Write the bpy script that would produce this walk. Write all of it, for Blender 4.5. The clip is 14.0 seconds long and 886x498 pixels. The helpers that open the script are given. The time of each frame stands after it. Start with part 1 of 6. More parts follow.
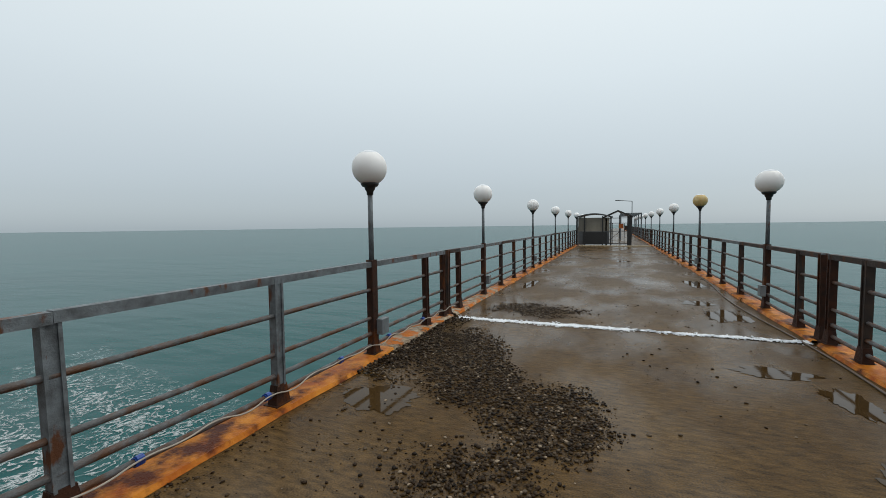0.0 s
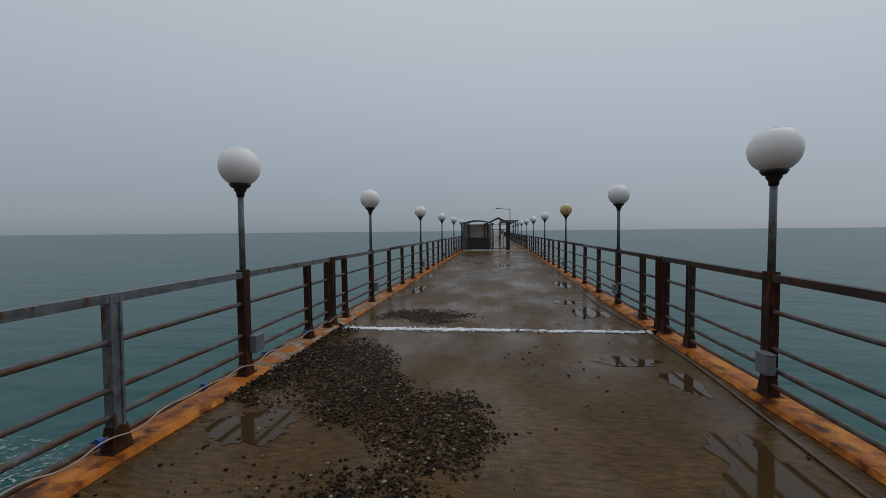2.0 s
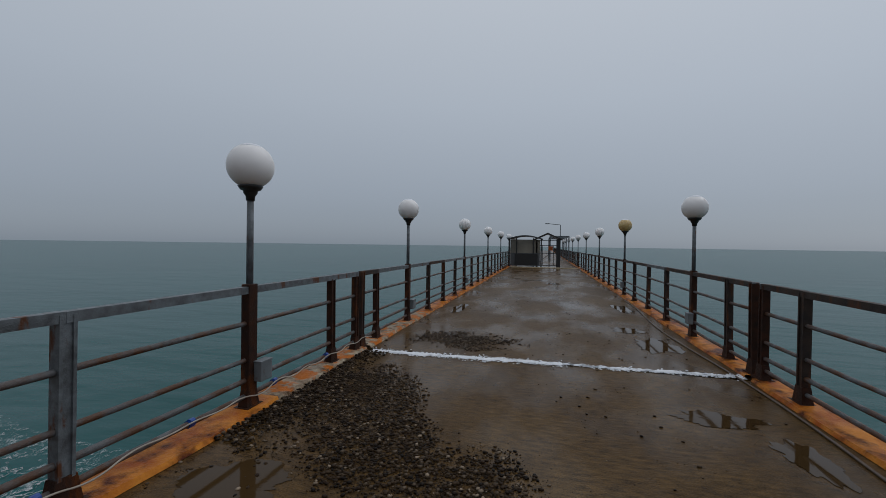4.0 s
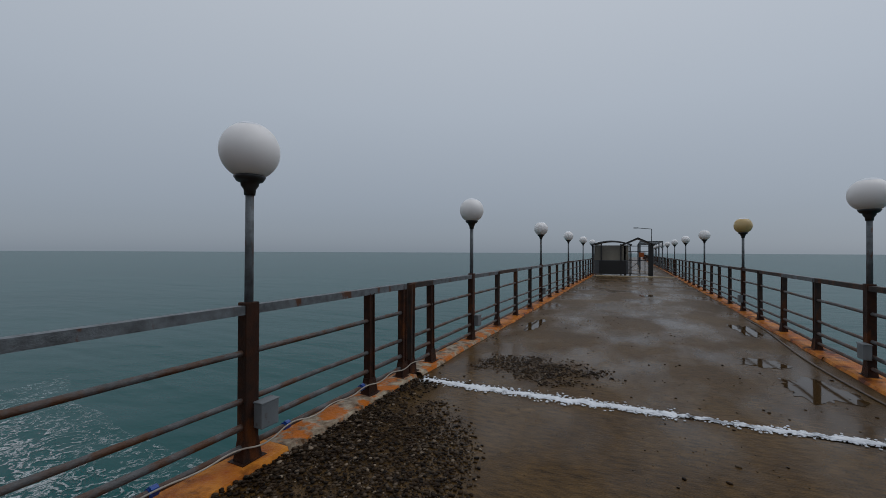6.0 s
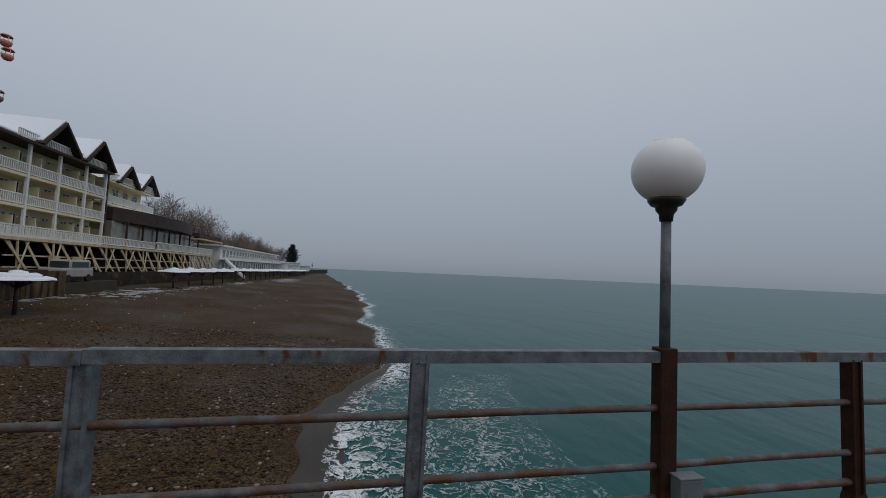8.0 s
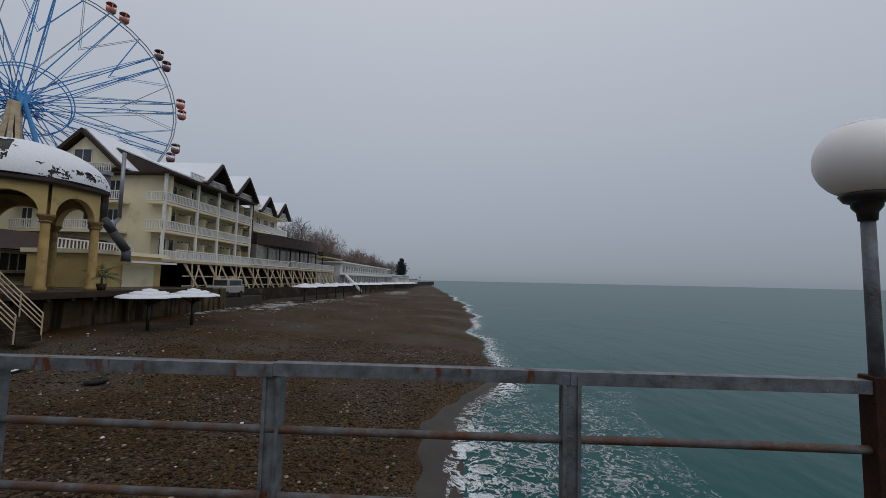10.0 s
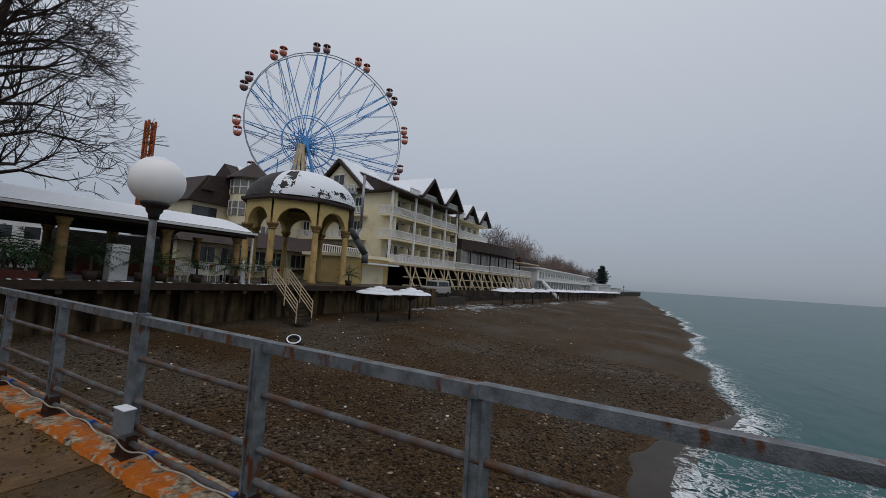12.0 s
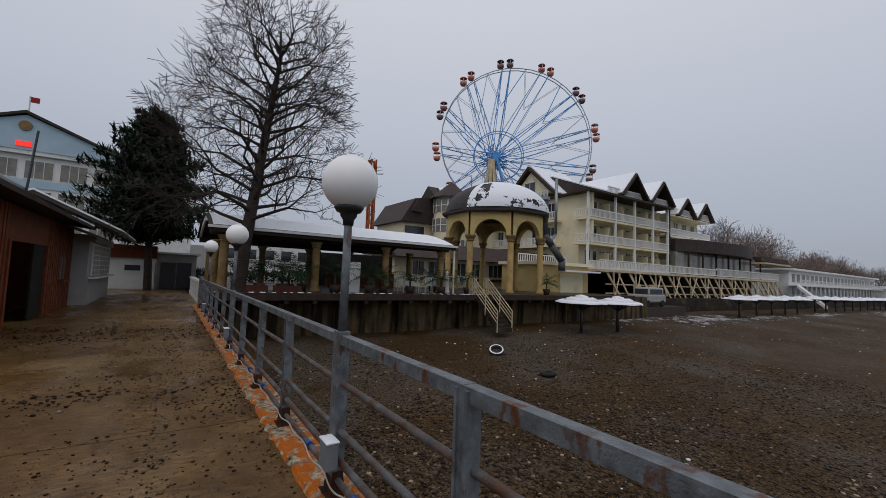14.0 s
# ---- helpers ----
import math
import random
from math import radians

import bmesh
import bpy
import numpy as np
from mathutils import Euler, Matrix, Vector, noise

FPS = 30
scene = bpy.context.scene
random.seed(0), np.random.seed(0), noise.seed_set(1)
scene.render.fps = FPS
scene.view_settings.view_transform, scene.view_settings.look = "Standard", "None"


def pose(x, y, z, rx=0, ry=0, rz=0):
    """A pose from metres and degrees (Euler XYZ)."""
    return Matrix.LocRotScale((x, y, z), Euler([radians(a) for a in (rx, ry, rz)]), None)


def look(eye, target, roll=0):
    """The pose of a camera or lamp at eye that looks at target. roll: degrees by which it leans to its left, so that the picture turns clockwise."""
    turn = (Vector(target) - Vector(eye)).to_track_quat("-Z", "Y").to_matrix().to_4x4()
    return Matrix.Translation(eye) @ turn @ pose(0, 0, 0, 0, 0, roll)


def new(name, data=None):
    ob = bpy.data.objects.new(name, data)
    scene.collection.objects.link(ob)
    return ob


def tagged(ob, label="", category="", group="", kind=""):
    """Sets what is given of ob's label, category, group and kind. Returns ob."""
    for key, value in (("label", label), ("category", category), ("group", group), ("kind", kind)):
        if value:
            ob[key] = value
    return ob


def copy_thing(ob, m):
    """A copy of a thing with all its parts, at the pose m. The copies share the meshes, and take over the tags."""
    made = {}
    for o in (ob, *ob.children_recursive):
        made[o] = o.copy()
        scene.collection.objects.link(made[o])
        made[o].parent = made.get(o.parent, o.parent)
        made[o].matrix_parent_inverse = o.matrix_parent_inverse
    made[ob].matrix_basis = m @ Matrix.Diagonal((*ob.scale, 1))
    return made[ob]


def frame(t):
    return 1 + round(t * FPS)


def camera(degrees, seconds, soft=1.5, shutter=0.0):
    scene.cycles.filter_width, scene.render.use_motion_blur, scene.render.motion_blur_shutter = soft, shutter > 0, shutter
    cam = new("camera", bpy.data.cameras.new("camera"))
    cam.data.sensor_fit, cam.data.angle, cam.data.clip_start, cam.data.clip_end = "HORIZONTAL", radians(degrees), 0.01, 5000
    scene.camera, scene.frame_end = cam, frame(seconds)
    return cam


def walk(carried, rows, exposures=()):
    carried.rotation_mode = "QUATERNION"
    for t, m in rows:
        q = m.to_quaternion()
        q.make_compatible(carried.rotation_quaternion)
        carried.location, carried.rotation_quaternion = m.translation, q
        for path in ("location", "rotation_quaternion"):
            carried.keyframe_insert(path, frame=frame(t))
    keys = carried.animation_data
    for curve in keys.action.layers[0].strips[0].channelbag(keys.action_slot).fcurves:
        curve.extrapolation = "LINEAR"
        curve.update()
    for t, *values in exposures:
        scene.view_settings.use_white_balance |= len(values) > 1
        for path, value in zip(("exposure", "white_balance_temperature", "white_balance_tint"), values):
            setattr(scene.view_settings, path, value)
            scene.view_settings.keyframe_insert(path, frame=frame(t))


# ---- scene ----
# ---- camera ----
cam = camera(94.9, 14.0, soft=0.7)
PATH = [
    (0.0, pose(0.096, -0.115, 1.492, 86.81, 0.77, 22.89)),
    (0.5, pose(0.098, -0.123, 1.496, 86.61, 0.67, 18.42)),
    (1.0, pose(0.105, -0.136, 1.511, 86.52, 0.65, 13.94)),
    (1.5, pose(0.045, -0.082, 1.508, 86.71, 0.73, 9.65)),
    (2.0, pose(0.087, 0.008, 1.499, 87.43, 0.53, 7.35)),
    (4.5, pose(0.033, 1.034, 1.484, 89.68, -0.78, 16.44)),
    (5.0, pose(-0.033, 1.321, 1.468, 89.87, -0.51, 18.72)),
    (5.5, pose(-0.061, 1.617, 1.455, 90.12, -0.44, 21.37)),
    (6.0, pose(-0.071, 1.865, 1.471, 90.43, -0.25, 24.90)),
    (6.5, pose(-0.166, 2.059, 1.459, 91.12, -0.06, 31.78)),
    (7.0, pose(-0.369, 2.058, 1.459, 92.32, -1.01, 49.87)),
    (7.5, pose(-0.405, 2.044, 1.482, 92.89, -2.47, 68.20)),
    (8.0, pose(-0.417, 2.058, 1.492, 93.44, -2.59, 77.48)),
    (10.5, pose(-0.452, 1.764, 1.538, 93.41, -2.32, 101.60)),
    (11.0, pose(-0.522, 1.675, 1.546, 92.40, -4.14, 114.53)),
    (11.5, pose(-0.640, 1.656, 1.533, 93.08, -4.02, 118.65)),
    (12.0, pose(-0.804, 1.668, 1.545, 94.06, -3.71, 119.12)),
    (12.5, pose(-1.003, 1.490, 1.539, 94.59, -3.42, 118.64)),
    (13.0, pose(-1.173, 1.360, 1.529, 94.88, -3.01, 121.06)),
    (13.5, pose(-1.383, 1.215, 1.555, 94.30, -3.04, 129.05)),
    (14.0, pose(-1.446, 0.824, 1.525, 93.86, -2.20, 146.03)),
]
walk(cam, PATH, exposures=[(0.0, 0.62, 6700, 6), (0.5, 0.26, 6650, 7), (1.0, 0.08, 6550, 8.5), (1.5, -0.04, 6500, 9), (2.0, -0.12, 6450, 10), (4.5, -0.2, 6300, 11.5), (8.0, -0.2, 6320, 12), (11.0, -0.08, 6420, 14.5), (12.5, 0.02, 6410, 13.5), (14.0, 0.08, 6490, 16)])

# ---- world and sun ----
world = bpy.data.worlds.new("overcast_sky")
scene.world = world
world.use_nodes = True
wn, wl = world.node_tree.nodes, world.node_tree.links
sky = wn.new("ShaderNodeTexSky")
sky.sky_type, sky.sun_disc = "NISHITA", False
sky.sun_elevation, sky.sun_rotation = radians(48), radians(55)
grey = wn.new("ShaderNodeHueSaturation")
grey.inputs["Saturation"].default_value = 0.25
grey.inputs["Value"].default_value = 0.16
coord = wn.new("ShaderNodeTexCoord")
sep = wn.new("ShaderNodeSeparateXYZ")
clouds = wn.new("ShaderNodeValToRGB")
cr = clouds.color_ramp
cr.elements[0].position, cr.elements[0].color = 0.0, (0.215, 0.258, 0.302, 1)
cr.elements[1].position, cr.elements[1].color = 1.0, (0.67, 0.695, 0.725, 1)
e = cr.elements.new(0.12); e.color = (0.290, 0.340, 0.396, 1)
e = cr.elements.new(0.32); e.color = (0.425, 0.480, 0.538, 1)
e = cr.elements.new(0.6); e.color = (0.575, 0.622, 0.668, 1)
layer = wn.new("ShaderNodeMix")
layer.data_type = "RGBA"
layer.inputs["Factor"].default_value = 0.9
wl.new(sky.outputs[0], grey.inputs["Color"])
wl.new(coord.outputs["Generated"], sep.inputs[0])
wl.new(sep.outputs["Z"], clouds.inputs[0])
wl.new(grey.outputs[0], layer.inputs["A"])
wl.new(clouds.outputs[0], layer.inputs["B"])
wl.new(layer.outputs["Result"], wn["Background"].inputs[0])
wn["Background"].inputs[1].default_value = 1.0
sun = new("sun", bpy.data.lights.new("sun", "SUN"))
sun.data.energy, sun.data.angle, sun.data.color = 0.5, radians(40), (1.0, 0.97, 0.93)
sun.matrix_world = look((30, 22, 60), (0, 0, 0))

# ---- materials ----
def material(name, base, second=None, scale=4.0, rough=0.6, rough2=None, metal=0.0, bump=0.0, bump_scale=60.0, stain=None, stain_scale=1.5, stain_at=(0.55, 0.65), vary=0.0, detail=6.0, coat=0.0, streak=None):
    """Two colours mixed by noise at one scale, a stain at another, fine relief by bump."""
    m = bpy.data.materials.new(name)
    m.use_nodes = True
    n, l = m.node_tree.nodes, m.node_tree.links
    b = n["Principled BSDF"]
    b.inputs["Metallic"].default_value = metal
    tc = n.new("ShaderNodeTexCoord")
    geo = n.new("ShaderNodeNewGeometry")

    def noise_tex(s, d=detail, r=0.6, stretch=None):
        t = n.new("ShaderNodeTexNoise")
        t.inputs["Scale"].default_value, t.inputs["Detail"].default_value, t.inputs["Roughness"].default_value = s, d, r
        l.new(geo.outputs["Position"], t.inputs["Vector"])
        if stretch:
            mp = n.new("ShaderNodeMapping")
            mp.inputs["Scale"].default_value = stretch
            l.new(geo.outputs["Position"], mp.inputs["Vector"])
            l.new(mp.outputs[0], t.inputs["Vector"])
        return t.outputs["Fac"]

    def ramp(fac, a, c):
        r = n.new("ShaderNodeMapRange")
        r.inputs["From Min"].default_value, r.inputs["From Max"].default_value = a, c
        l.new(fac, r.inputs["Value"])
        return r.outputs["Result"]

    def mix(fac, a, c):
        x = n.new("ShaderNodeMix")
        x.data_type = "RGBA"
        l.new(fac, x.inputs["Factor"])
        for sock, v in (("A", a), ("B", c)):
            if isinstance(v, tuple):
                x.inputs[sock].default_value = (*v, 1)
            else:
                l.new(v, x.inputs[sock])
        return x.outputs["Result"]

    fac = ramp(noise_tex(scale), 0.35, 0.65)
    col = mix(fac, base, second or tuple(c * 0.75 for c in base))
    if stain:
        sf = ramp(noise_tex(stain_scale, stretch=streak), *stain_at)
        col = mix(sf, col, stain)
    if vary:
        info = n.new("ShaderNodeObjectInfo")
        hsv = n.new("ShaderNodeHueSaturation")
        mr = n.new("ShaderNodeMapRange")
        mr.inputs["To Min"].default_value, mr.inputs["To Max"].default_value = 1 - vary, 1 + vary
        l.new(info.outputs["Random"], mr.inputs["Value"])
        l.new(mr.outputs["Result"], hsv.inputs["Value"])
        l.new(col, hsv.inputs["Color"])
        col = hsv.outputs[0]
    l.new(col, b.inputs["Base Color"])
    b.inputs["Roughness"].default_value = rough
    if rough >= 0.5 and not metal:
        b.inputs["Specular IOR Level"].default_value = 0.18
    b.inputs["Coat Weight"].default_value = coat
    if rough2 is not None:
        rr = n.new("ShaderNodeMapRange")
        rr.inputs["From Min"].default_value, rr.inputs["From Max"].default_value = 0.4, 0.6
        rr.inputs["To Min"].default_value, rr.inputs["To Max"].default_value = rough, rough2
        l.new(noise_tex(scale * 0.4), rr.inputs["Value"])
        l.new(rr.outputs["Result"], b.inputs["Roughness"])
    if bump:
        bp = n.new("ShaderNodeBump")
        bp.inputs["Strength"].default_value, bp.inputs["Distance"].default_value = bump, 0.02
        l.new(noise_tex(bump_scale, 4), bp.inputs["Height"])
        l.new(bp.outputs[0], b.inputs["Normal"])
    return m


RUST = (0.17, 0.055, 0.018)
STEEL = material("grey_painted_steel", (0.150, 0.170, 0.185), (0.060, 0.066, 0.070), 11, 0.42, 0.6, 0.0, 0.3, 90, stain=(0.085, 0.026, 0.006), stain_scale=5.5, stain_at=(0.57, 0.63), streak=(1.5, 1.5, 0.7))
DARK_STEEL = material("dark_rust_browned_steel", (0.052, 0.036, 0.028), (0.026, 0.022, 0.021), 9, 0.5, 0.6, 0.0, 0.35, 80, stain=(0.090, 0.034, 0.013), stain_scale=5.5, stain_at=(0.50, 0.64), streak=(1.6, 1.6, 0.35))
PIPE = material("rusty_pipe", (0.110, 0.115, 0.12), (0.050, 0.046, 0.044), 9, 0.45, 0.6, 0.0, 0.35, 90, stain=(0.075, 0.030, 0.011), stain_scale=6, stain_at=(0.44, 0.60))
RUSTED = material("rusted_steel", (0.052, 0.021, 0.012), (0.024, 0.015, 0.012), 12, 0.6, 0.4, 0.0, 0.4, 70, stain=(0.120, 0.038, 0.010), stain_scale=5, stain_at=(0.56, 0.70), streak=(1.5, 1.5, 0.6))
ORANGE = material("wet_orange_rust", (0.62, 0.235, 0.032), (0.34, 0.080, 0.010), 5, 0.5, 0.35, 0.0, 0.5, 50, stain=(0.085, 0.020, 0.007), stain_scale=3.4, stain_at=(0.50, 0.62))
KERB = material("rust_stained_kerb", (0.50, 0.42, 0.31), (0.10, 0.050, 0.022), 9, 0.6, 0.45, 0.0, 1.0, 26, stain=(0.50, 0.14, 0.013), stain_scale=5.0, stain_at=(0.47, 0.55))
BROKEN_KERB = material("broken_rusty_kerb", (0.52, 0.43, 0.30), (0.045, 0.026, 0.014), 15, 0.6, 0.45, 0.0, 1.0, 30, stain=(0.44, 0.115, 0.012), stain_scale=7.0, stain_at=(0.45, 0.53))
for m_ in (ORANGE, KERB, BROKEN_KERB, RUSTED):
    m_.node_tree.nodes["Principled BSDF"].inputs["Specular IOR Level"].default_value = 0.1
BLACK = material("black_metal", (0.014, 0.014, 0.015), (0.02, 0.02, 0.02), 20, 0.4)
GLOBE = material("white_globe", (0.88, 0.86, 0.85), (0.82, 0.80, 0.79), 2, 0.45, None, 0.0, 0.0)
GLOBE_OLD = material("yellowed_globe", (0.62, 0.47, 0.22), (0.55, 0.40, 0.18), 2, 0.35)
for m_ in (GLOBE, GLOBE_OLD):
    m_.node_tree.nodes["Principled BSDF"].inputs["Subsurface Weight"].default_value = 0.7
    m_.node_tree.nodes["Principled BSDF"].inputs["Subsurface Radius"].default_value = (0.25, 0.25, 0.25)
SNOW = material("wet_snow", (0.82, 0.84, 0.87), (0.72, 0.75, 0.79), 14, 0.7, None, 0.0, 0.6, 45)
BOX_STEEL = material("plain_grey_box_steel", (0.17, 0.19, 0.20), (0.13, 0.145, 0.155), 6, 0.45, None, 0.0, 0.15, 60, stain=(0.09, 0.07, 0.06), stain_scale=9, stain_at=(0.62, 0.72))
BLUE_TAPE = material("blue_tape", (0.01, 0.07, 0.32), (0.01, 0.05, 0.25), 20, 0.4)
CABLE = material("pale_cable", (0.42, 0.38, 0.32), (0.30, 0.26, 0.22), 9, 0.5)
CABLE_DARK = material("dark_cable", (0.12, 0.08, 0.05), (0.07, 0.05, 0.04), 9, 0.4)
STUCCO = material("cream_yellow_stucco", (0.74, 0.66, 0.46), (0.68, 0.60, 0.41), 0.6, 0.85, None, 0.0, 0.2, 25, stain=(0.46, 0.37, 0.20), stain_scale=0.35, stain_at=(0.58, 0.8))
OCHRE = material("ochre_pavilion_plaster", (0.56, 0.42, 0.18), (0.47, 0.34, 0.14), 0.9, 0.8, None, 0.0, 0.25, 25, stain=(0.24, 0.16, 0.07), stain_scale=0.8, stain_at=(0.58, 0.78))
COLUMN = material("weathered_ochre_column", (0.38, 0.265, 0.105), (0.27, 0.18, 0.07), 2, 0.8, None, 0.0, 0.35, 30, stain=(0.15, 0.095, 0.04), stain_scale=1.6, stain_at=(0.55, 0.75))
CAPITAL = material("brown_column_stone", (0.28, 0.18, 0.075), (0.19, 0.12, 0.05), 3, 0.8, None, 0.0, 0.4, 30)
WHITE = material("white_paint", (0.72, 0.72, 0.69), (0.64, 0.64, 0.62), 1.2, 0.6, None, 0.0, 0.1, 30, stain=(0.5, 0.49, 0.45), stain_scale=0.9, stain_at=(0.6, 0.8))
BEIGE = material("beige_painted_steel", (0.60, 0.50, 0.34), (0.42, 0.33, 0.21), 1.6, 0.6, None, 0.0, 0.2, 30)
TILE = material("brown_roof_tile", (0.060, 0.040, 0.034), (0.038, 0.028, 0.026), 1.5, 0.6, None, 0.0, 0.5, 9)
FASCIA = material("dark_wood_fascia", (0.05, 0.033, 0.022), (0.03, 0.02, 0.015), 3, 0.6)
DOME = material("dark_dome_shingle", (0.055, 0.05, 0.048), (0.035, 0.032, 0.032), 3, 0.6, None, 0.0, 0.6, 12)
DARK_WALL = material("dark_wet_concrete", (0.040, 0.029, 0.018), (0.014, 0.011, 0.009), 1.4, 0.75, None, 0.0, 0.5, 8, stain=(0.085, 0.066, 0.043), stain_scale=0.7, stain_at=(0.56, 0.66))
WOOD = material("red_brown_wood", (0.17, 0.042, 0.011), (0.10, 0.026, 0.008), 4, 0.55, None, 0.0, 0.3, 30, vary=0.15)
# Near-black: dark boards, and sheets that carry the shade of openings as colour.
DARK_WOOD_AND_SHADE = material("dark_wood_and_opening_shade", (0.012, 0.011, 0.011), (0.02, 0.016, 0.014), 3, 0.7)
SHUTTER = material("grey_white_shutter", (0.36, 0.35, 0.33), (0.30, 0.29, 0.28), 2, 0.6)
# Wheel blue and rim are lightened: snowy haze is put into the paint colour.
HAZED_BLUE_STEEL = material("hazed_blue_painted_steel", (0.10, 0.35, 0.72), (0.08, 0.28, 0.62), 0.5, 0.5)
PALE_STEEL = material("pale_blue_grey_steel", (0.40, 0.46, 0.53), (0.32, 0.38, 0.45), 0.5, 0.5)
# Gondola red is paled for haze over the distance.
HAZED_GONDOLA_RED = material("hazed_red_gondola", (0.62, 0.24, 0.17), (0.54, 0.18, 0.13), 2, 0.5)
GONDOLA_DARK = material("maroon_gondola", (0.30, 0.15, 0.145), (0.20, 0.11, 0.11), 2, 0.5)
RED_TOWER = material("orange_lattice_steel", (0.36, 0.09, 0.02), (0.27, 0.07, 0.02), 1, 0.6)
BARK = material("grey_brown_bark", (0.055, 0.042, 0.034), (0.030, 0.024, 0.02), 6, 0.85, None, 0.0, 0.6, 18)
TWIG = material("dark_twig", (0.042, 0.030, 0.024), (0.03, 0.022, 0.018), 6, 0.85)
# Far twigs are brown, paled because distance haze is put into the colour.
HAZED_TWIG = material("haze_paled_brown_twigs", (0.21, 0.155, 0.125), (0.15, 0.115, 0.10), 0.5, 0.9)
PINE = material("dark_pine_needles", (0.014, 0.028, 0.014), (0.022, 0.036, 0.018), 1.2, 0.7)
PALM = material("green_palm_leaf", (0.03, 0.06, 0.022), (0.02, 0.045, 0.018), 2, 0.55)
PALE_BLUE = material("pale_blue_wall", (0.42, 0.55, 0.63), (0.37, 0.49, 0.57), 0.4, 0.8)
GLASS = material("dark_window_glass", (0.03, 0.035, 0.04), (0.05, 0.055, 0.06), 0.8, 0.08)
CURTAIN = material("curtained_window_glass", (0.24, 0.22, 0.18), (0.15, 0.14, 0.12), 0.9, 0.12)
ZINC = material("galvanised_duct", (0.28, 0.29, 0.30), (0.20, 0.21, 0.22), 2, 0.4, None, 0.6)
DUCT = material("grey_duct", (0.10, 0.105, 0.11), (0.07, 0.073, 0.078), 2, 0.5)
RED_SIGN = bpy.data.materials.new("red_led_sign")
RED_SIGN.use_nodes = True
RED_SIGN.node_tree.nodes["Principled BSDF"].inputs["Base Color"].default_value = (0.6, 0.02, 0.01, 1)
RED_SIGN.node_tree.nodes["Principled BSDF"].inputs["Emission Color"].default_value = (1, 0.03, 0.02, 1)
RED_SIGN.node_tree.nodes["Principled BSDF"].inputs["Emission Strength"].default_value = 0.9
RED_CLOTH = material("red_cloth", (0.35, 0.03, 0.03), (0.28, 0.03, 0.03), 2, 0.8)
RUBBER = material("black_rubber", (0.016, 0.016, 0.017), (0.024, 0.024, 0.024), 9, 0.6)
FOAM_WHITE = (0.68, 0.72, 0.73)


def deck_material(name, base, second, worn, gloss):
    """Wet brown concrete with standing water where the surface dips."""
    m = material(name, base, second, 1.3, 0.34, None, 0.0, 0.0, stain=worn, stain_scale=0.45, stain_at=(0.47, 0.68))
    n, l = m.node_tree.nodes, m.node_tree.links
    b = n["Principled BSDF"]
    geo = n.new("ShaderNodeNewGeometry")
    big = n.new("ShaderNodeTexNoise")
    big.inputs["Scale"].default_value, big.inputs["Detail"].default_value = 0.62, 7
    mp = n.new("ShaderNodeMapping")
    mp.inputs["Scale"].default_value = (1.5, 0.8, 1)
    l.new(geo.outputs["Position"], mp.inputs["Vector"])
    l.new(mp.outputs[0], big.inputs["Vector"])
    wet = n.new("ShaderNodeMapRange")
    wet.inputs["From Min"].default_value, wet.inputs["From Max"].default_value = 0.43, 0.62
    wet.inputs["To Min"].default_value, wet.inputs["To Max"].default_value = 0.38, 0.17
    l.new(big.outputs["Fac"], wet.inputs["Value"])
    l.new(wet.outputs["Result"], b.inputs["Roughness"])
    sp = n.new("ShaderNodeMapRange")
    sp.inputs["From Min"].default_value, sp.inputs["From Max"].default_value = 0.17, 0.38
    sp.inputs["To Min"].default_value, sp.inputs["To Max"].default_value = gloss
    l.new(wet.outputs["Result"], sp.inputs["Value"])
    l.new(sp.outputs["Result"], b.inputs["Specular IOR Level"])
    fine = n.new("ShaderNodeTexNoise")
    fine.inputs["Scale"].default_value, fine.inputs["Detail"].default_value = 70, 5
    l.new(geo.outputs["Position"], fine.inputs["Vector"])
    st = n.new("ShaderNodeMapRange")
    st.inputs["From Min"].default_value, st.inputs["From Max"].default_value = 0.17, 0.38
    st.inputs["To Min"].default_value, st.inputs["To Max"].default_value = 0.12, 0.6
    l.new(wet.outputs["Result"], st.inputs["Value"])
    bp = n.new("ShaderNodeBump")
    bp.inputs["Distance"].default_value = 0.008
    l.new(st.outputs["Result"], bp.inputs["Strength"])
    l.new(fine.outputs["Fac"], bp.inputs["Height"])
    l.new(bp.outputs[0], b.inputs["Normal"])
    # brushed grain across the slab and fine sand
    old = b.inputs["Base Color"].links[0].from_socket
    grain_map = n.new("ShaderNodeMapping")
    grain_map.inputs["Scale"].default_value = (9, 26, 1)
    l.new(geo.outputs["Position"], grain_map.inputs["Vector"])
    grain = n.new("ShaderNodeTexNoise")
    grain.inputs["Scale"].default_value, grain.inputs["Detail"].default_value = 1.0, 4
    l.new(grain_map.outputs[0], grain.inputs["Vector"])
    sand = n.new("ShaderNodeTexNoise")
    sand.inputs["Scale"].default_value, sand.inputs["Detail"].default_value = 90, 5
    l.new(geo.outputs["Position"], sand.inputs["Vector"])
    both = n.new("ShaderNodeMath")
    both.operation = "ADD"
    l.new(grain.outputs["Fac"], both.inputs[0])
    l.new(sand.outputs["Fac"], both.inputs[1])
    val = n.new("ShaderNodeMapRange")
    val.inputs["From Min"].default_value, val.inputs["From Max"].default_value = 0.7, 1.3
    val.inputs["To Min"].default_value, val.inputs["To Max"].default_value = 0.35, 1.65
    l.new(both.outputs[0], val.inputs["Value"])
    hsv = n.new("ShaderNodeHueSaturation")
    l.new(old, hsv.inputs["Color"])
    l.new(val.outputs["Result"], hsv.inputs["Value"])
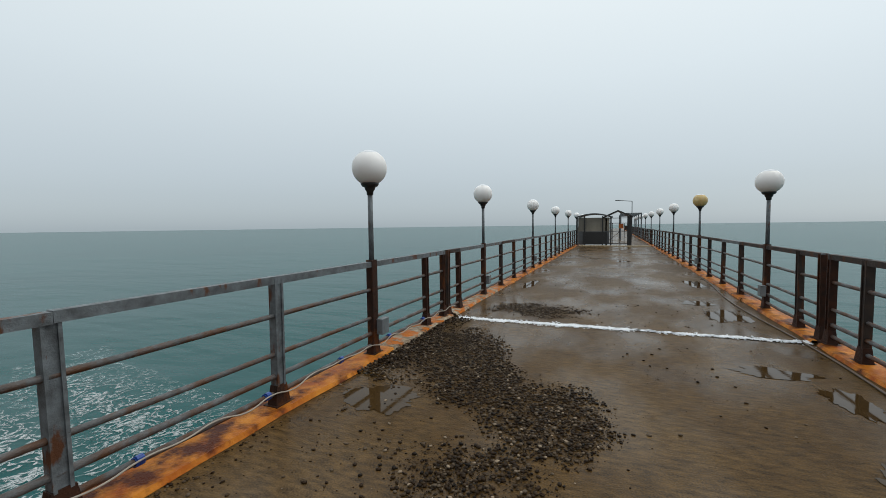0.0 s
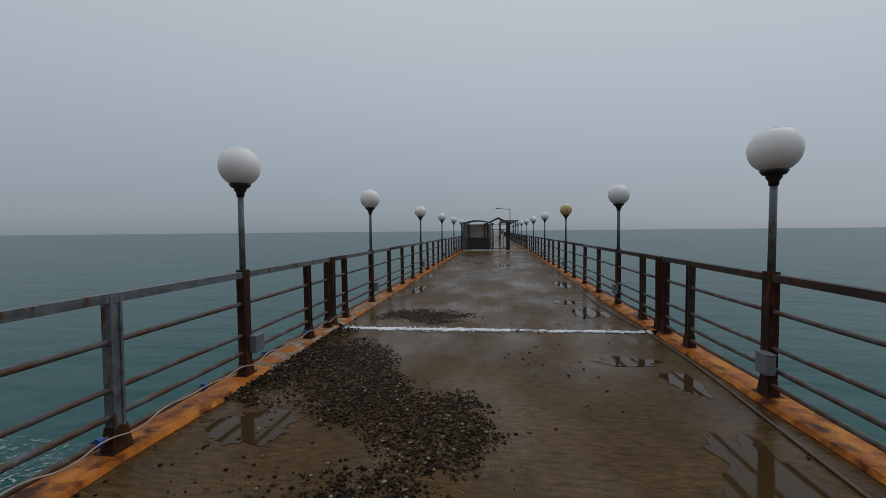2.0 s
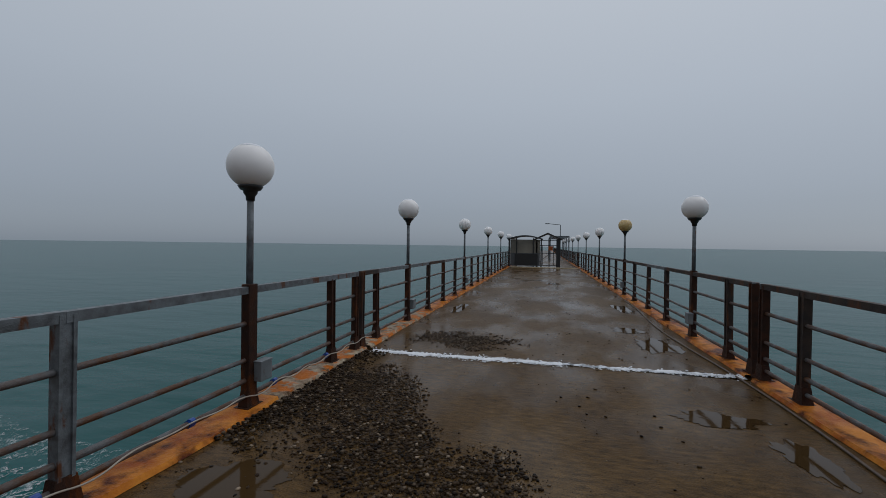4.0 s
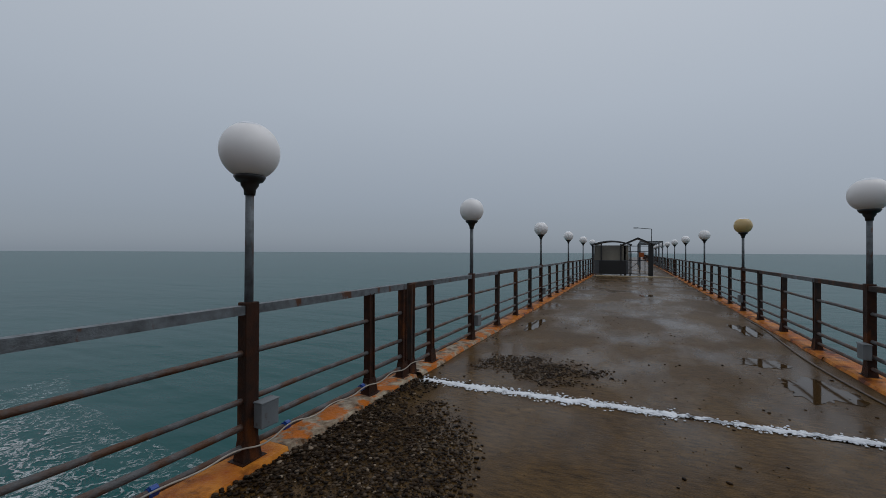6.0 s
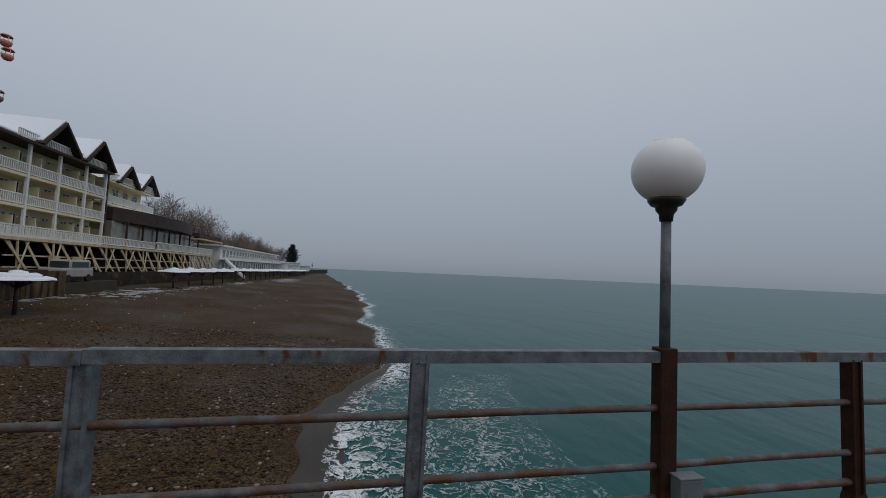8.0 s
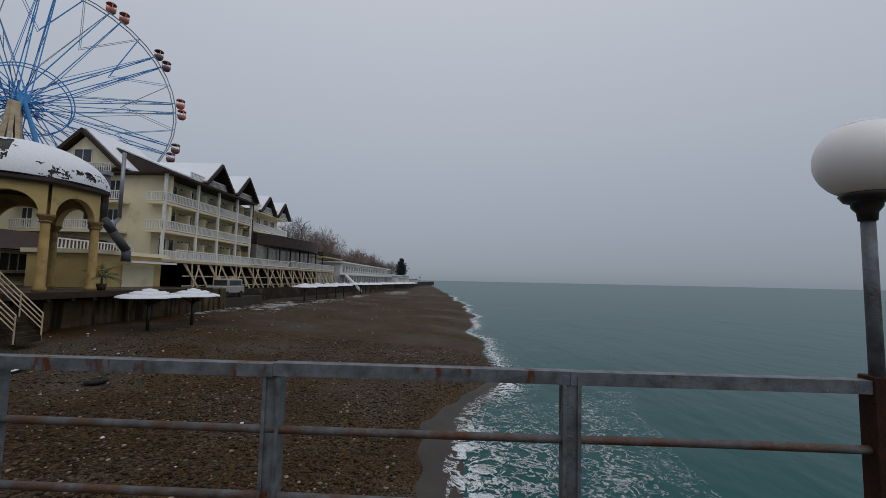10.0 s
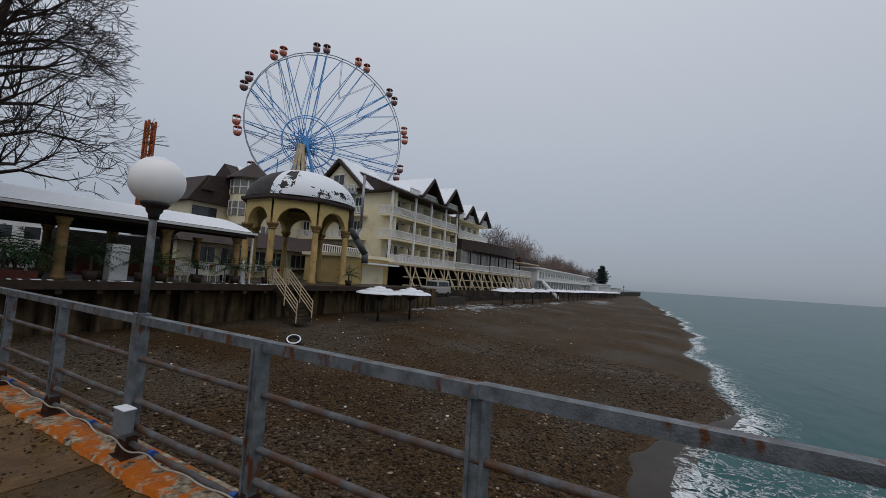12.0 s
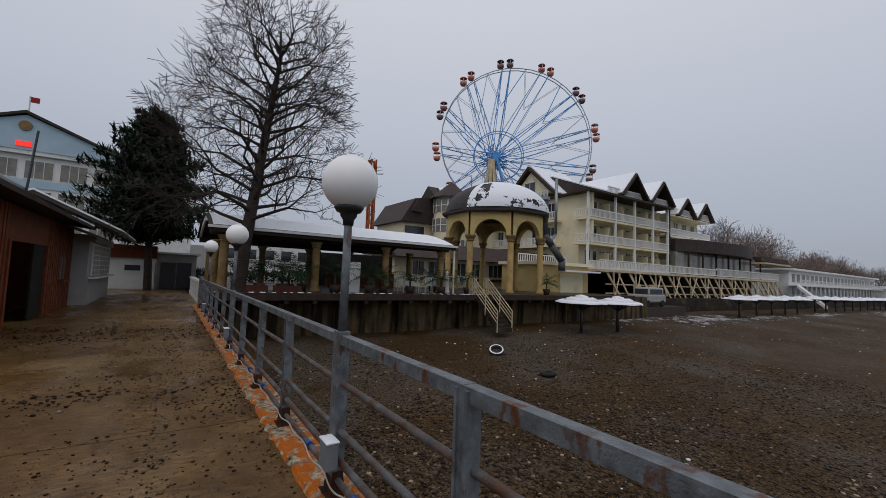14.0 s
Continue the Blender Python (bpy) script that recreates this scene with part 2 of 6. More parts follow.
    l.new(hsv.outputs[0], b.inputs["Base Color"])
    return m


def sea_material():
    """Turbid green water with small wind waves."""
    m = material("grey_green_sea", (0.0104, 0.079, 0.078), (0.0084, 0.067, 0.067), 0.03, 0.26)
    n, l = m.node_tree.nodes, m.node_tree.links
    b = n["Principled BSDF"]
    b.inputs["IOR"].default_value = 1.33
    b.inputs["Specular IOR Level"].default_value = 0.15
    geo = n.new("ShaderNodeNewGeometry")
    bump = None
    for s, sx, dist in ((0.16, 0.5, 0.45), (0.9, 0.6, 0.08), (5.0, 0.7, 0.007)):
        mp = n.new("ShaderNodeMapping")
        mp.inputs["Scale"].default_value = (sx, 1.3, 1)
        mp.inputs["Rotation"].default_value = (0, 0, 0.3)
        l.new(geo.outputs["Position"], mp.inputs["Vector"])
        t = n.new("ShaderNodeTexNoise")
        t.inputs["Scale"].default_value, t.inputs["Detail"].default_value = s, 3
        l.new(mp.outputs[0], t.inputs["Vector"])
        bp = n.new("ShaderNodeBump")
        bp.inputs["Strength"].default_value, bp.inputs["Distance"].default_value = 0.8, dist
        l.new(t.outputs["Fac"], bp.inputs["Height"])
        if bump:
            l.new(bump, bp.inputs["Normal"])
        bump = bp.outputs[0]
    l.new(bump, b.inputs["Normal"])
    return m


def foam_material():
    """Lace of white foam: clear between its strands."""
    m = bpy.data.materials.new("white_foam")
    m.use_nodes = True
    n, l = m.node_tree.nodes, m.node_tree.links
    b = n["Principled BSDF"]
    b.inputs["Base Color"].default_value = (*FOAM_WHITE, 1)
    b.inputs["Roughness"].default_value = 0.7
    geo = n.new("ShaderNodeNewGeometry")
    warp = n.new("ShaderNodeTexNoise")
    warp.inputs["Scale"].default_value, warp.inputs["Detail"].default_value = 1.3, 6
    l.new(geo.outputs["Position"], warp.inputs["Vector"])
    add = n.new("ShaderNodeMixRGB")
    add.blend_type = "ADD"
    add.inputs[0].default_value = 1.0
    l.new(geo.outputs["Position"], add.inputs[1])
    l.new(warp.outputs["Color"], add.inputs[2])
    strands = n.new("ShaderNodeTexNoise")
    strands.inputs["Scale"].default_value, strands.inputs["Detail"].default_value, strands.inputs["Distortion"].default_value = 1.7, 9, 1.1
    strands.inputs["Roughness"].default_value = 0.62
    l.new(add.outputs[0], strands.inputs["Vector"])
    fold = n.new("ShaderNodeMath")
    fold.operation = "SUBTRACT"
    fold.inputs[1].default_value = 0.5
    l.new(strands.outputs["Fac"], fold.inputs[0])
    ridge = n.new("ShaderNodeMath")
    ridge.operation = "ABSOLUTE"
    l.new(fold.outputs[0], ridge.inputs[0])
    att = n.new("ShaderNodeVertexColor")
    att.layer_name = "cover"
    cut = n.new("ShaderNodeMath")
    cut.operation = "MULTIPLY"
    cut.inputs[1].default_value = 0.085
    l.new(att.outputs["Color"], cut.inputs[0])
    small = n.new("ShaderNodeTexNoise")
    small.inputs["Scale"].default_value, small.inputs["Detail"].default_value = 9, 5
    l.new(geo.outputs["Position"], small.inputs["Vector"])
    sm = n.new("ShaderNodeMath")
    sm.operation = "MULTIPLY_ADD"
    sm.inputs[1].default_value, sm.inputs[2].default_value = 0.07, -0.03
    l.new(small.outputs["Fac"], sm.inputs[0])
    dist = n.new("ShaderNodeMath")
    dist.operation = "ADD"
    l.new(ridge.outputs[0], dist.inputs[0])
    l.new(sm.outputs[0], dist.inputs[1])
    sub = n.new("ShaderNodeMath")
    sub.operation = "SUBTRACT"
    l.new(cut.outputs[0], sub.inputs[0])
    l.new(dist.outputs[0], sub.inputs[1])
    al = n.new("ShaderNodeMapRange")
    al.inputs["From Min"].default_value, al.inputs["From Max"].default_value = -0.025, 0.045
    l.new(sub.outputs[0], al.inputs["Value"])
    l.new(al.outputs["Result"], b.inputs["Alpha"])
    return m


def pebble_material(name="wet_pebbles", gloss=0.12, k_=1.0):
    m = material(name, (0.11, 0.098, 0.085), (0.06, 0.052, 0.045), 3, 0.35, None, 0.0, 0.2, 40)
    n, l = m.node_tree.nodes, m.node_tree.links
    b = n["Principled BSDF"]
    geo = n.new("ShaderNodeNewGeometry")
    r = n.new("ShaderNodeValToRGB")
    b.inputs["Specular IOR Level"].default_value = gloss
    r.color_ramp.elements[0].color = (0.007, 0.0055, 0.0045, 1)
    r.color_ramp.elements[1].color = (0.34, 0.32, 0.29, 1)
    k = r.color_ramp.elements.new(0.5); k.color = (0.030, 0.0195, 0.0105, 1)
    k = r.color_ramp.elements.new(0.8); k.color = (0.062, 0.049, 0.035, 1)
    k = r.color_ramp.elements.new(0.95); k.color = (0.12, 0.108, 0.095, 1)
    for e_ in r.color_ramp.elements:
        c_ = e_.color[:]
        e_.color = (c_[0] * k_ * 1.10, c_[1] * k_ * 0.90, c_[2] * k_ * 0.70, 1)
    l.new(geo.outputs["Random Per Island"], r.inputs[0])
    l.new(r.outputs[0], b.inputs["Base Color"])
    return m


def beach_material():
    """Dark wet shingle: voronoi pebbles fading into brown sand."""
    m = material("wet_shingle_beach", (0.058, 0.0325, 0.0112), (0.038, 0.0213, 0.0076), 0.25, 0.75, 0.62, 0.0, 0.0, stain=(0.064, 0.050, 0.035), stain_scale=0.16, stain_at=(0.46, 0.60))
    n, l = m.node_tree.nodes, m.node_tree.links
    b = n["Principled BSDF"]
    geo = n.new("ShaderNodeNewGeometry")
    b.inputs["Specular IOR Level"].default_value = 0.10
    old = b.inputs["Base Color"].links[0].from_socket
    vor = n.new("ShaderNodeTexVoronoi")
    vor.inputs["Scale"].default_value = 21
    l.new(geo.outputs["Position"], vor.inputs["Vector"])
    bw = n.new("ShaderNodeSeparateColor")
    l.new(vor.outputs["Color"], bw.inputs[0])
    mr = n.new("ShaderNodeMapRange")
    mr.interpolation_type = "SMOOTHSTEP"
    mr.inputs["From Min"].default_value, mr.inputs["From Max"].default_value = 0.0, 1.0
    mr.inputs["To Min"].default_value, mr.inputs["To Max"].default_value = 0.3, 1.75
    l.new(bw.outputs[0], mr.inputs["Value"])
    hsv = n.new("ShaderNodeHueSaturation")
    l.new(old, hsv.inputs["Color"])
    l.new(mr.outputs["Result"], hsv.inputs["Value"])
    l.new(hsv.outputs[0], b.inputs["Base Color"])
    bp = n.new("ShaderNodeBump")
    bp.invert = True
    bp.inputs["Strength"].default_value, bp.inputs["Distance"].default_value = 0.9, 0.03
    l.new(vor.outputs["Distance"], bp.inputs["Height"])
    l.new(bp.outputs[0], b.inputs["Normal"])
    return m


DECK = deck_material("wet_brown_concrete", (0.088, 0.051, 0.0185), (0.056, 0.031, 0.0110), (0.102, 0.062, 0.0250), (0.19, 0.06))
# Landward slabs: worn tan, lightened so the colour carries the wet sky sheen.
DECK_TAN_SHEEN = deck_material("worn_tan_concrete_with_sheen", (0.142, 0.079, 0.026), (0.076, 0.038, 0.0115), (0.205, 0.130, 0.054), (0.34, 0.13))
SEA = sea_material()
FOAM = foam_material()
PEBBLE = pebble_material("wet_pebbles", 0.12, 1.03)
GRAVEL = pebble_material("dark_wet_gravel", 0.10, 0.85)
BEACH = beach_material()
WET_SAND = material("smooth_wet_sand", (0.044, 0.035, 0.026), (0.034, 0.027, 0.020), 0.8, 0.5, 0.42, 0.0, 0.25, 60)
WATER = material("dark_rain_water", (0.052, 0.030, 0.011), (0.040, 0.023, 0.009), 1.5, 0.05)
WATER.node_tree.nodes["Principled BSDF"].inputs["Specular IOR Level"].default_value = 0.15
WALL_STAIN = material("streaked_brown_concrete", (0.125, 0.086, 0.042), (0.060, 0.040, 0.020), 1.1, 0.8, None, 0.0, 0.5, 12)
_n, _l = WALL_STAIN.node_tree.nodes, WALL_STAIN.node_tree.links
_b = _n["Principled BSDF"]
_old = _b.inputs["Base Color"].links[0].from_socket
_geo, _map, _tex, _rng, _hsv = _n.new("ShaderNodeNewGeometry"), _n.new("ShaderNodeMapping"), _n.new("ShaderNodeTexNoise"), _n.new("ShaderNodeMapRange"), _n.new("ShaderNodeHueSaturation")
_map.inputs["Scale"].default_value = (1.9, 1.0, 0.22)
_tex.inputs["Scale"].default_value, _tex.inputs["Detail"].default_value = 1.4, 6
_rng.inputs["From Min"].default_value, _rng.inputs["From Max"].default_value = 0.38, 0.58
_rng.inputs["To Min"].default_value, _rng.inputs["To Max"].default_value = 0.16, 1.1
_l.new(_geo.outputs["Position"], _map.inputs["Vector"])
_l.new(_map.outputs[0], _tex.inputs["Vector"])
_l.new(_tex.outputs["Fac"], _rng.inputs["Value"])
_l.new(_rng.outputs["Result"], _hsv.inputs["Value"])
_l.new(_old, _hsv.inputs["Color"])
_l.new(_hsv.outputs[0], _b.inputs["Base Color"])
THIN_SNOW = material("thin_wet_snow", (0.50, 0.51, 0.52), (0.20, 0.19, 0.18), 5, 0.7, None, 0.0, 0.6, 30)
# Needle green is greyed and lightened: haze put into the colour.
FAR_EVERGREEN = material("hazy_evergreen", (0.050, 0.066, 0.062), (0.040, 0.055, 0.050), 1.2, 0.8)
PAVING = material("wet_paving", (0.055, 0.042, 0.03), (0.038, 0.03, 0.022), 0.7, 0.5, 0.3, 0.0, 0.2, 40)


# ---- mesh tools ----
def box(bm, x0, x1, y0, y1, z0, z1):
    v = [bm.verts.new(c) for c in ((x0, y0, z0), (x1, y0, z0), (x1, y1, z0), (x0, y1, z0), (x0, y0, z1), (x1, y0, z1), (x1, y1, z1), (x0, y1, z1))]
    for f in ((3, 2, 1, 0), (4, 5, 6, 7), (0, 1, 5, 4), (1, 2, 6, 5), (2, 3, 7, 6), (3, 0, 4, 7)):
        bm.faces.new([v[i] for i in f])
    return v


def rod(bm, p, q, r, r2=None, n=8, caps=True):
    """A round bar from p to q, tapering from r to r2."""
    p, q = Vector(p), Vector(q)
    r2 = r if r2 is None else r2
    d = (q - p)
    if d.length < 1e-6:
        return
    d.normalize()
    a = d.cross(Vector((0, 0, 1)) if abs(d.z) < 0.9 else Vector((1, 0, 0))).normalized()
    b = d.cross(a)
    rings = []
    for c, rad in ((p, r), (q, r2)):
        rings.append([bm.verts.new(c + (a * math.cos(2 * math.pi * i / n) + b * math.sin(2 * math.pi * i / n)) * rad) for i in range(n)])
    for i in range(n):
        j = (i + 1) % n
        bm.faces.new((rings[0][j], rings[0][i], rings[1][i], rings[1][j]))
    if caps:
        bm.faces.new(rings[0])
        bm.faces.new(rings[1][::-1])


def beam(bm, p, q, w, h):
    """A square bar from p to q."""
    p, q = Vector(p), Vector(q)
    d = (q - p).normalized()
    a = d.cross(Vector((0, 0, 1)) if abs(d.z) < 0.95 else Vector((0, 1, 0))).normalized()
    b = a.cross(d)
    rings = [[bm.verts.new(c + a * (sx * w / 2) + b * (sz * h / 2)) for sx, sz in ((-1, -1), (1, -1), (1, 1), (-1, 1))] for c in (p, q)]
    for i in range(4):
        j = (i + 1) % 4
        bm.faces.new((rings[0][i], rings[0][j], rings[1][j], rings[1][i]))
    bm.faces.new(rings[0][::-1])
    bm.faces.new(rings[1])


def lathe(bm, prof, n=20, centre=(0, 0, 0), turn=0.0, squash=1.0):
    """A turned shape from (radius, height) pairs."""
    cx, cy, cz = centre
    rings = []
    for r, z in prof:
        if r < 1e-5:
            rings.append([bm.verts.new((cx, cy, cz + z))])
        else:
            rings.append([bm.verts.new((cx + r * math.cos(turn + 2 * math.pi * i / n), cy + squash * r * math.sin(turn + 2 * math.pi * i / n), cz + z)) for i in range(n)])
    for a, b in zip(rings, rings[1:]):
        for i in range(n):
            j = (i + 1) % n
            f = [a[i % len(a)], a[j % len(a)], b[j % len(b)], b[i % len(b)]]
            f = list(dict.fromkeys(f))
            if len(f) > 2:
                bm.faces.new(f)


def prism(bm, outline, axis, a, b):
    """Pushes an outline of (u, w) points along an axis: 'x' -> (y, z), 'y' -> (x, z), 'z' -> (x, y)."""
    def at(u, w, s):
        return {"x": (s, u, w), "y": (u, s, w), "z": (u, w, s)}[axis]
    lo = [bm.verts.new(at(u, w, a)) for u, w in outline]
    hi = [bm.verts.new(at(u, w, b)) for u, w in outline]
    k = len(outline)
    for i in range(k):
        j = (i + 1) % k
        bm.faces.new((lo[i], lo[j], hi[j], hi[i]))
    bm.faces.new(lo[::-1])
    bm.faces.new(hi)


def part(name, bm, mat, parent=None, label="", smooth=False, bevel=0.0):
    if bevel:
        bmesh.ops.bevel(bm, geom=bm.edges[:], offset=bevel, segments=2, affect="EDGES", profile=0.5)
    bmesh.ops.recalc_face_normals(bm, faces=bm.faces[:])
    me = bpy.data.meshes.new(name)
    bm.to_mesh(me)
    bm.free()
    me.materials.append(mat)
    if smooth:
        me.polygons.foreach_set("use_smooth", [True] * len(me.polygons))
    ob = new(name, me)
    ob.parent = parent
    if label:
        tagged(ob, label)
    return ob


def boxpart(name, dims, mat, parent=None, label="", bevel=0.0):
    bm = bmesh.new()
    box(bm, *dims)
    return part(name, bm, mat, parent, label, bevel=bevel)


def thing(name, label, category, group="", at=(0, 0, 0)):
    ob = new(name)
    ob.location = at
    return tagged(ob, label, category, group)


def structure(ob, label, category):
    return tagged(ob, label, category, kind="structure")


def again(ob, loc, turn=0.0):
    return copy_thing(ob, pose(*loc, 0, 0, turn))


# ---- water, beach, ground ----
SEA_Z = -3.2


def shore_y(x):
    """Where the water meets the beach."""
    y = 3.6 + 0.5 * math.sin(x * 0.21 + 0.6) + 0.35 * math.sin(x * 0.53)
    if x > -22:
        y -= 1.7 * min(1, (x + 22) / 12.0) ** 1.3
    if x < -70:
        y -= 12 * ((-x - 70) / 150) ** 1.1
    return y


def beach_z(x, y):
    d = shore_y(x) - y
    if d < 0:
        return SEA_Z + 0.11 * d
    z = SEA_Z + 0.16 * min(d, 3) + 0.056 * max(0, d - 3)
    return z + 0.05 * noise.noise((x * 0.25, y * 0.25, 0)) + 0.025 * noise.noise((x * 0.9, y * 0.9, 3))


def build_sea():
    bm = bmesh.new()
    bmesh.ops.create_circle(bm, cap_ends=True, radius=4200, segments=96)
    for v in bm.verts:
        v.co.z = SEA_Z
    return structure(part("water", bm, SEA), "calm grey-green sea under an overcast sky", "sea")


def build_beach():
    xs = [-330 + i * 10 for i in range(20)] + [-130 + i * 3 for i in range(25)] + [-55 + i * 0.6 for i in range(110)] + [11 + 4 * i for i in range(12)]
    ts = [-30 + i * 1.2 for i in range(18)] + [-8.4 + 0.35 * i for i in range(50)] + [9.5 + 2 * i for i in range(6)]
    verts, faces = [], []
    for x in xs:
        for y in ts:
            verts.append((x, y, beach_z(x, y)))
    k = len(ts)
    for i in range(len(xs) - 1):
        for j in range(k - 1):
            a = i * k + j
            faces.append((a, a + k, a + k + 1, a + 1))
    me = bpy.data.meshes.new("beach_ground")
    me.from_pydata(verts, [], faces)
    me.materials.append(BEACH)
    me.polygons.foreach_set("use_smooth", [True] * len(me.polygons))
    return structure(new("beach_ground", me), "wet brown shingle beach sloping to the sea", "beach")


def foam_sheet(name, x0, x1, width_at, offset, step, rows, z, label, strength):
    """A lace of foam that follows the waterline; the vertex layer says how dense it lies."""
    verts, faces, cover = [], [], []
    n = int((x1 - x0) / step) + 1
    for i in range(n):
        x = x0 + i * step
        w = width_at(x)
        base = shore_y(x) + offset + 0.5 * noise.noise((x * 0.35, 1.7, 0))
        for j in range(rows):
            f = j / (rows - 1)
            y = base + w * (f - 0.25)
            ends = min(1, (x - x0) / 4, (x1 - x) / 4)
            dens = (1 - abs(2 * f - 0.6) if f > 0.3 else f / 0.3) * ends
            dens *= 0.75 + 0.8 * noise.noise((x * 0.22, y * 0.5, 5))
            verts.append((x, y, max(z, beach_z(x, y) + 0.02)))
            cover.append(max(0, dens) * strength)
    for i in range(n - 1):
        for j in range(rows - 1):
            a = i * rows + j
            faces.append((a, a + rows, a + rows + 1, a + 1))
    me = bpy.data.meshes.new(name)
    me.from_pydata(verts, [], faces)
    layer_ = me.color_attributes.new("cover", "FLOAT_COLOR", "POINT")
    for i, c in enumerate(cover):
        layer_.data[i].color = (c, c, c, 1)
    me.materials.append(FOAM)
    ob = new(name, me)
    return tagged(ob, label, "foam", kind="stuff")


def stone_template(seed):
    """A low, lopsided pebble."""
    rnd = random.Random(seed)
    bm = bmesh.new()
    bmesh.ops.create_icosphere(bm, subdivisions=1, radius=1)
    for v in bm.verts:
        v.co *= rnd.uniform(0.8, 1.15)
        v.co.z *= 0.55
        v.co.x *= 1.25
    bm.verts.ensure_lookup_table()
    vs = [tuple(v.co) for v in bm.verts]
    fs = [tuple(v.index for v in f.verts) for f in bm.faces]
    bm.free()
    return vs, fs


STONES = [stone_template(s) for s in range(8)]


def scatter(name, spots, label, category, mat):
    """Many pebbles in one mesh: spots are (x, y, z, radius)."""
    rnd = random.Random(len(spots))
    verts, faces = [], []
    for x, y, z, r in spots:
        vs, fs = STONES[rnd.randrange(8)]
        o = len(verts)
        a = rnd.uniform(0, 6.28)
        ca, sa = math.cos(a), math.sin(a)
        verts.extend((x + r * (u * ca - v * sa), y + r * (u * sa + v * ca), z + r * w) for u, v, w in vs)
        faces.extend(tuple(i + o for i in f) for f in fs)
    me = bpy.data.meshes.new(name)
    me.from_pydata(verts, [], faces)
    me.materials.append(mat)
    me.polygons.foreach_set("use_smooth", [True] * len(me.polygons))
    return tagged(new(name, me), label, category, kind="stuff")


def build_shingle():
    rnd = random.Random(4)
    spots = []
    while len(spots) < 46000:
        x = -2.7 - 24 * rnd.random() ** 1.6
        y = rnd.uniform(-16, shore_y(x) + 0.3 - (1.5 if -20 < x < -8 and rnd.random() < 0.93 else 0))
        dens = 0.35 + 0.9 * noise.noise((x * 0.2, y * 0.2, 2)) + (0.5 if y > -7 else 0)
        if rnd.random() > dens:
            continue
        r = 0.013 + 0.045 * rnd.random() ** 3
        spots.append((x, y, beach_z(x, y) + r * 0.15, r))
    scatter("beach_pebbles", spots, "loose wet grey and brown beach pebbles", "pebbles", PEBBLE)


def wet_sand():
    """A smooth tongue of wet sand that the last wave has left bare."""
    verts, faces, k = [], [], 9
    xs = [-21.5 + 0.25 * i for i in range(61)]
    for i, x in enumerate(xs):
        f = i / (len(xs) - 1)
        w = 1.0 * math.sin(math.pi * min(1, max(0, f))) ** 0.6 + 0.35 * noise.noise((x * 0.7, 3, 0))
        for j in range(k):
            y = shore_y(x) + 0.5 - (max(0.05, w) + 0.5) * j / (k - 1)
            verts.append((x, y, max(SEA_Z - 0.02, beach_z(x, y)) + (0.03 if 0 < j < k - 1 else -0.03)))
    for i in range(len(xs) - 1):
        for j in range(k - 1):
            a = i * k + j
            faces.append((a, a + k, a + k + 1, a + 1))
    me = bpy.data.meshes.new("wet_sand")
    me.from_pydata(verts, [], faces)
    me.materials.append(WET_SAND)
    me.polygons.foreach_set("use_smooth", [True] * len(me.polygons))
    return tagged(new("wet_sand", me), "smooth grey wet sand at the water's edge", "sand", kind="stuff")


build_sea()
build_beach()
wet_sand()
foam_sheet("surf_foam", -130, -2.7, lambda x: 1.7 + 1.2 * max(0, min(1, (x + 30) / 18)), 0.25, 0.3, 12, SEA_Z + 0.03, "lacy white surf along the water's edge", 1.2)
foam_sheet("wave_foam", -17, -2.7, lambda x: 4.2, 1.9, 0.4, 12, SEA_Z + 0.025, "thin torn foam behind a breaking wave", 0.3)
foam_sheet("spent_foam", -19, -3.5, lambda x: 3.0, 4.0, 0.4, 12, SEA_Z + 0.02, "drifting lace of spent foam off the beach", 0.22)


# ---- pier ----
XL, XR = -2.48, 2.46
BAY = 1.45
JOINT = 6.10
SKEW = 0.028
PIER_END = 150.0


def pier_deck(name, y0, y1):
    bm = bmesh.new()
    n = max(2, int((y1 - y0) / 3))
    cols = 8
    grid = []
    for i in range(n + 1):
        y = y0 + (y1 - y0) * i / n
        grid.append([bm.verts.new((-2.62 + 5.24 * j / cols, y, 0.0)) for j in range(cols + 1)])
    for a, b in zip(grid, grid[1:]):
        for j in range(cols):
            bm.faces.new((a[j], a[j + 1], b[j + 1], b[j]))
    box(bm, -2.62, 2.62, y0, y1, -0.42, -0.004)
    return structure(part(name, bm, DECK), "wet brown concrete pier deck with puddles and grit", "deck")


SLAB_END = -2.0
pier_deck("floor_pier_inner", SLAB_END, JOINT - 0.05)
inner = structure(boxpart("floor_pier_landward", (-2.60, 2.60, -31.0, SLAB_END - 0.01, -0.42, -0.05), DARK_WALL), "bed under the landward deck slabs", "deck")
slab_y, slab_seed = SLAB_END, random.Random(8)
while slab_y > -30.5:
    length = slab_seed.uniform(1.5, 2.6)
    bm = bmesh.new()
    box(bm, -2.61, 2.61, max(-31.0, slab_y - length), slab_y - 0.022, -0.07, slab_seed.uniform(-0.006, 0.0))
    part("slab", bm, DECK_TAN_SHEEN, inner, bevel=0.006)
    slab_y -= length
pier_deck("floor_pier_outer", JOINT + 0.05, PIER_END)
structure(boxpart("floor_joint", (-2.55, 2.55, JOINT - 0.05, JOINT + 0.05, -0.42, -0.03), RUSTED), "rusted steel joint between two deck slabs", "joint")


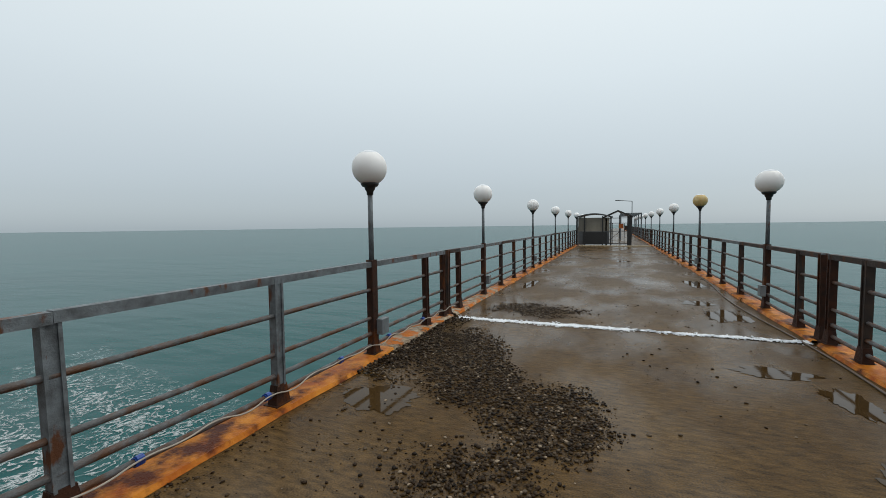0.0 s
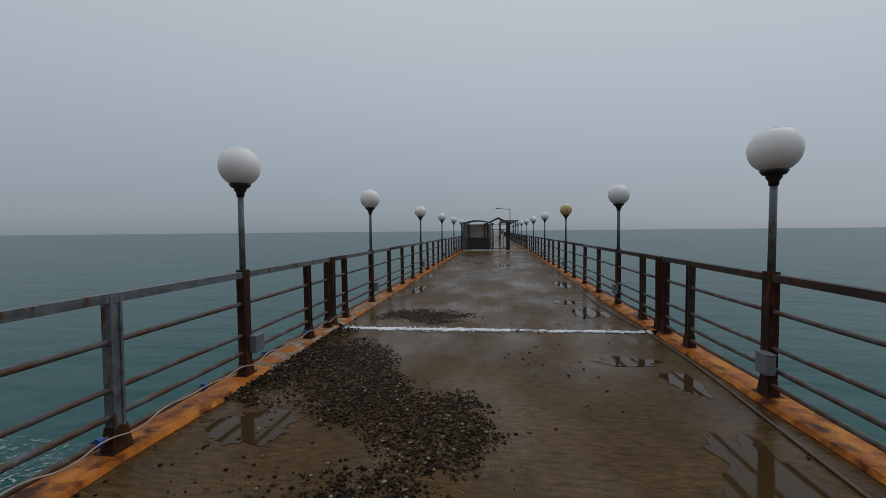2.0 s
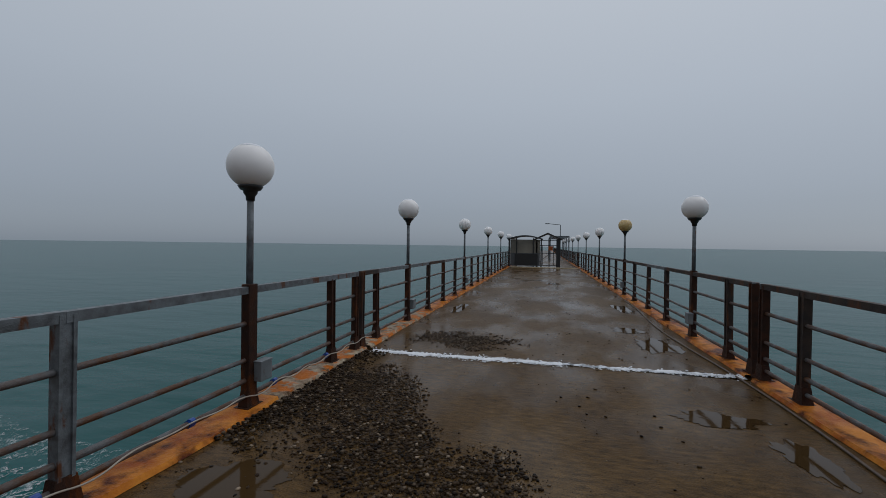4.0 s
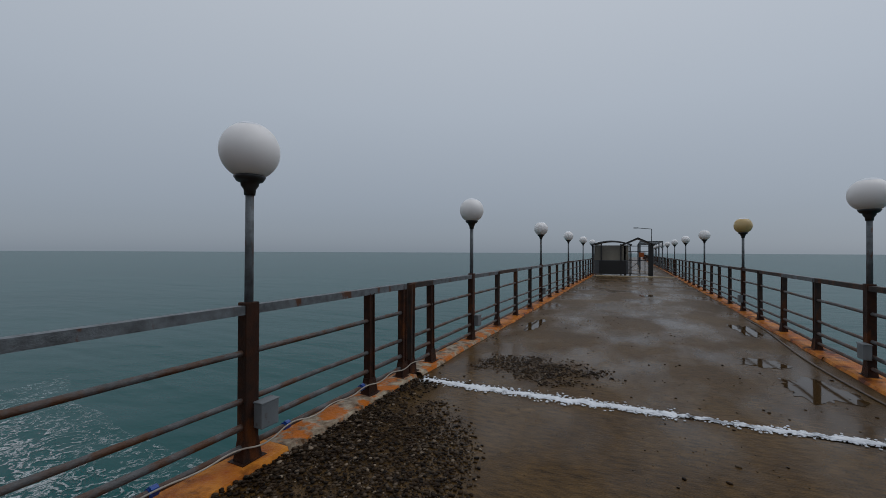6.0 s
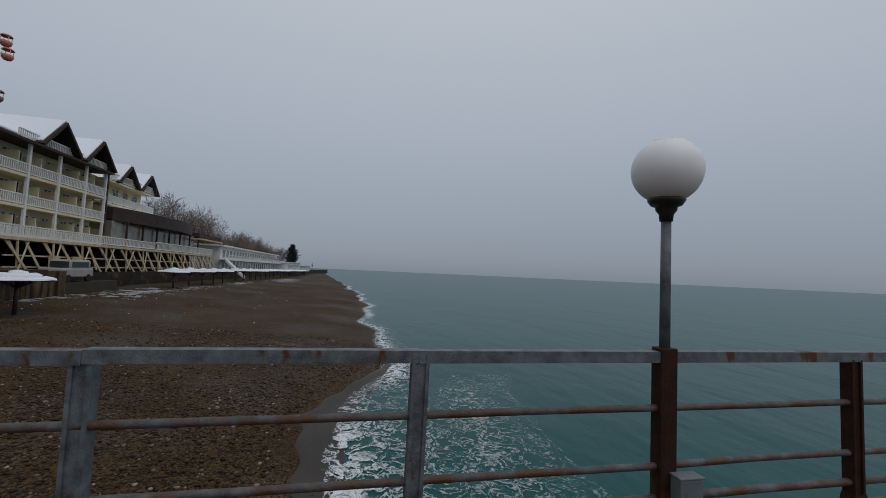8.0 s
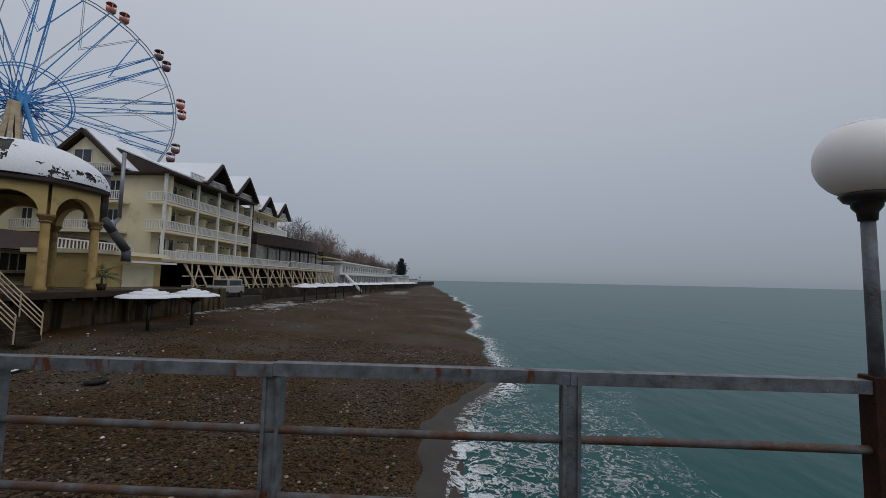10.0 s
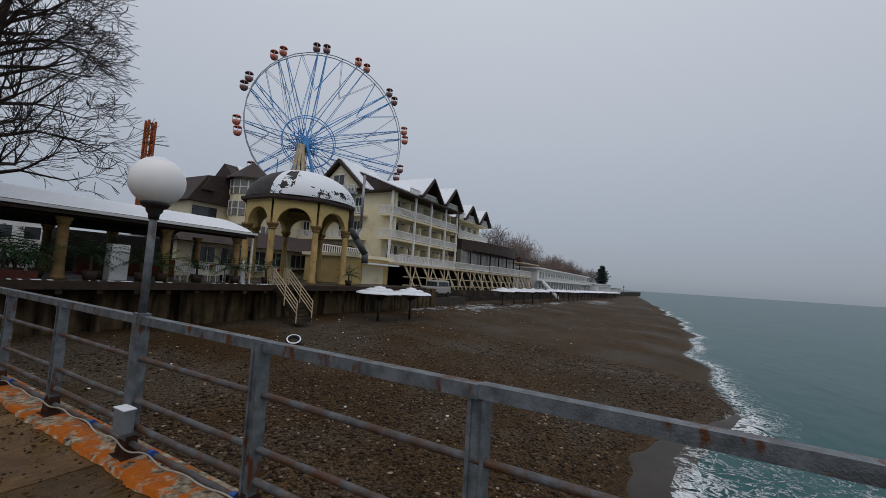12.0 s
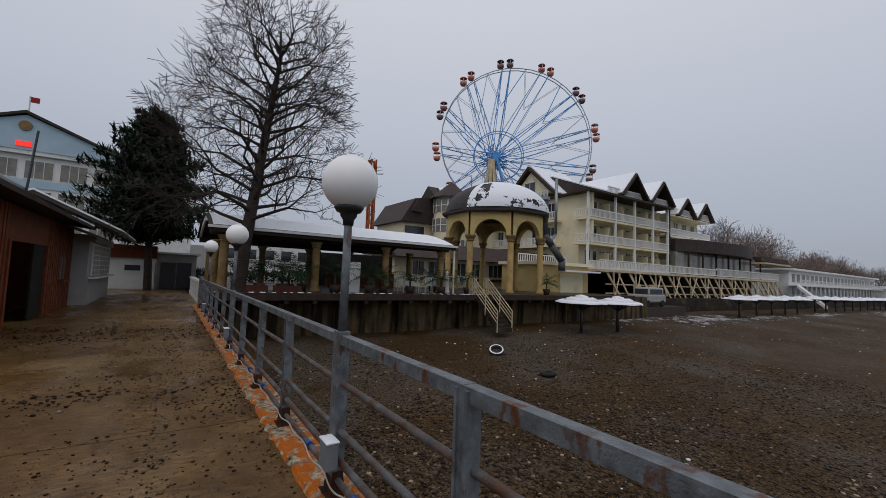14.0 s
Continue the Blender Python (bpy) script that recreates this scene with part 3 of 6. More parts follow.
def kerb(name, x0, x1, y0, y1, seed, rough_edge=0.018):
    """A low steel-faced edge under the railing, worn and uneven."""
    rnd = random.Random(seed)
    bm = bmesh.new()
    n = int((y1 - y0) / (0.35 if rough_edge < 0.03 else 0.05))
    rows = []
    for i in range(n + 1):
        y = y0 + (y1 - y0) * i / n
        w = rnd.uniform(-rough_edge, rough_edge) if rough_edge < 0.03 else 1.1 * rough_edge * (noise.noise((y * 2.3, seed, 0)) + 0.5 * noise.noise((y * 9, seed, 4)))
        s = 1 if x1 > x0 else -1
        pts = [(x0, -0.35), (x0, 0.045), (x1 + w - 0.02 * s, 0.04 + rnd.uniform(-0.006, 0.006)), (x1 + w, 0.004)]
        rows.append([bm.verts.new((px, y, pz)) for px, pz in pts])
    for a, b in zip(rows, rows[1:]):
        for j in range(3):
            bm.faces.new((a[j], a[j + 1], b[j + 1], b[j]))
    return bm


for nm, xa, xb in (("left", -2.66, -2.32), ("right", 2.66, 2.32)):
    for seg, ya, yb, mt in (("shore", -18.2, -0.6, BROKEN_KERB), ("near", -0.6, JOINT - 0.06, ORANGE if nm == "right" else None), ("far", JOINT + 0.06, PIER_END, ORANGE)):
        if nm == "left" and seg == "near":
            structure(part("trim_kerb_left_near", kerb("k", xa, xb, -0.6, 4.1, 5), ORANGE), "bright orange rusted steel pier edge", "kerb")
            structure(part("trim_kerb_left_worn", kerb("k", xa, xb, 4.1, JOINT - 0.06, 6, 0.05), KERB), "worn pale kerb with rust stains", "kerb")
        elif seg == "far":
            structure(part("trim_kerb_%s_joint" % nm, kerb("k", xa, xb, ya, 9.2, 7), KERB if nm == "left" else ORANGE), "worn rust-stained pier kerb", "kerb")
            structure(part("trim_kerb_%s_far" % nm, kerb("k", xa, xb, 9.2, yb, 8), ORANGE), "orange rusted steel pier edge", "kerb")
        else:
            structure(part("trim_kerb_%s_%s" % (nm, seg), kerb("k", xa, xb, ya, yb, 9, 0.045 if seg == "shore" else 0.018), mt), "rust-stained concrete pier kerb", "kerb")

# posts down to the sea bed
for i in range(12):
    for x in (-1.9, 1.9):
        bm = bmesh.new()
        rod(bm, (x, 3 + 6 * i, -6), (x, 3 + 6 * i, -0.42), 0.28, n=12)
        structure(part("pier_pile", bm, DARK_WALL, smooth=True), "dark wet concrete pier pile", "pile")


def post_mesh(w=0.075, d=0.05, top=1.085):
    """An upright of folded steel with a lip on both sides."""
    bm = bmesh.new()
    a, b, c = d / 2, d / 2 + 0.012, w / 2 - 0.012
    e_ = w / 2 + 0.006
    prism(bm, [(-b, -e_), (b, -e_), (b, -c), (a, -c), (a, c), (b, c), (b, e_), (-b, e_), (-b, c), (-a, c), (-a, -c), (-b, -c)], "z", 0.16, top)
    return bm


def foot_mesh():
    """The flared, rusted gusset at a post's foot."""
    bm = bmesh.new()
    lo = [bm.verts.new(c) for c in ((-0.05, -0.08, 0.03), (0.05, -0.08, 0.03), (0.05, 0.08, 0.03), (-0.05, 0.08, 0.03))]
    hi = [bm.verts.new(c) for c in ((-0.036, -0.054, 0.2), (0.036, -0.054, 0.2), (0.036, 0.054, 0.2), (-0.036, 0.054, 0.2))]
    for i in range(4):
        j = (i + 1) % 4
        bm.faces.new((lo[i], lo[j], hi[j], hi[i]))
    bm.faces.new(hi)
    bm.faces.new(lo[::-1])
    box(bm, -0.075, 0.075, -0.10, 0.10, 0.012, 0.045)
    return bm


def mesh_of(name, bm, mat):
    ob = part(name, bm, mat)
    me = ob.data
    bpy.data.objects.remove(ob)
    return me


POST_ME = mesh_of("post", post_mesh(), STEEL)
POST_RUST_ME = mesh_of("post", post_mesh(), RUSTED)
POST_DARK_ME = mesh_of("post", post_mesh(), DARK_STEEL)
FOOT_ME = mesh_of("foot", foot_mesh(), RUSTED)


def piece(name, me, parent, loc):
    ob = new(name, me)
    ob.parent = parent
    ob.location = loc
    return ob


def railing(label, x, y0, y1, posts, group, rusty=(), seed=1, dark=False):
    """A pipe railing along the pier: posts with flared feet, a flat top bar, four pipes."""
    rnd = random.Random(seed)
    posts = sorted(posts)
    r = thing("railing", label, "railing", group)
    for y in posts:
        p = piece("post", POST_RUST_ME if y in rusty else POST_DARK_ME if dark else POST_ME, r, (x, y, 0))
        p.rotation_euler = (rnd.uniform(-0.008, 0.008), rnd.uniform(-0.012, 0.012), 0)
        piece("foot", FOOT_ME, p, (0, 0, 0))
    edges = [y0] + [y for y in posts if y0 < y < y1] + [y1]
    k = 1 if x < 0 else -1
    for a, b in zip(edges, edges[1:]):
        za = 1.10 + rnd.uniform(-0.003, 0.003)
        bm = bmesh.new()
        prism(bm, [(x - 0.031 * k, za), (x + 0.034 * k, za), (x + 0.034 * k, za - 0.062), (x + 0.026 * k, za - 0.062), (x + 0.026 * k, za - 0.026), (x - 0.031 * k, za - 0.026)], "y", a + 0.001, b - 0.001)
        part("top_rail", bm, DARK_STEEL if dark and rnd.random() < 0.6 else STEEL, r)
    for z, rad in ((0.775, 0.021), (0.455, 0.021), (0.275, 0.024), (0.135, 0.022)):
        bm = bmesh.new()
        ys = [y0 + (y1 - y0) * i / max(2, int((y1 - y0) / 0.72)) for i in range(max(2, int((y1 - y0) / 0.72)) + 1)]
        zs = [z + rnd.uniform(-0.006, 0.006) for _ in ys]
        rings = [[bm.verts.new((x + rad * math.cos(q * math.pi / 4), y, z_ + rad * math.sin(q * math.pi / 4))) for q in range(8)] for y, z_ in zip(ys, zs)]
        for u, v in zip(rings, rings[1:]):
            for q in range(8):
                bm.faces.new((u[q], u[(q + 1) % 8], v[(q + 1) % 8], v[q]))
        bm.faces.new(rings[0])
        bm.faces.new(rings[-1][::-1])
        part("pipe_rail", bm, PIPE, r, smooth=True)
    return r


LAMP_Y = 3.86
LAMPS_IN = [LAMP_Y - 5.8 * i for i in range(4)]
LAMPS_LEFT = [8.18 + 5.68 * i for i in range(6)]
LAMPS_RIGHT = [8.30 + 5.98 * i for i in range(9)]
inner_posts = [LAMP_Y - BAY * i for i in range(15)]
outer_left = [6.13, 6.68] + [8.18 + 1.42 * i for i in range(16)]
outer_right = [6.27, 6.94] + [8.30 + 1.495 * i for i in range(15)]


def not_lamp(ys, lamps):
    return [y for y in ys if min(abs(y - l_) for l_ in lamps) > 0.05]


railing("grey rusting steel pipe railing on the pier edge", XL, -16.6, 5.99, not_lamp(inner_posts, LAMPS_IN) + [5.30, 5.95], "pier railings", rusty=(5.30, 5.95), seed=1)
railing("dark rust-browned steel pipe railing past the deck joint", XL, 6.1, 30.0, not_lamp(outer_left, LAMPS_LEFT), "pier railings", rusty=(6.68,), seed=2, dark=True)
railing("grey rusting steel pipe railing on the pier edge", XR, -4.9, 6.1, not_lamp([y for y in inner_posts if y > -5], LAMPS_IN) + [5.33, 6.06], "pier railings", rusty=(6.06,), seed=3, dark=True)
railing("dark rust-browned steel pipe railing past the deck joint", XR, 6.24, 30.0, not_lamp(outer_right, LAMPS_RIGHT), "pier railings", rusty=(6.27,), seed=4, dark=True)
far_posts = [31.4 + 1.44 * i for i in range(60)]
railing("long dark steel railing far out on the pier", XL, 30.2, 117.0, far_posts, "pier railings", seed=5, dark=True)
railing("long dark steel railing far out on the pier", XR, 30.2, 117.0, far_posts, "pier railings", seed=6, dark=True)


def lamp(yellow=False, grey=False):
    l_ = thing("pier_lamp", "yellowed globe lamp on a slim steel pole" if yellow else "white globe lamp on a slim grey pole by the railing", "lamp", "pier lamps")
    bm = bmesh.new()
    box(bm, -0.042, 0.042, -0.055, 0.055, 0.16, 1.12)
    part("lower_post", bm, STEEL if grey else RUSTED, l_, "grey square lower post" if grey else "rusted square lower post", bevel=0.006)
    piece("foot", FOOT_ME, l_, (0, 0, 0))
    bm = bmesh.new()
    rod(bm, (0, 0, 1.1), (0, 0, 1.9), 0.03, 0.028, n=14)
    part("pole", bm, STEEL, l_, smooth=True)
    bm = bmesh.new()
    lathe(bm, [(0, 1.86), (0.036, 1.86), (0.04, 1.9), (0.058, 1.925), (0.06, 1.945), (0.085, 1.955), (0.105, 1.985), (0.098, 2.0), (0, 2.0)], 24)
    part("collar", bm, BLACK, l_, "black collar under the globe", smooth=True)
    bm = bmesh.new()
    bmesh.ops.create_uvsphere(bm, u_segments=40, v_segments=24, radius=0.197, matrix=Matrix.Translation((0, 0, 2.165)))
    part("globe", bm, GLOBE_OLD if yellow else GLOBE, l_, "yellowed plastic globe" if yellow else "white plastic globe", smooth=True)
    bm = bmesh.new()
    prof = [(0, 0.2)] + [(0.2 * math.sin(a), 0.2 * math.cos(a)) for a in (0.15, 0.3, 0.45, 0.55)] + [(0.195 * math.sin(0.6), 0.195 * math.cos(0.6))]
    lathe(bm, prof, 24, (0, 0, 2.165))
    for v in bm.verts:
        v.co.z += 0.003 * noise.noise(v.co * 30)
    part("snow_cap", bm, SNOW, l_, "thin wet snow on the globe's crown", smooth=True)
    bm = bmesh.new()
    box(bm, 0.04, 0.12, 0.01, 0.16, 0.25, 0.42)
    b_ = part("junction_box", bm, BOX_STEEL, l_, "grey steel junction box", bevel=0.008)
    bm = bmesh.new()
    box(bm, 0.035, 0.125, 0.005, 0.165, 0.42, 0.432)
    part("lid", bm, SNOW if grey else BOX_STEEL, b_, "box lid under wet snow" if grey else "", bevel=0.005)
    return l_


first_lamp = lamp()
first_lamp.location = (XL, LAMP_Y, 0)
old_lamp = lamp(True)
old_lamp.location = (XR, LAMPS_RIGHT[1], 0)
old_lamp.rotation_euler = (0, 0, math.pi)
grey_lamp = lamp(grey=True)
grey_lamp.location = (XL, LAMPS_IN[1], 0)
for y in LAMPS_IN[2:]:
    again(grey_lamp, (XL, y, 0))
for y in LAMPS_LEFT:
    again(first_lamp, (XL, y, 0))
for y in [LAMP_Y] + LAMPS_RIGHT:
    if y != LAMPS_RIGHT[1]:
        again(first_lamp, (XR, y, 0), 180)


def snow_line():
    """Slush lying along the deck joint, thick and thin by turns."""
    bm = bmesh.new()
    n = 420
    rows = []
    for i in range(n + 1):
        x = -2.25 + 4.55 * i / n
        w = 0.05 + 0.05 * noise.noise((x * 2.2, 0, 0)) + 0.035 * noise.noise((x * 9, 3, 0)) + (0.025 if x < 0.0 else 0.0)
        if 0.30 < x < 0.72:
            w *= 0.3 + 0.5 * noise.noise((x * 25, 8, 0))
        if x > 0.7:
            w *= 0.75 + 0.7 * noise.noise((x * 5, 11, 0))
        w = max(w * 0.62, 0.004)
        c = JOINT + SKEW * x + 0.05 * noise.noise((x * 1.6, 4, 0)) + 0.03 * noise.noise((x * 7, 6, 0)) - 0.02
        h = 0.02 + 0.014 * noise.noise((x * 8, 2, 0))
        rows.append([bm.verts.new((x, c + w * k + 0.03 * noise.noise((x * 16, k * 2, 1)), 0.004 + max(0.004, h) * (1 - k * k))) for k in (-1, -0.55, 0, 0.55, 1)])
    for a, b in zip(rows, rows[1:]):
        for j in range(4):
            bm.faces.new((a[j], a[j + 1], b[j + 1], b[j]))
    return tagged(part("slush_strip", bm, SNOW, smooth=True), "strip of white slush along the deck joint", "snow", kind="stuff")


snow_line()


def slush_clumps():
    rnd = random.Random(17)
    spots = []
    for _ in range(2600):
        x = rnd.uniform(-2.28, 2.32)
        if 0.30 < x < 0.72 and rnd.random() < 0.8:
            continue
        wide = 0.03 + 0.035 * max(0, noise.noise((x * 1.9, 5, 0)) + 0.35) + (0.02 if x < 0 else 0)
        y = JOINT - 0.02 + SKEW * x + 0.05 * noise.noise((x * 1.6, 4, 0)) + 0.03 * noise.noise((x * 7, 6, 0)) + rnd.gauss(0, wide)
        r = 0.004 + 0.013 * rnd.random() ** 2
        spots.append((x, y, 0.004 + r * 0.3, r))
    scatter("slush_clumps", spots, "ragged lumps of slush along the joint", "snow", SNOW)


slush_clumps()


def puddle(x, y, rx, ry, seed):
    bm = bmesh.new()
    n = 120
    mid = bm.verts.new((x, y, 0.0045))
    ring = []
    for i in range(n):
        a = 2 * math.pi * i / n
        k = 1 + 0.55 * noise.noise((math.cos(a) * 1.4, math.sin(a) * 1.4, seed)) + 0.3 * noise.noise((math.cos(a) * 4, math.sin(a) * 4, seed)) + 0.12 * noise.noise((math.cos(a) * 13, math.sin(a) * 13, seed))
        ring.append(bm.verts.new((x + rx * k * math.cos(a), y + ry * k * math.sin(a), 0.004)))
    for i in range(n):
        bm.faces.new((mid, ring[i], ring[(i + 1) % n]))
    tagged(part("puddle", bm, WATER), "shallow puddle of rain on the deck", "puddle", kind="stuff")


for i, (x, y, rx, ry) in enumerate(((-1.75, 2.85, 0.36, 0.24), (1.72, 2.5, 0.28, 0.62), (1.55, 4.75, 0.34, 0.16), (1.9, 4.2, 0.16, 0.30), (1.72, 7.5, 0.26, 0.5), (1.5, 8.6, 0.3, 0.22), (-1.85, 10.2, 0.16, 0.6), (1.9, 11.4, 0.18, 0.7), (0.4, 17.5, 0.3, 0.35))):
    puddle(x, y, rx, ry, i)


def on_heap(x, y):
    """How thickly gravel lies on the deck: two tongues by the railing and a thin spill past the joint."""
    w = 0.55 * noise.noise((x * 1.3, y * 1.3, 7)) + 0.3 * noise.noise((x * 3.6, y * 3.6, 1))
    a = 1.0 - ((x + 1.75) / 0.75) ** 2 - ((y - 4.3) / 1.15) ** 2
    b = 1.0 - ((x + 0.45) / 0.65) ** 2 - ((y - 3.05) / 0.75) ** 2
    c = 1.0 - ((x + 1.1) / 0.6) ** 2 - ((y - 3.5) / 0.7) ** 2
    d = 0.7 - ((x + 1.1) / 1.1) ** 2 - ((y - 7.0) / 0.75) ** 2
    e_ = 0.7 - ((x + 0.7) / 0.6) ** 2 - ((y - 2.2) / 0.6) ** 2
    return max(a, b, c, d * 0.7, e_ * 0.6) + w - 0.08


def build_gravel():
    rnd = random.Random(11)
    spots = []
    while len(spots) < 24000:
        x, y = rnd.uniform(-2.3, 1.2), rnd.uniform(0.8, 8.2)
        h = on_heap(x, y)
        if h <= -0.12 or rnd.random() > min(1, (h + 0.12) * 1.5) ** 1.4:
            continue
        r = 0.0034 + 0.0135 * rnd.random() ** 4
        spots.append((x, y, r * 0.3 + 0.02 * max(0, min(h, 0.6)) * rnd.random(), r))
    scatter("gravel_heap", spots, "dark wet gravel washed up on the pier deck", "gravel", GRAVEL)
    spots = []
    for _ in range(5200):
        x, y = rnd.uniform(-2.3, 2.2), rnd.uniform(-16, 12)
        if rnd.random() > 0.35 + noise.noise((x, y * 0.6, 9)) * 1.2:
            continue
        r = 0.004 + 0.014 * rnd.random() ** 4
        spots.append((x, y, r * 0.3, r))
    scatter("scattered_grit", spots, "single pebbles strewn over the deck", "gravel", GRAVEL)
    spots = []
    for _ in range(1500):
        y = rnd.uniform(3.3, 6.0)
        x = -2.32 + 0.35 * rnd.random() ** 2
        r = 0.006 + 0.014 * rnd.random() ** 2
        spots.append((x, y, 0.03 * rnd.random(), r))
    for _ in range(7000):
        y = rnd.uniform(-17, 3.0)
        x = -2.30 + 1.9 * rnd.random() ** 2.0
        if rnd.random() > 0.45 + 1.2 * noise.noise((x * 1.5, y * 0.8, 3)):
            continue
        r = 0.004 + 0.013 * rnd.random() ** 3
        spots.append((x, y, r * 0.3, r))
    for _ in range(2200):
        y = rnd.gauss(-10.6, 0.8) if rnd.random() < 0.75 else rnd.gauss(-5.4, 0.3)
        x = rnd.uniform(-2.2, 1.5)
        if rnd.random() > 0.5 + 1.3 * noise.noise((x * 1.2, y * 1.6, 6)):
            continue
        r = 0.008 + 0.018 * rnd.random() ** 2.5
        spots.append((x, y, r * 0.3, r))
    for _ in range(5200):
        y, x = rnd.uniform(-8.5, 1.5), -2.28 + 1.6 * rnd.random() ** 1.4
        if rnd.random() > 0.35 + 1.4 * noise.noise((x * 1.8, y * 1.1, 12)):
            continue
        r = 0.0035 + 0.014 * rnd.random() ** 4
        spots.append((x, y, r * 0.3, r))
    scatter("kerb_gravel", spots, "gravel gathered along the worn kerb", "gravel", GRAVEL)


build_gravel()
build_shingle()


def wire(name, pts, r, mat, label, parent=None, category="cable"):
    cu = bpy.data.curves.new(name, "CURVE")
    cu.dimensions, cu.bevel_depth, cu.bevel_resolution = "3D", r, 2
    sp = cu.splines.new("NURBS")
    sp.points.add(len(pts) - 1)
    for p, c in zip(sp.points, pts):
        p.co = (*c, 1)
    sp.use_endpoint_u, sp.order_u = True, 3
    cu.materials.append(mat)
    ob = new(name, cu)
    ob.parent = parent
    return tagged(ob, label, category if parent is None else "")


def left_cable():
    pts = []
    y = -15.0
    rnd = random.Random(8)
    ties = []
    while y < 6.6:
        pts.append((XL + 0.05, y, 0.16 + 0.03 * rnd.random()))
        pts.append((XL + 0.07, y + 0.24, 0.10 + 0.06 * rnd.random()))
        ties.append(y)
        y += 0.48
    c = wire("power_cable", pts, 0.006, CABLE, "pale cable tied along the lowest rail with blue tape")
    for y in ties[::2]:
        bm = bmesh.new()
        rod(bm, (XL, y - 0.025, 0.135), (XL, y + 0.025, 0.135), 0.03, n=10)
        rod(bm, (XL + 0.012, y - 0.02, 0.15), (XL + 0.012, y + 0.02, 0.15), 0.026, n=10)
        part("blue_tape", bm, BLUE_TAPE, c, "blue tape wound round pipe and cable")


left_cable()
wire("deck_cable", [(2.18 - 0.08 * math.sin(y * 0.9) - (0.1 if y < 1 else 0), y, 0.012) for y in [0.5 + 0.5 * i for i in range(26)]], 0.011, CABLE_DARK, "dark cable lying along the deck by the railing")


# ---- far end of the near pier: ticket booth, gate, canopy ----
def booth():
    b = thing("pier_booth", "dark glazed booth with a low curved roof across the pier", "booth", at=(-1.25, 30.2, 0))
    boxpart("lower_panel", (-1.05, 1.0, 0.0, 0.06, 0.1, 1.0), DUCT, b)
    boxpart("upper_panel", (-1.05, 1.0, 0.05, 0.09, 1.0, 1.95), CURTAIN, b, "dim reflecting glazing")
    boxpart("shutter_box", (-0.75, 0.85, -0.04, 0.0, 0.12, 0.95), BLACK, b)
    for x in (-1.12, -0.62, 0.55, 1.08):
        boxpart("upright", (x - 0.04, x + 0.04, -0.05, 0.03, 0, 2.05), BLACK, b)
    for x in (-1.12, 1.08):
        boxpart("upright", (x - 0.04, x + 0.04, 2.0, 2.08, 0, 2.05), BLACK, b)
    boxpart("side_panel", (-1.14, -1.1, 0.03, 2.0, 0.1, 2.0), CURTAIN, b)
    boxpart("side_panel", (1.06, 1.1, 0.03, 2.0, 0.1, 2.0), CURTAIN, b)
    bm = bmesh.new()
    n = 12
    out = [(-1.25 + 2.45 * i / n, 2.02 + 0.24 * math.sin(math.pi * i / n)) for i in range(n + 1)]
    prism(bm, out + [(x, z - 0.07) for x, z in out[::-1]], "y", -0.15, 2.2)
    part("roof", bm, DUCT, b, "curved dark sheet roof", smooth=False)


def gate():
    g = thing("pier_gate", "dark steel gate frame with a small pitched roof", "gate", at=(0.28, 30.3, 0))
    for x in (-0.75, 0.75):
        for y in (0.0, 1.6):
            boxpart("upright", (x - 0.05, x + 0.05, y - 0.05, y + 0.05, 0, 1.95), BLACK, g)
    boxpart("side_upright", (0.58, 0.86, -0.06, -0.02, 0.0, 2.0), BLACK, g)
    for z in (0.15, 1.0, 1.55, 1.9):
        boxpart("crossbar", (-0.75, 0.75, -0.02, 0.02, z - 0.02, z + 0.02), BLACK, g)
    for x in (-0.35, 0.1, 0.4):
        boxpart("bar", (x - 0.02, x + 0.02, -0.015, 0.015, 0.15, 1.55), BLACK, g)
    bm = bmesh.new()
    beam(bm, (-0.75, 0, 0.2), (0.1, 0, 0.95), 0.03, 0.03)
    part("brace", bm, BLACK, g)
    bm = bmesh.new()
    prism(bm, [(-0.95, 1.93), (0, 2.36), (0.95, 1.93), (0.95, 2.0), (0, 2.45), (-0.95, 2.0)], "y", -0.2, 1.8)
    part("roof", bm, BLACK, g, "small dark pitched roof")
    boxpart("life_ring_board", (0.05, 0.35, -0.07, -0.03, 1.2, 1.5), RED_TOWER, g, "orange board")


booth()
gate()
boxpart("threshold", (-2.2, 2.25, 29.3, 29.55, 0.004, 0.05), BEIGE)
tagged(bpy.data.objects["threshold"], "pale wet threshold across the pier deck", "threshold", kind="structure")


def canopy():
    c = thing("steel_canopy", "bare grey steel canopy frame over the outer pier", "canopy", at=(0, 42, 0))
    for x in (0.6, 2.35):
        for y in (0, 5, 10, 15):
            boxpart("upright", (x - 0.05, x + 0.05, y - 0.05, y + 0.05, 0, 2.5), STEEL, c)
    for x in (0.6, 2.35):
        boxpart("long_beam", (x - 0.04, x + 0.04, 0, 15, 2.42, 2.52), STEEL, c)
    for y in (0, 5, 10, 15):
        boxpart("cross_beam", (0.6, 2.35, y - 0.04, y + 0.04, 2.42, 2.52), STEEL, c)


canopy()


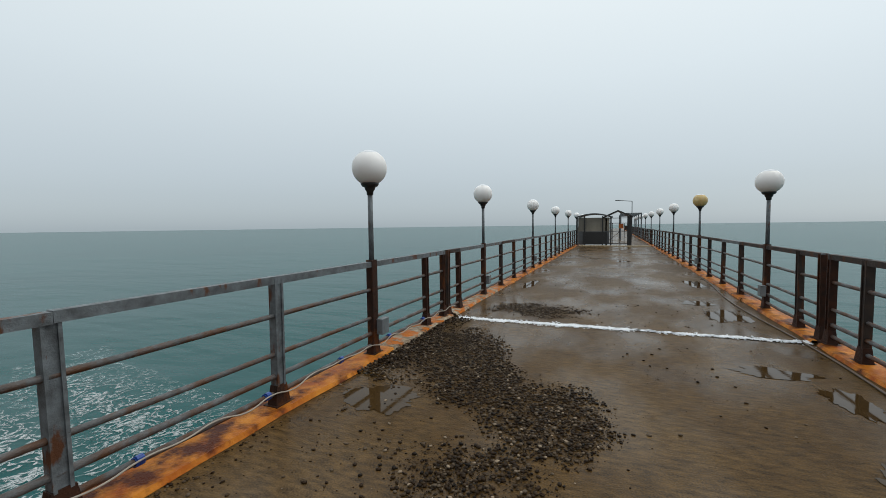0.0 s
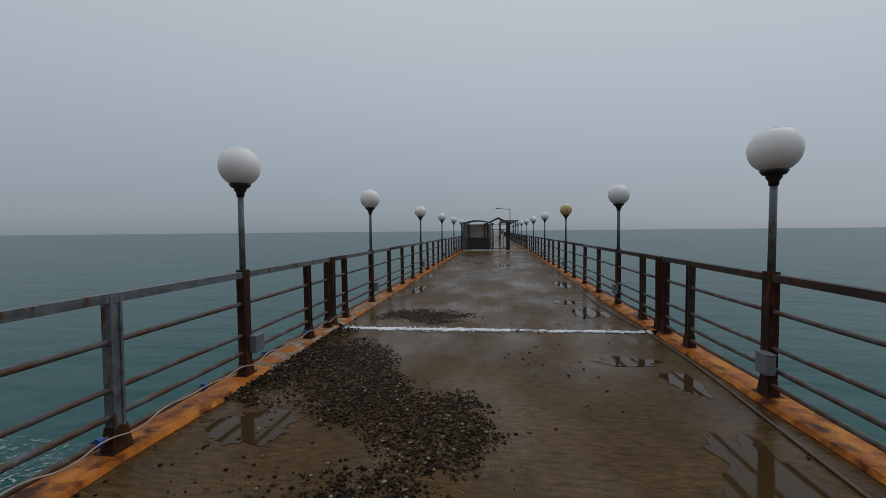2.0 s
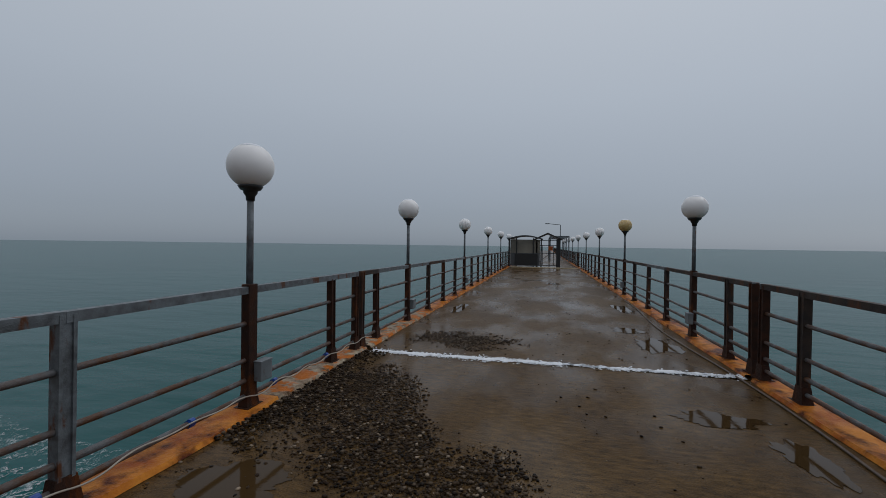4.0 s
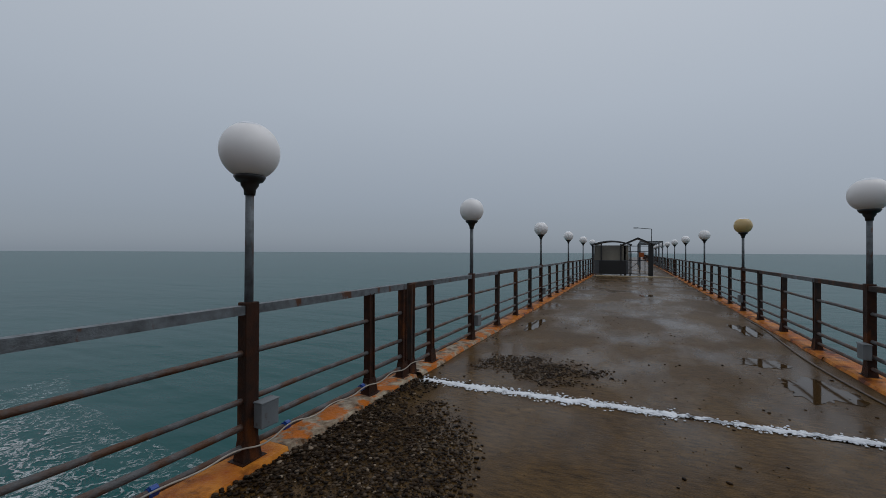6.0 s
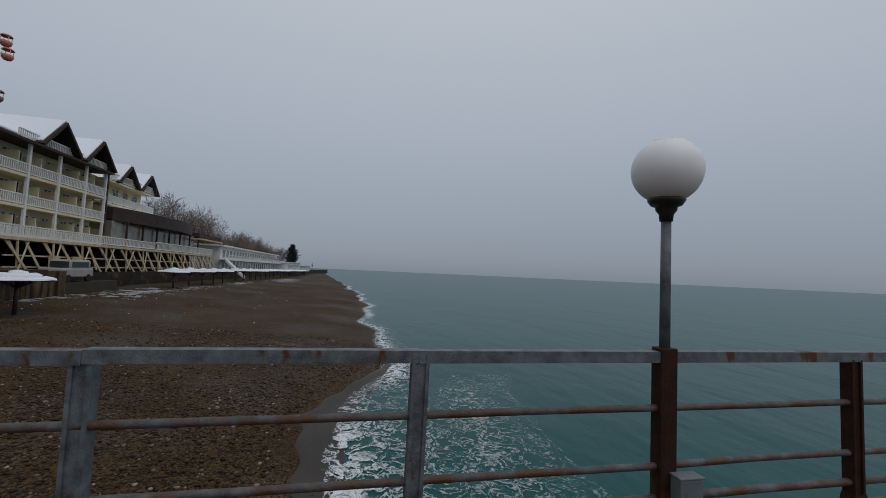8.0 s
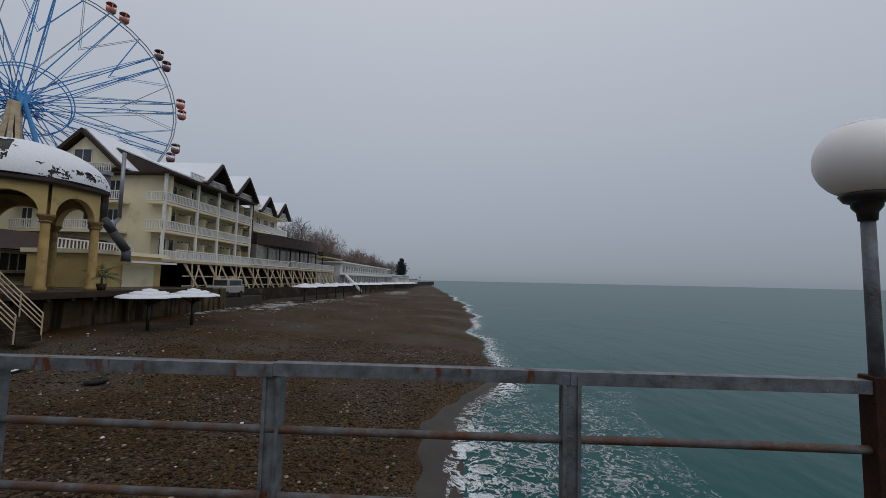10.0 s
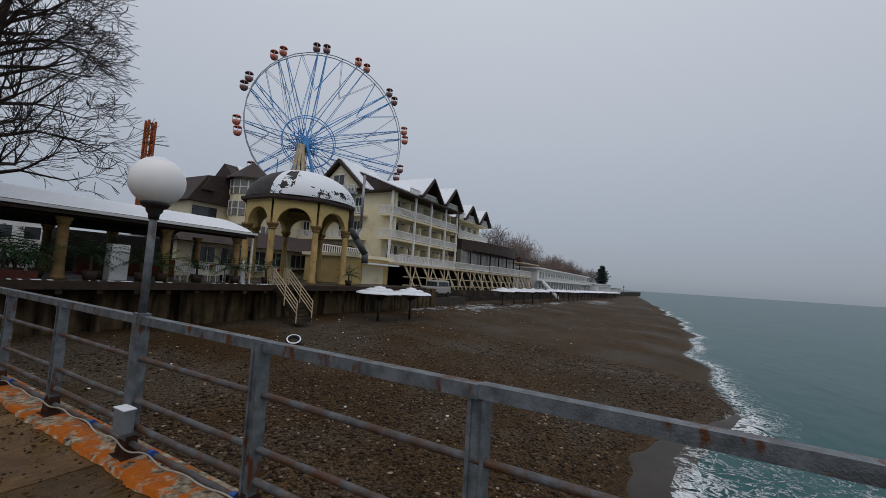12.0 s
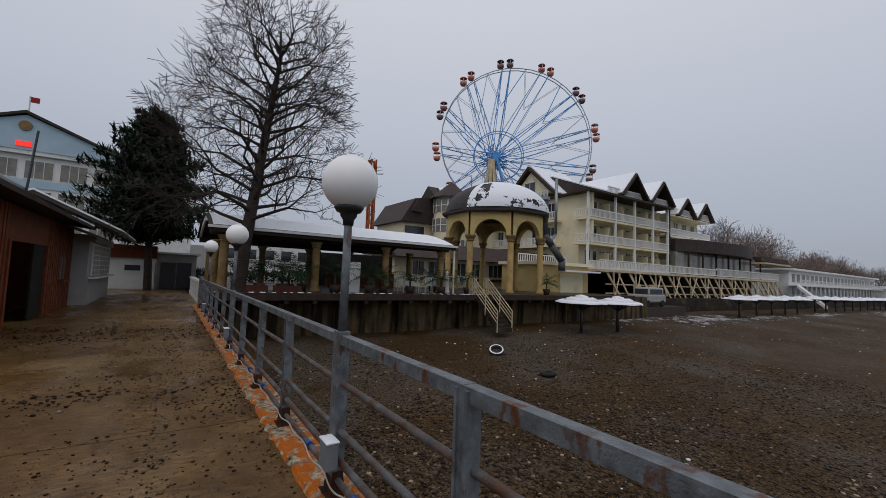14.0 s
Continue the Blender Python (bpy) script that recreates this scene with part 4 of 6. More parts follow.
def mast():
    s = thing("street_lamp", "thin grey street lamp with a short arm", "street lamp", at=(1.9, 52, 0))
    bm = bmesh.new()
    rod(bm, (0, 0, 0), (0, 0, 4.1), 0.06, 0.04)
    part("pole", bm, STEEL, s)
    bm = bmesh.new()
    rod(bm, (0, 0, 4.1), (-1.4, 0, 4.25), 0.035)
    part("arm", bm, STEEL, s)
    bm = bmesh.new()
    box(bm, -1.8, -1.3, -0.1, 0.1, 4.2, 4.3)
    part("head", bm, STEEL, s, bevel=0.02)


mast()


# ---- promenade terrace and its wall ----
TERR = 0.5
TF = -18.6


def terrace():
    bm = bmesh.new()
    box(bm, -34.0, -2.70, -46.0, TF, TERR - 0.16, TERR)
    structure(part("floor_terrace", bm, PAVING), "wet paved seaside terrace above the beach", "terrace")
    bm = bmesh.new()
    box(bm, -38.0, -2.70, TF - 1.75, TF - 1.2, -3.4, TERR - 0.16)
    structure(part("wall_terrace", bm, WALL_STAIN), "dark stained concrete wall under the terrace", "wall")
    for x in (-5.2, -8.9, -12.4, -16.6, -21.0, -26.5):
        structure(boxpart("wall_buttress", (x - 0.17, x + 0.17, TF - 1.21, TF - 0.85, -3.0, TERR - 0.16), WALL_STAIN, bevel=0.02), "dark concrete buttress of the terrace wall", "wall")
    for i in range(24):
        x = -3.4 - 1.3 * i
        structure(boxpart("trim_beam_end", (x - 0.11, x + 0.11, TF - 1.2, TF + 0.0, TERR - 0.52, TERR - 0.345), DARK_WALL, bevel=0.015), "dark concrete beam end under the terrace edge", "beam")
    bm = bmesh.new()
    rows = []
    for i in range(260):
        x = -17.5 + 14.7 * i / 259
        w = 0.16 + 0.08 * noise.noise((x * 1.3, 0, 0))
        rows.append([bm.verts.new((x, TF + 0.01, TERR + 0.003)), bm.verts.new((x, TF + 0.01, TERR + 0.012 + 0.012 * noise.noise((x * 5, 1, 0)))), bm.verts.new((x, TF - w, TERR + 0.03)), bm.verts.new((x, TF - w - 0.1, TERR + 0.003))])
    for a, b in zip(rows, rows[1:]):
        if noise.noise((a[0].co.x * 0.7, 2, 0)) + 0.9 * noise.noise((a[0].co.x * 4.3, 5, 0)) < 0.12:
            continue
        for j in range(3):
            bm.faces.new((a[j], a[j + 1], b[j + 1], b[j]))
    tagged(part("edge_snow", bm, SNOW, smooth=True), "wet snow along the terrace edge", "snow", kind="stuff")
    structure(boxpart("trim_terrace_edge", (-34.0, -2.7, TF - 0.02, TF + 0.03, TERR - 0.34, TERR - 0.02), FASCIA), "dark edge beam of the terrace", "edge")
    structure(boxpart("ground_land", (-420, 70, -160, -22.65, -3.6, -0.03), PAVING), "wet paved ground behind the beach", "ground")
    structure(boxpart("ground_quay", (-2.66, 70, -22.64, -19.98, -3.6, -0.03), PAVING), "wet paved quay beside the pier entrance", "ground")
    structure(boxpart("wall_promenade", (-420, -38.0, -22.6, -22.2, -3.4, 0.1), DARK_WALL), "dark sea wall behind the beach", "wall")
    structure(boxpart("wall_landward", (2.62, 60, -20.0, -19.6, -3.4, -0.03), DARK_WALL), "dark sea wall beside the pier", "wall")


terrace()


def planter():
    p = thing("planter_box", "dark red-brown wooden planter box on the terrace edge", "planter", "terrace planters")
    for nm, d in (("side", (-0.62, 0.62, 0.14, 0.17, 0, 0.32)), ("side", (-0.62, 0.62, -0.17, -0.14, 0, 0.32)), ("end", (-0.62, -0.58, -0.14, 0.14, 0, 0.32)), ("end", (0.58, 0.62, -0.14, 0.14, 0, 0.32))):
        part_ = boxpart(nm, d, PLANTER, p, bevel=0.006)
    boxpart("soil", (-0.58, 0.58, -0.14, 0.14, 0.02, 0.26), DARK_WALL, p)
    return p


PLANTER = material("red_brown_planter", (0.10, 0.028, 0.018), (0.06, 0.02, 0.014), 5, 0.6, None, 0.0, 0.3, 30)
pl0 = planter()
pl0.location = (-4.6, TF - 0.42, TERR)
for x in (-6.1,):
    again(pl0, (x, TF - 0.42, TERR))


def column(name="column"):
    c = thing(name, "ochre plaster column with a dark capital", "column", "terrace columns")
    bm = bmesh.new()
    lathe(bm, [(0.0, 0), (0.27, 0), (0.27, 0.12), (0.21, 0.18), (0.20, 0.7), (0.185, 2.22), (0.0, 2.22)], 14)
    part("shaft", bm, CAPITAL, c, smooth=True)
    bm = bmesh.new()
    lathe(bm, [(0.19, 2.22), (0.24, 2.27), (0.2, 2.31), (0.29, 2.46), (0.29, 2.52), (0.0, 2.52)], 14)
    part("capital", bm, COLUMN, c)
    return c


col0 = column()
col0.location = (-3.45, -19.9, TERR)
for x in (-7.6, -11.5, -15.2):
    again(col0, (x, -19.9, TERR))
for x in (-3.45, -6.4, -9.4, -12.3, -15.2):
    again(col0, (x, -27.6, TERR))
again(col0, (-3.45, -23.8, TERR))
again(col0, (-15.2, -23.8, TERR))


def pergola_roof():
    p = thing("pergola_roof", "long vaulted terrace roof with snow lying on it", "roof", at=(0, 0, 0))
    n = 14
    y0, y1 = -19.1, -28.4
    arc = [(y0 + (y1 - y0) * i / n, 3.36 + 0.95 * math.sin(math.pi * i / n)) for i in range(n + 1)]
    bm = bmesh.new()
    prism(bm, arc + [(y, z - 0.07) for y, z in arc[::-1]], "x", -15.8, -2.75)
    part("vault", bm, FASCIA, p, "dark vaulted sheet roof")
    bm = bmesh.new()
    rows = []
    for i in range(n + 1):
        y, z = arc[i]
        rows.append([bm.verts.new((-15.65 + 12.75 * k / 30, y + (0.12 if i == n else -0.12 if i == 0 else 0), z + 0.05 + 0.02 * noise.noise((k * 0.5, y, 2)))) for k in range(31)])
    for a, b in zip(rows, rows[1:]):
        for k in range(30):
            bm.faces.new((a[k], a[k + 1], b[k + 1], b[k]))
    part("snow_cover", bm, SNOW, p, "smooth snow over the vault", smooth=True)
    boxpart("front_beam", (-15.7, -2.85, -19.98, -19.75, 3.02, 3.34), FASCIA, p)
    boxpart("back_beam", (-15.7, -2.85, -27.7, -27.45, 3.02, 3.34), FASCIA, p)
    boxpart("front_gutter", (-15.85, -2.7, -19.14, -19.02, 3.26, 3.37), WHITE, p, "pale gutter")
    boxpart("gutter_board", (-15.8, -2.75, -19.2, -19.15, 3.10, 3.28), FASCIA, p)
    for x in (-15.7, -2.9):
        bm = bmesh.new()
        prism(bm, [(y, z - 0.08) for y, z in arc[1:-1]] + [(y, z - 0.34) for y, z in arc[1:-1][::-1]], "x", x - 0.05, x + 0.05)
        part("arched_end", bm, WHITE if x > -5 else FASCIA, p, "arched end board")
    for i in range(5):
        x = -5.0 - 2.4 * i
        bm = bmesh.new()
        prism(bm, [(y, z - 0.08) for y, z in arc[1:-1]] + [(y, z - 0.22) for y, z in arc[1:-1][::-1]], "x", x - 0.04, x + 0.04)
        part("rib", bm, FASCIA, p)
    bm = bmesh.new()
    rod(bm, (-15.7, -19.2, TERR), (-15.7, -19.2, 3.3), 0.045)
    part("downpipe", bm, WHITE, p, "white downpipe")


pergola_roof()


def palm(x, y, z, s, seed):
    rnd = random.Random(seed)
    p = thing("potted_palm", "small dark green palm in a tub on the terrace", "palm", "terrace palms", at=(x, y, z))
    bm = bmesh.new()
    lathe(bm, [(0, 0), (0.2, 0), (0.27, 0.4), (0.24, 0.4), (0, 0.36)], 12)
    part("tub", bm, FASCIA, p, smooth=True)
    bm = bmesh.new()
    rod(bm, (0, 0, 0.35), (0.02, 0, 0.75 * s), 0.06, 0.05)
    part("trunk", bm, BARK, p)
    bm = bmesh.new()
    for i in range(20):
        a = i * 2.4 + rnd.uniform(-0.2, 0.2)
        up = rnd.uniform(0.15, 1.3)
        prev = Vector((0.02, 0, 0.75 * s))
        d = Vector((math.cos(a) * math.cos(up), math.sin(a) * math.cos(up), math.sin(up)))
        side = Vector((-math.sin(a), math.cos(a), 0))
        for k in range(9):
            q = prev + d * 0.12 * s
            d = (d + Vector((0, 0, -0.15))).normalized()
            rod(bm, prev, q, 0.008, 0.007, n=3, caps=False)
            reach = (0.20, 0.26, 0.30, 0.32, 0.31, 0.28, 0.24, 0.18, 0.12)[k] * s
            for e in (-1, 1):
                tip = q + side * e * reach * 0.85 + d * reach * 0.6 - Vector((0, 0, reach * 0.35))
                bm.faces.new((bm.verts.new(q - d * 0.022), bm.verts.new(q + d * 0.022), bm.verts.new(tip)))
            prev = q
    part("fronds", bm, PALM, p)


for i, (x, y, s) in enumerate(((-4.9, -19.2, 1.15), (-5.9, -19.3, 1.35), (-6.3, -19.7, 1.2), (-8.4, -19.2, 1.3), (-9.2, -20.5, 1.0), (-11.2, -19.4, 1.0), (-12.8, -19.3, 0.9), (-14.9, -19.3, 1.05), (-15.6, -20.8, 1.0), (-17.0, -19.5, 1.1), (-24.0, -19.3, 1.0), (-7.1, -20.4, 1.2), (-10.3, -19.3, 1.1), (-16.0, -22.0, 1.1), (-4.4, -22.9, 1.2))):
    palm(x, y, TERR, s, i)


def cafe_chair(x, y, turn):
    c = thing("terrace_chair", "white slatted chair on the terrace", "chair", "terrace chairs")
    boxpart("seat", (-0.25, 0.25, -0.25, 0.25, 0.42, 0.46), WHITE, c)
    for i in range(5):
        boxpart("slat", (-0.24 + 0.11 * i, -0.18 + 0.11 * i, 0.22, 0.25, 0.46, 0.92), WHITE, c)
    boxpart("back_rail", (-0.26, 0.26, 0.21, 0.26, 0.88, 0.95), WHITE, c)
    for sx in (-0.22, 0.22):
        for sy in (-0.22, 0.22):
            boxpart("leg", (sx - 0.02, sx + 0.02, sy - 0.02, sy + 0.02, 0, 0.42), WHITE, c)
    c.matrix_basis = pose(x, y, TERR, 0, 0, turn)
    return c


ch = cafe_chair(-12.9, -20.3, 20)
for x, y, t_ in ((-13.7, -20.4, -15), (-14.4, -20.2, 5), (-15.2, -20.1, 190), (-13.3, -21.6, 180), (-10.2, -21.5, 40)):
    again(ch, (x, y, TERR), t_)
st = thing("garden_statue", "small white statue on the terrace", "statue", at=(-15.5, -19.6, TERR))
bm = bmesh.new()
lathe(bm, [(0, 0), (0.2, 0), (0.2, 0.12), (0.15, 0.16), (0.17, 0.5), (0.12, 0.85), (0.15, 1.0), (0.06, 1.12), (0.09, 1.22), (0.07, 1.32), (0, 1.36)], 14)
st_mesh = part("garden_statue", bm, WHITE, None, smooth=True)
st_mesh.location = (-15.5, -19.6, TERR)
tagged(st_mesh, "small white statue on the terrace", "statue")
bpy.data.objects.remove(st)
cab = boxpart("drinks_cabinet", (-0.35, 0.35, -0.3, 0.3, 0, 1.6), WHITE, None, bevel=0.02)
cab.location = (-9.6, -20.0, TERR)
tagged(cab, "tall pale cabinet standing on the terrace", "cabinet")


# ---- steps from the terrace to the beach ----
def beach_stair():
    s = thing("beach_stair", "concrete beach steps with beige pipe handrails", "stairs", at=(-17.45, TF, 0))
    n, rise, run = 9, 0.195, 0.235
    for i in range(n):
        boxpart("step", (-0.52, 0.52, 0.04 + i * run, 0.04 + (i + 1) * run + 0.03, TERR - (i + 1) * rise - 0.25, TERR - (i + 1) * rise), DARK_WALL, s)
    for x in (-0.56, 0.56):
        top, foot = (x, -0.05, TERR), (x, n * run, TERR - n * rise)
        for h in (0.95, 0.72, 0.5, 0.28):
            bm = bmesh.new()
            rod(bm, (x, -0.05, TERR + h), (x, n * run, TERR - n * rise + h), 0.026)
            part("handrail", bm, BEIGE, s)
        for k in (0, 0.5, 1.0):
            y = -0.05 + (n * run + 0.05) * k
            z = TERR - n * rise * k
            bm = bmesh.new()
            rod(bm, (x, y, z - 0.25), (x, y, z + 0.97), 0.03)
            part("baluster_post", bm, BEIGE, s)
        for dy in (-0.55,):
            for h in (0.25, 0.97):
                boxpart("landing_rail", (x - 0.025, x + 0.025, dy, -0.05, TERR + h - 0.03, TERR + h + 0.03), BEIGE, s)
            for k in range(4):
                yy = dy + 0.15 * k
                boxpart("landing_bar", (x - 0.018, x + 0.018, yy - 0.018, yy + 0.018, TERR, TERR + 0.97), BEIGE, s)


beach_stair()


# ---- domed pavilion ----
def pavilion():
    cx, cy, R = -22.0, -22.7, 3.62
    p = thing("domed_pavilion", "ochre open pavilion with round arches and a snowy dome", "pavilion", at=(cx, cy, TERR))
    base = math.radians(41 - 90 + 22.5 + 2)
    corner = [Vector((R * math.cos(base + math.pi / 4 * i), R * math.sin(base + math.pi / 4 * i), 0)) for i in range(8)]
    H, TOP = 3.95, 5.68
    for c in corner:
        bm = bmesh.new()
        lathe(bm, [(0, 0), (0.30, 0), (0.30, 0.2), (0.22, 0.28), (0.20, 3.55), (0, 3.55)], 12, tuple(c))
        col = part("column", bm, COLUMN, p, smooth=True)
        bm = bmesh.new()
        lathe(bm, [(0.24, 3.55), (0.28, 3.6), (0.25, 3.66), (0.38, 3.88), (0.38, 3.97), (0, 3.97)], 12, tuple(c))
        part("capital", bm, CAPITAL, col, "carved brown capital")
    for i in range(8):
        a, b = corner[i], corner[(i + 1) % 8]
        d = b - a
        L = d.length
        d.normalize()
        nrm = Vector((d.y, -d.x, 0))
        bm = bmesh.new()
        half = L / 2 - 0.28
        n = 14
        arch = [(-half * math.cos(math.pi * k / n), H - 0.02 + half * 1.04 * math.sin(math.pi * k / n)) for k in range(n + 1)]
        loops = []
        for s in (-0.2, 0.2):
            lo = [bm.verts.new(a + d * (L / 2 + u) + nrm * s + Vector((0, 0, z))) for u, z in arch]
            hi = [bm.verts.new(a + d * (L / 2 + (-L / 2 + L * k / n)) + nrm * s + Vector((0, 0, TOP))) for k in range(n + 1)]
            e0 = bm.verts.new(a + nrm * s + Vector((0, 0, H - 0.02)))
            e1 = bm.verts.new(b + nrm * s + Vector((0, 0, H - 0.02)))
            loops.append((lo, hi, e0, e1))
            for k in range(n):
                f = [lo[k], lo[k + 1], hi[k + 1], hi[k]]
                bm.faces.new(f if s < 0 else f[::-1])
            bm.faces.new((e0, lo[0], hi[0]))
            bm.faces.new((lo[n], e1, hi[n]))
        (l0, h0, a0, b0), (l1, h1, a1, b1) = loops
        for k in range(n):
            bm.faces.new((l0[k + 1], l0[k], l1[k], l1[k + 1]))
        bm.faces.new((a0, a1, l1[0], l0[0]))
        bm.faces.new((l0[n], l1[n], b1, b0))
        part("arch_wall", bm, OCHRE, p)
    bm = bmesh.new()
    lathe(bm, [(4.1, TOP - 0.16), (4.2, TOP - 0.04), (4.2, TOP + 0.12), (3.98, TOP + 0.16), (0, TOP + 0.16)], 8, turn=base)
    lathe(bm, [(0, TOP - 0.02), (3.5, TOP - 0.02), (4.1, TOP - 0.16)], 8, turn=base)
    part("eave", bm, TILE, p, "dark brown eave board")
    n = 9
    prof = [(3.9 * math.cos(math.pi / 2 * k / n), TOP + 0.16 + 2.40 * math.sin(math.pi / 2 * k / n)) for k in range(n)] + [(0, TOP + 2.56)]
    bm = bmesh.new()
    lathe(bm, prof, 32)
    part("dome", bm, DOME, p, "dark shingled dome", smooth=True)
    bm = bmesh.new()
    seg, lev = 420, 130
    rows = []
    for k in range(1, lev + 1):
        t_ = math.pi / 2 * k / (lev + 1)
        rows.append([bm.verts.new((3.95 * math.cos(t_) * math.cos(2 * math.pi * j / seg), 3.95 * math.cos(t_) * math.sin(2 * math.pi * j / seg), TOP + 0.18 + 2.42 * math.sin(t_))) for j in range(seg)])
    for k in range(lev - 1):
        for j in range(seg):
            deg = (360.0 * j / seg + 180) % 360 - 180
            c = rows[k][j].co
            ragged = noise.noise(c * 0.9) + 0.6 * noise.noise(c * 3.2) + 0.45 * noise.noise(c * 9) + 0.35 * noise.noise(c * 22)
            cover = 1.0
            if -95 < deg < 18:
                cover = -0.75
            elif 26 < deg < 40:
                cover = -0.15 if k > 12 else 0.0
            elif k < 26:
                cover = 0.35
            if cover + ragged < 0:
                continue
            j2 = (j + 1) % seg
            bm.faces.new((rows[k][j], rows[k][j2], rows[k + 1][j2], rows[k + 1][j]))
    bmesh.ops.delete(bm, geom=[v for v in bm.verts if not v.link_faces], context="VERTS")
    part("snow_patch", bm, SNOW, p, "patchy snow sliding off the dome", smooth=True)
    bm = bmesh.new()
    lathe(bm, [(0.12, TOP + 2.45), (0.14, TOP + 2.62), (0.05, TOP + 2.7), (0, TOP + 2.74)], 10)
    part("finial", bm, DOME, p, smooth=True)


pavilion()


# ---- hotel ----
def window(parent, x0, x1, y, z0, z1, mullions=1, axis="x", mat=None):
    """A framed window in a wall plane; axis is the way the wall runs."""
    def dims(a0, a1, d0, d1, c0, c1):
        return (a0, a1, y + d0, y + d1, c0, c1) if axis == "x" else (y + d0, y + d1, a0, a1, c0, c1)
    w = boxpart("window", dims(x0, x1, -0.06, 0.03, z0, z1), mat or GLASS, parent)
    bm = bmesh.new()
    t_ = 0.07
    for a0, a1, c0, c1 in [(x0 - t_, x0, z0 - t_, z1 + t_), (x1, x1 + t_, z0 - t_, z1 + t_), (x0, x1, z0 - t_, z0), (x0, x1, z1, z1 + t_)] + [(x0 + (x1 - x0) * (k + 1) / (mullions + 1) - 0.03, x0 + (x1 - x0) * (k + 1) / (mullions + 1) + 0.03, z0, z1) for k in range(mullions)]:
        box(bm, *dims(a0, a1, -0.02, 0.07, c0, c1))
    part("frame", bm, WHITE, w)
    return w


def balustrade(parent, x0, x1, y, z, h=0.95, step=0.22, axis="x"):
    def dims(a0, a1, d0, d1, c0, c1):
        return (a0, a1, y + d0, y + d1, c0, c1) if axis == "x" else (y + d0, y + d1, a0, a1, c0, c1)
    bm = bmesh.new()
    box(bm, *dims(x0, x1, -0.05, 0.05, z + h - 0.1, z + h))
    box(bm, *dims(x0, x1, -0.05, 0.05, z + 0.08, z + 0.18))
    n = int((x1 - x0) / step)
    for i in range(n + 1):
        a = x0 + (x1 - x0) * i / n
        box(bm, *dims(a - 0.035, a + 0.035, -0.035, 0.035, z + 0.18, z + h - 0.1))
    return part("balustrade", bm, WHITE, parent, "white baluster railing")


def gable(parent, xc, half, y0, y1, z0, z1, wall_y, over=0.7):
    """A dormer gable facing the sea with a dark overhanging roof and snow on top."""
    bm = bmesh.new()
    prism(bm, [(xc - half + 0.35, z0), (xc + half - 0.35, z0), (xc, z1 - 0.45)], "y", y0, wall_y)
    g_ = part("gable_wall", bm, STUCCO, parent)
    bm = bmesh.new()
    prism(bm, [(xc - half - over * 0.6, z0 - 0.35), (xc, z1), (xc + half + over * 0.6, z0 - 0.35), (xc + half + over * 0.6 - 0.3, z0 - 0.45), (xc, z1 - 0.3), (xc - half - over * 0.6 + 0.3, z0 - 0.45)], "y", y0, y1)
    part("gable_roof", bm, FASCIA, parent, "dark wooden gable roof")
    bm = bmesh.new()
    edge = z1 + (z0 - 0.35 - z1) * 0.93
    for s in (-1, 1):
        u = s * (half + over * 0.6) * 0.93
        prism(bm, [(xc, z1 + 0.04), (xc + u, edge + 0.04), (xc + u, edge + 0.14), (xc, z1 + 0.2)], "y", y0, y1 - 0.2)
    part("gable_snow", bm, SNOW, parent, "snow on the gable roof")
    return g_


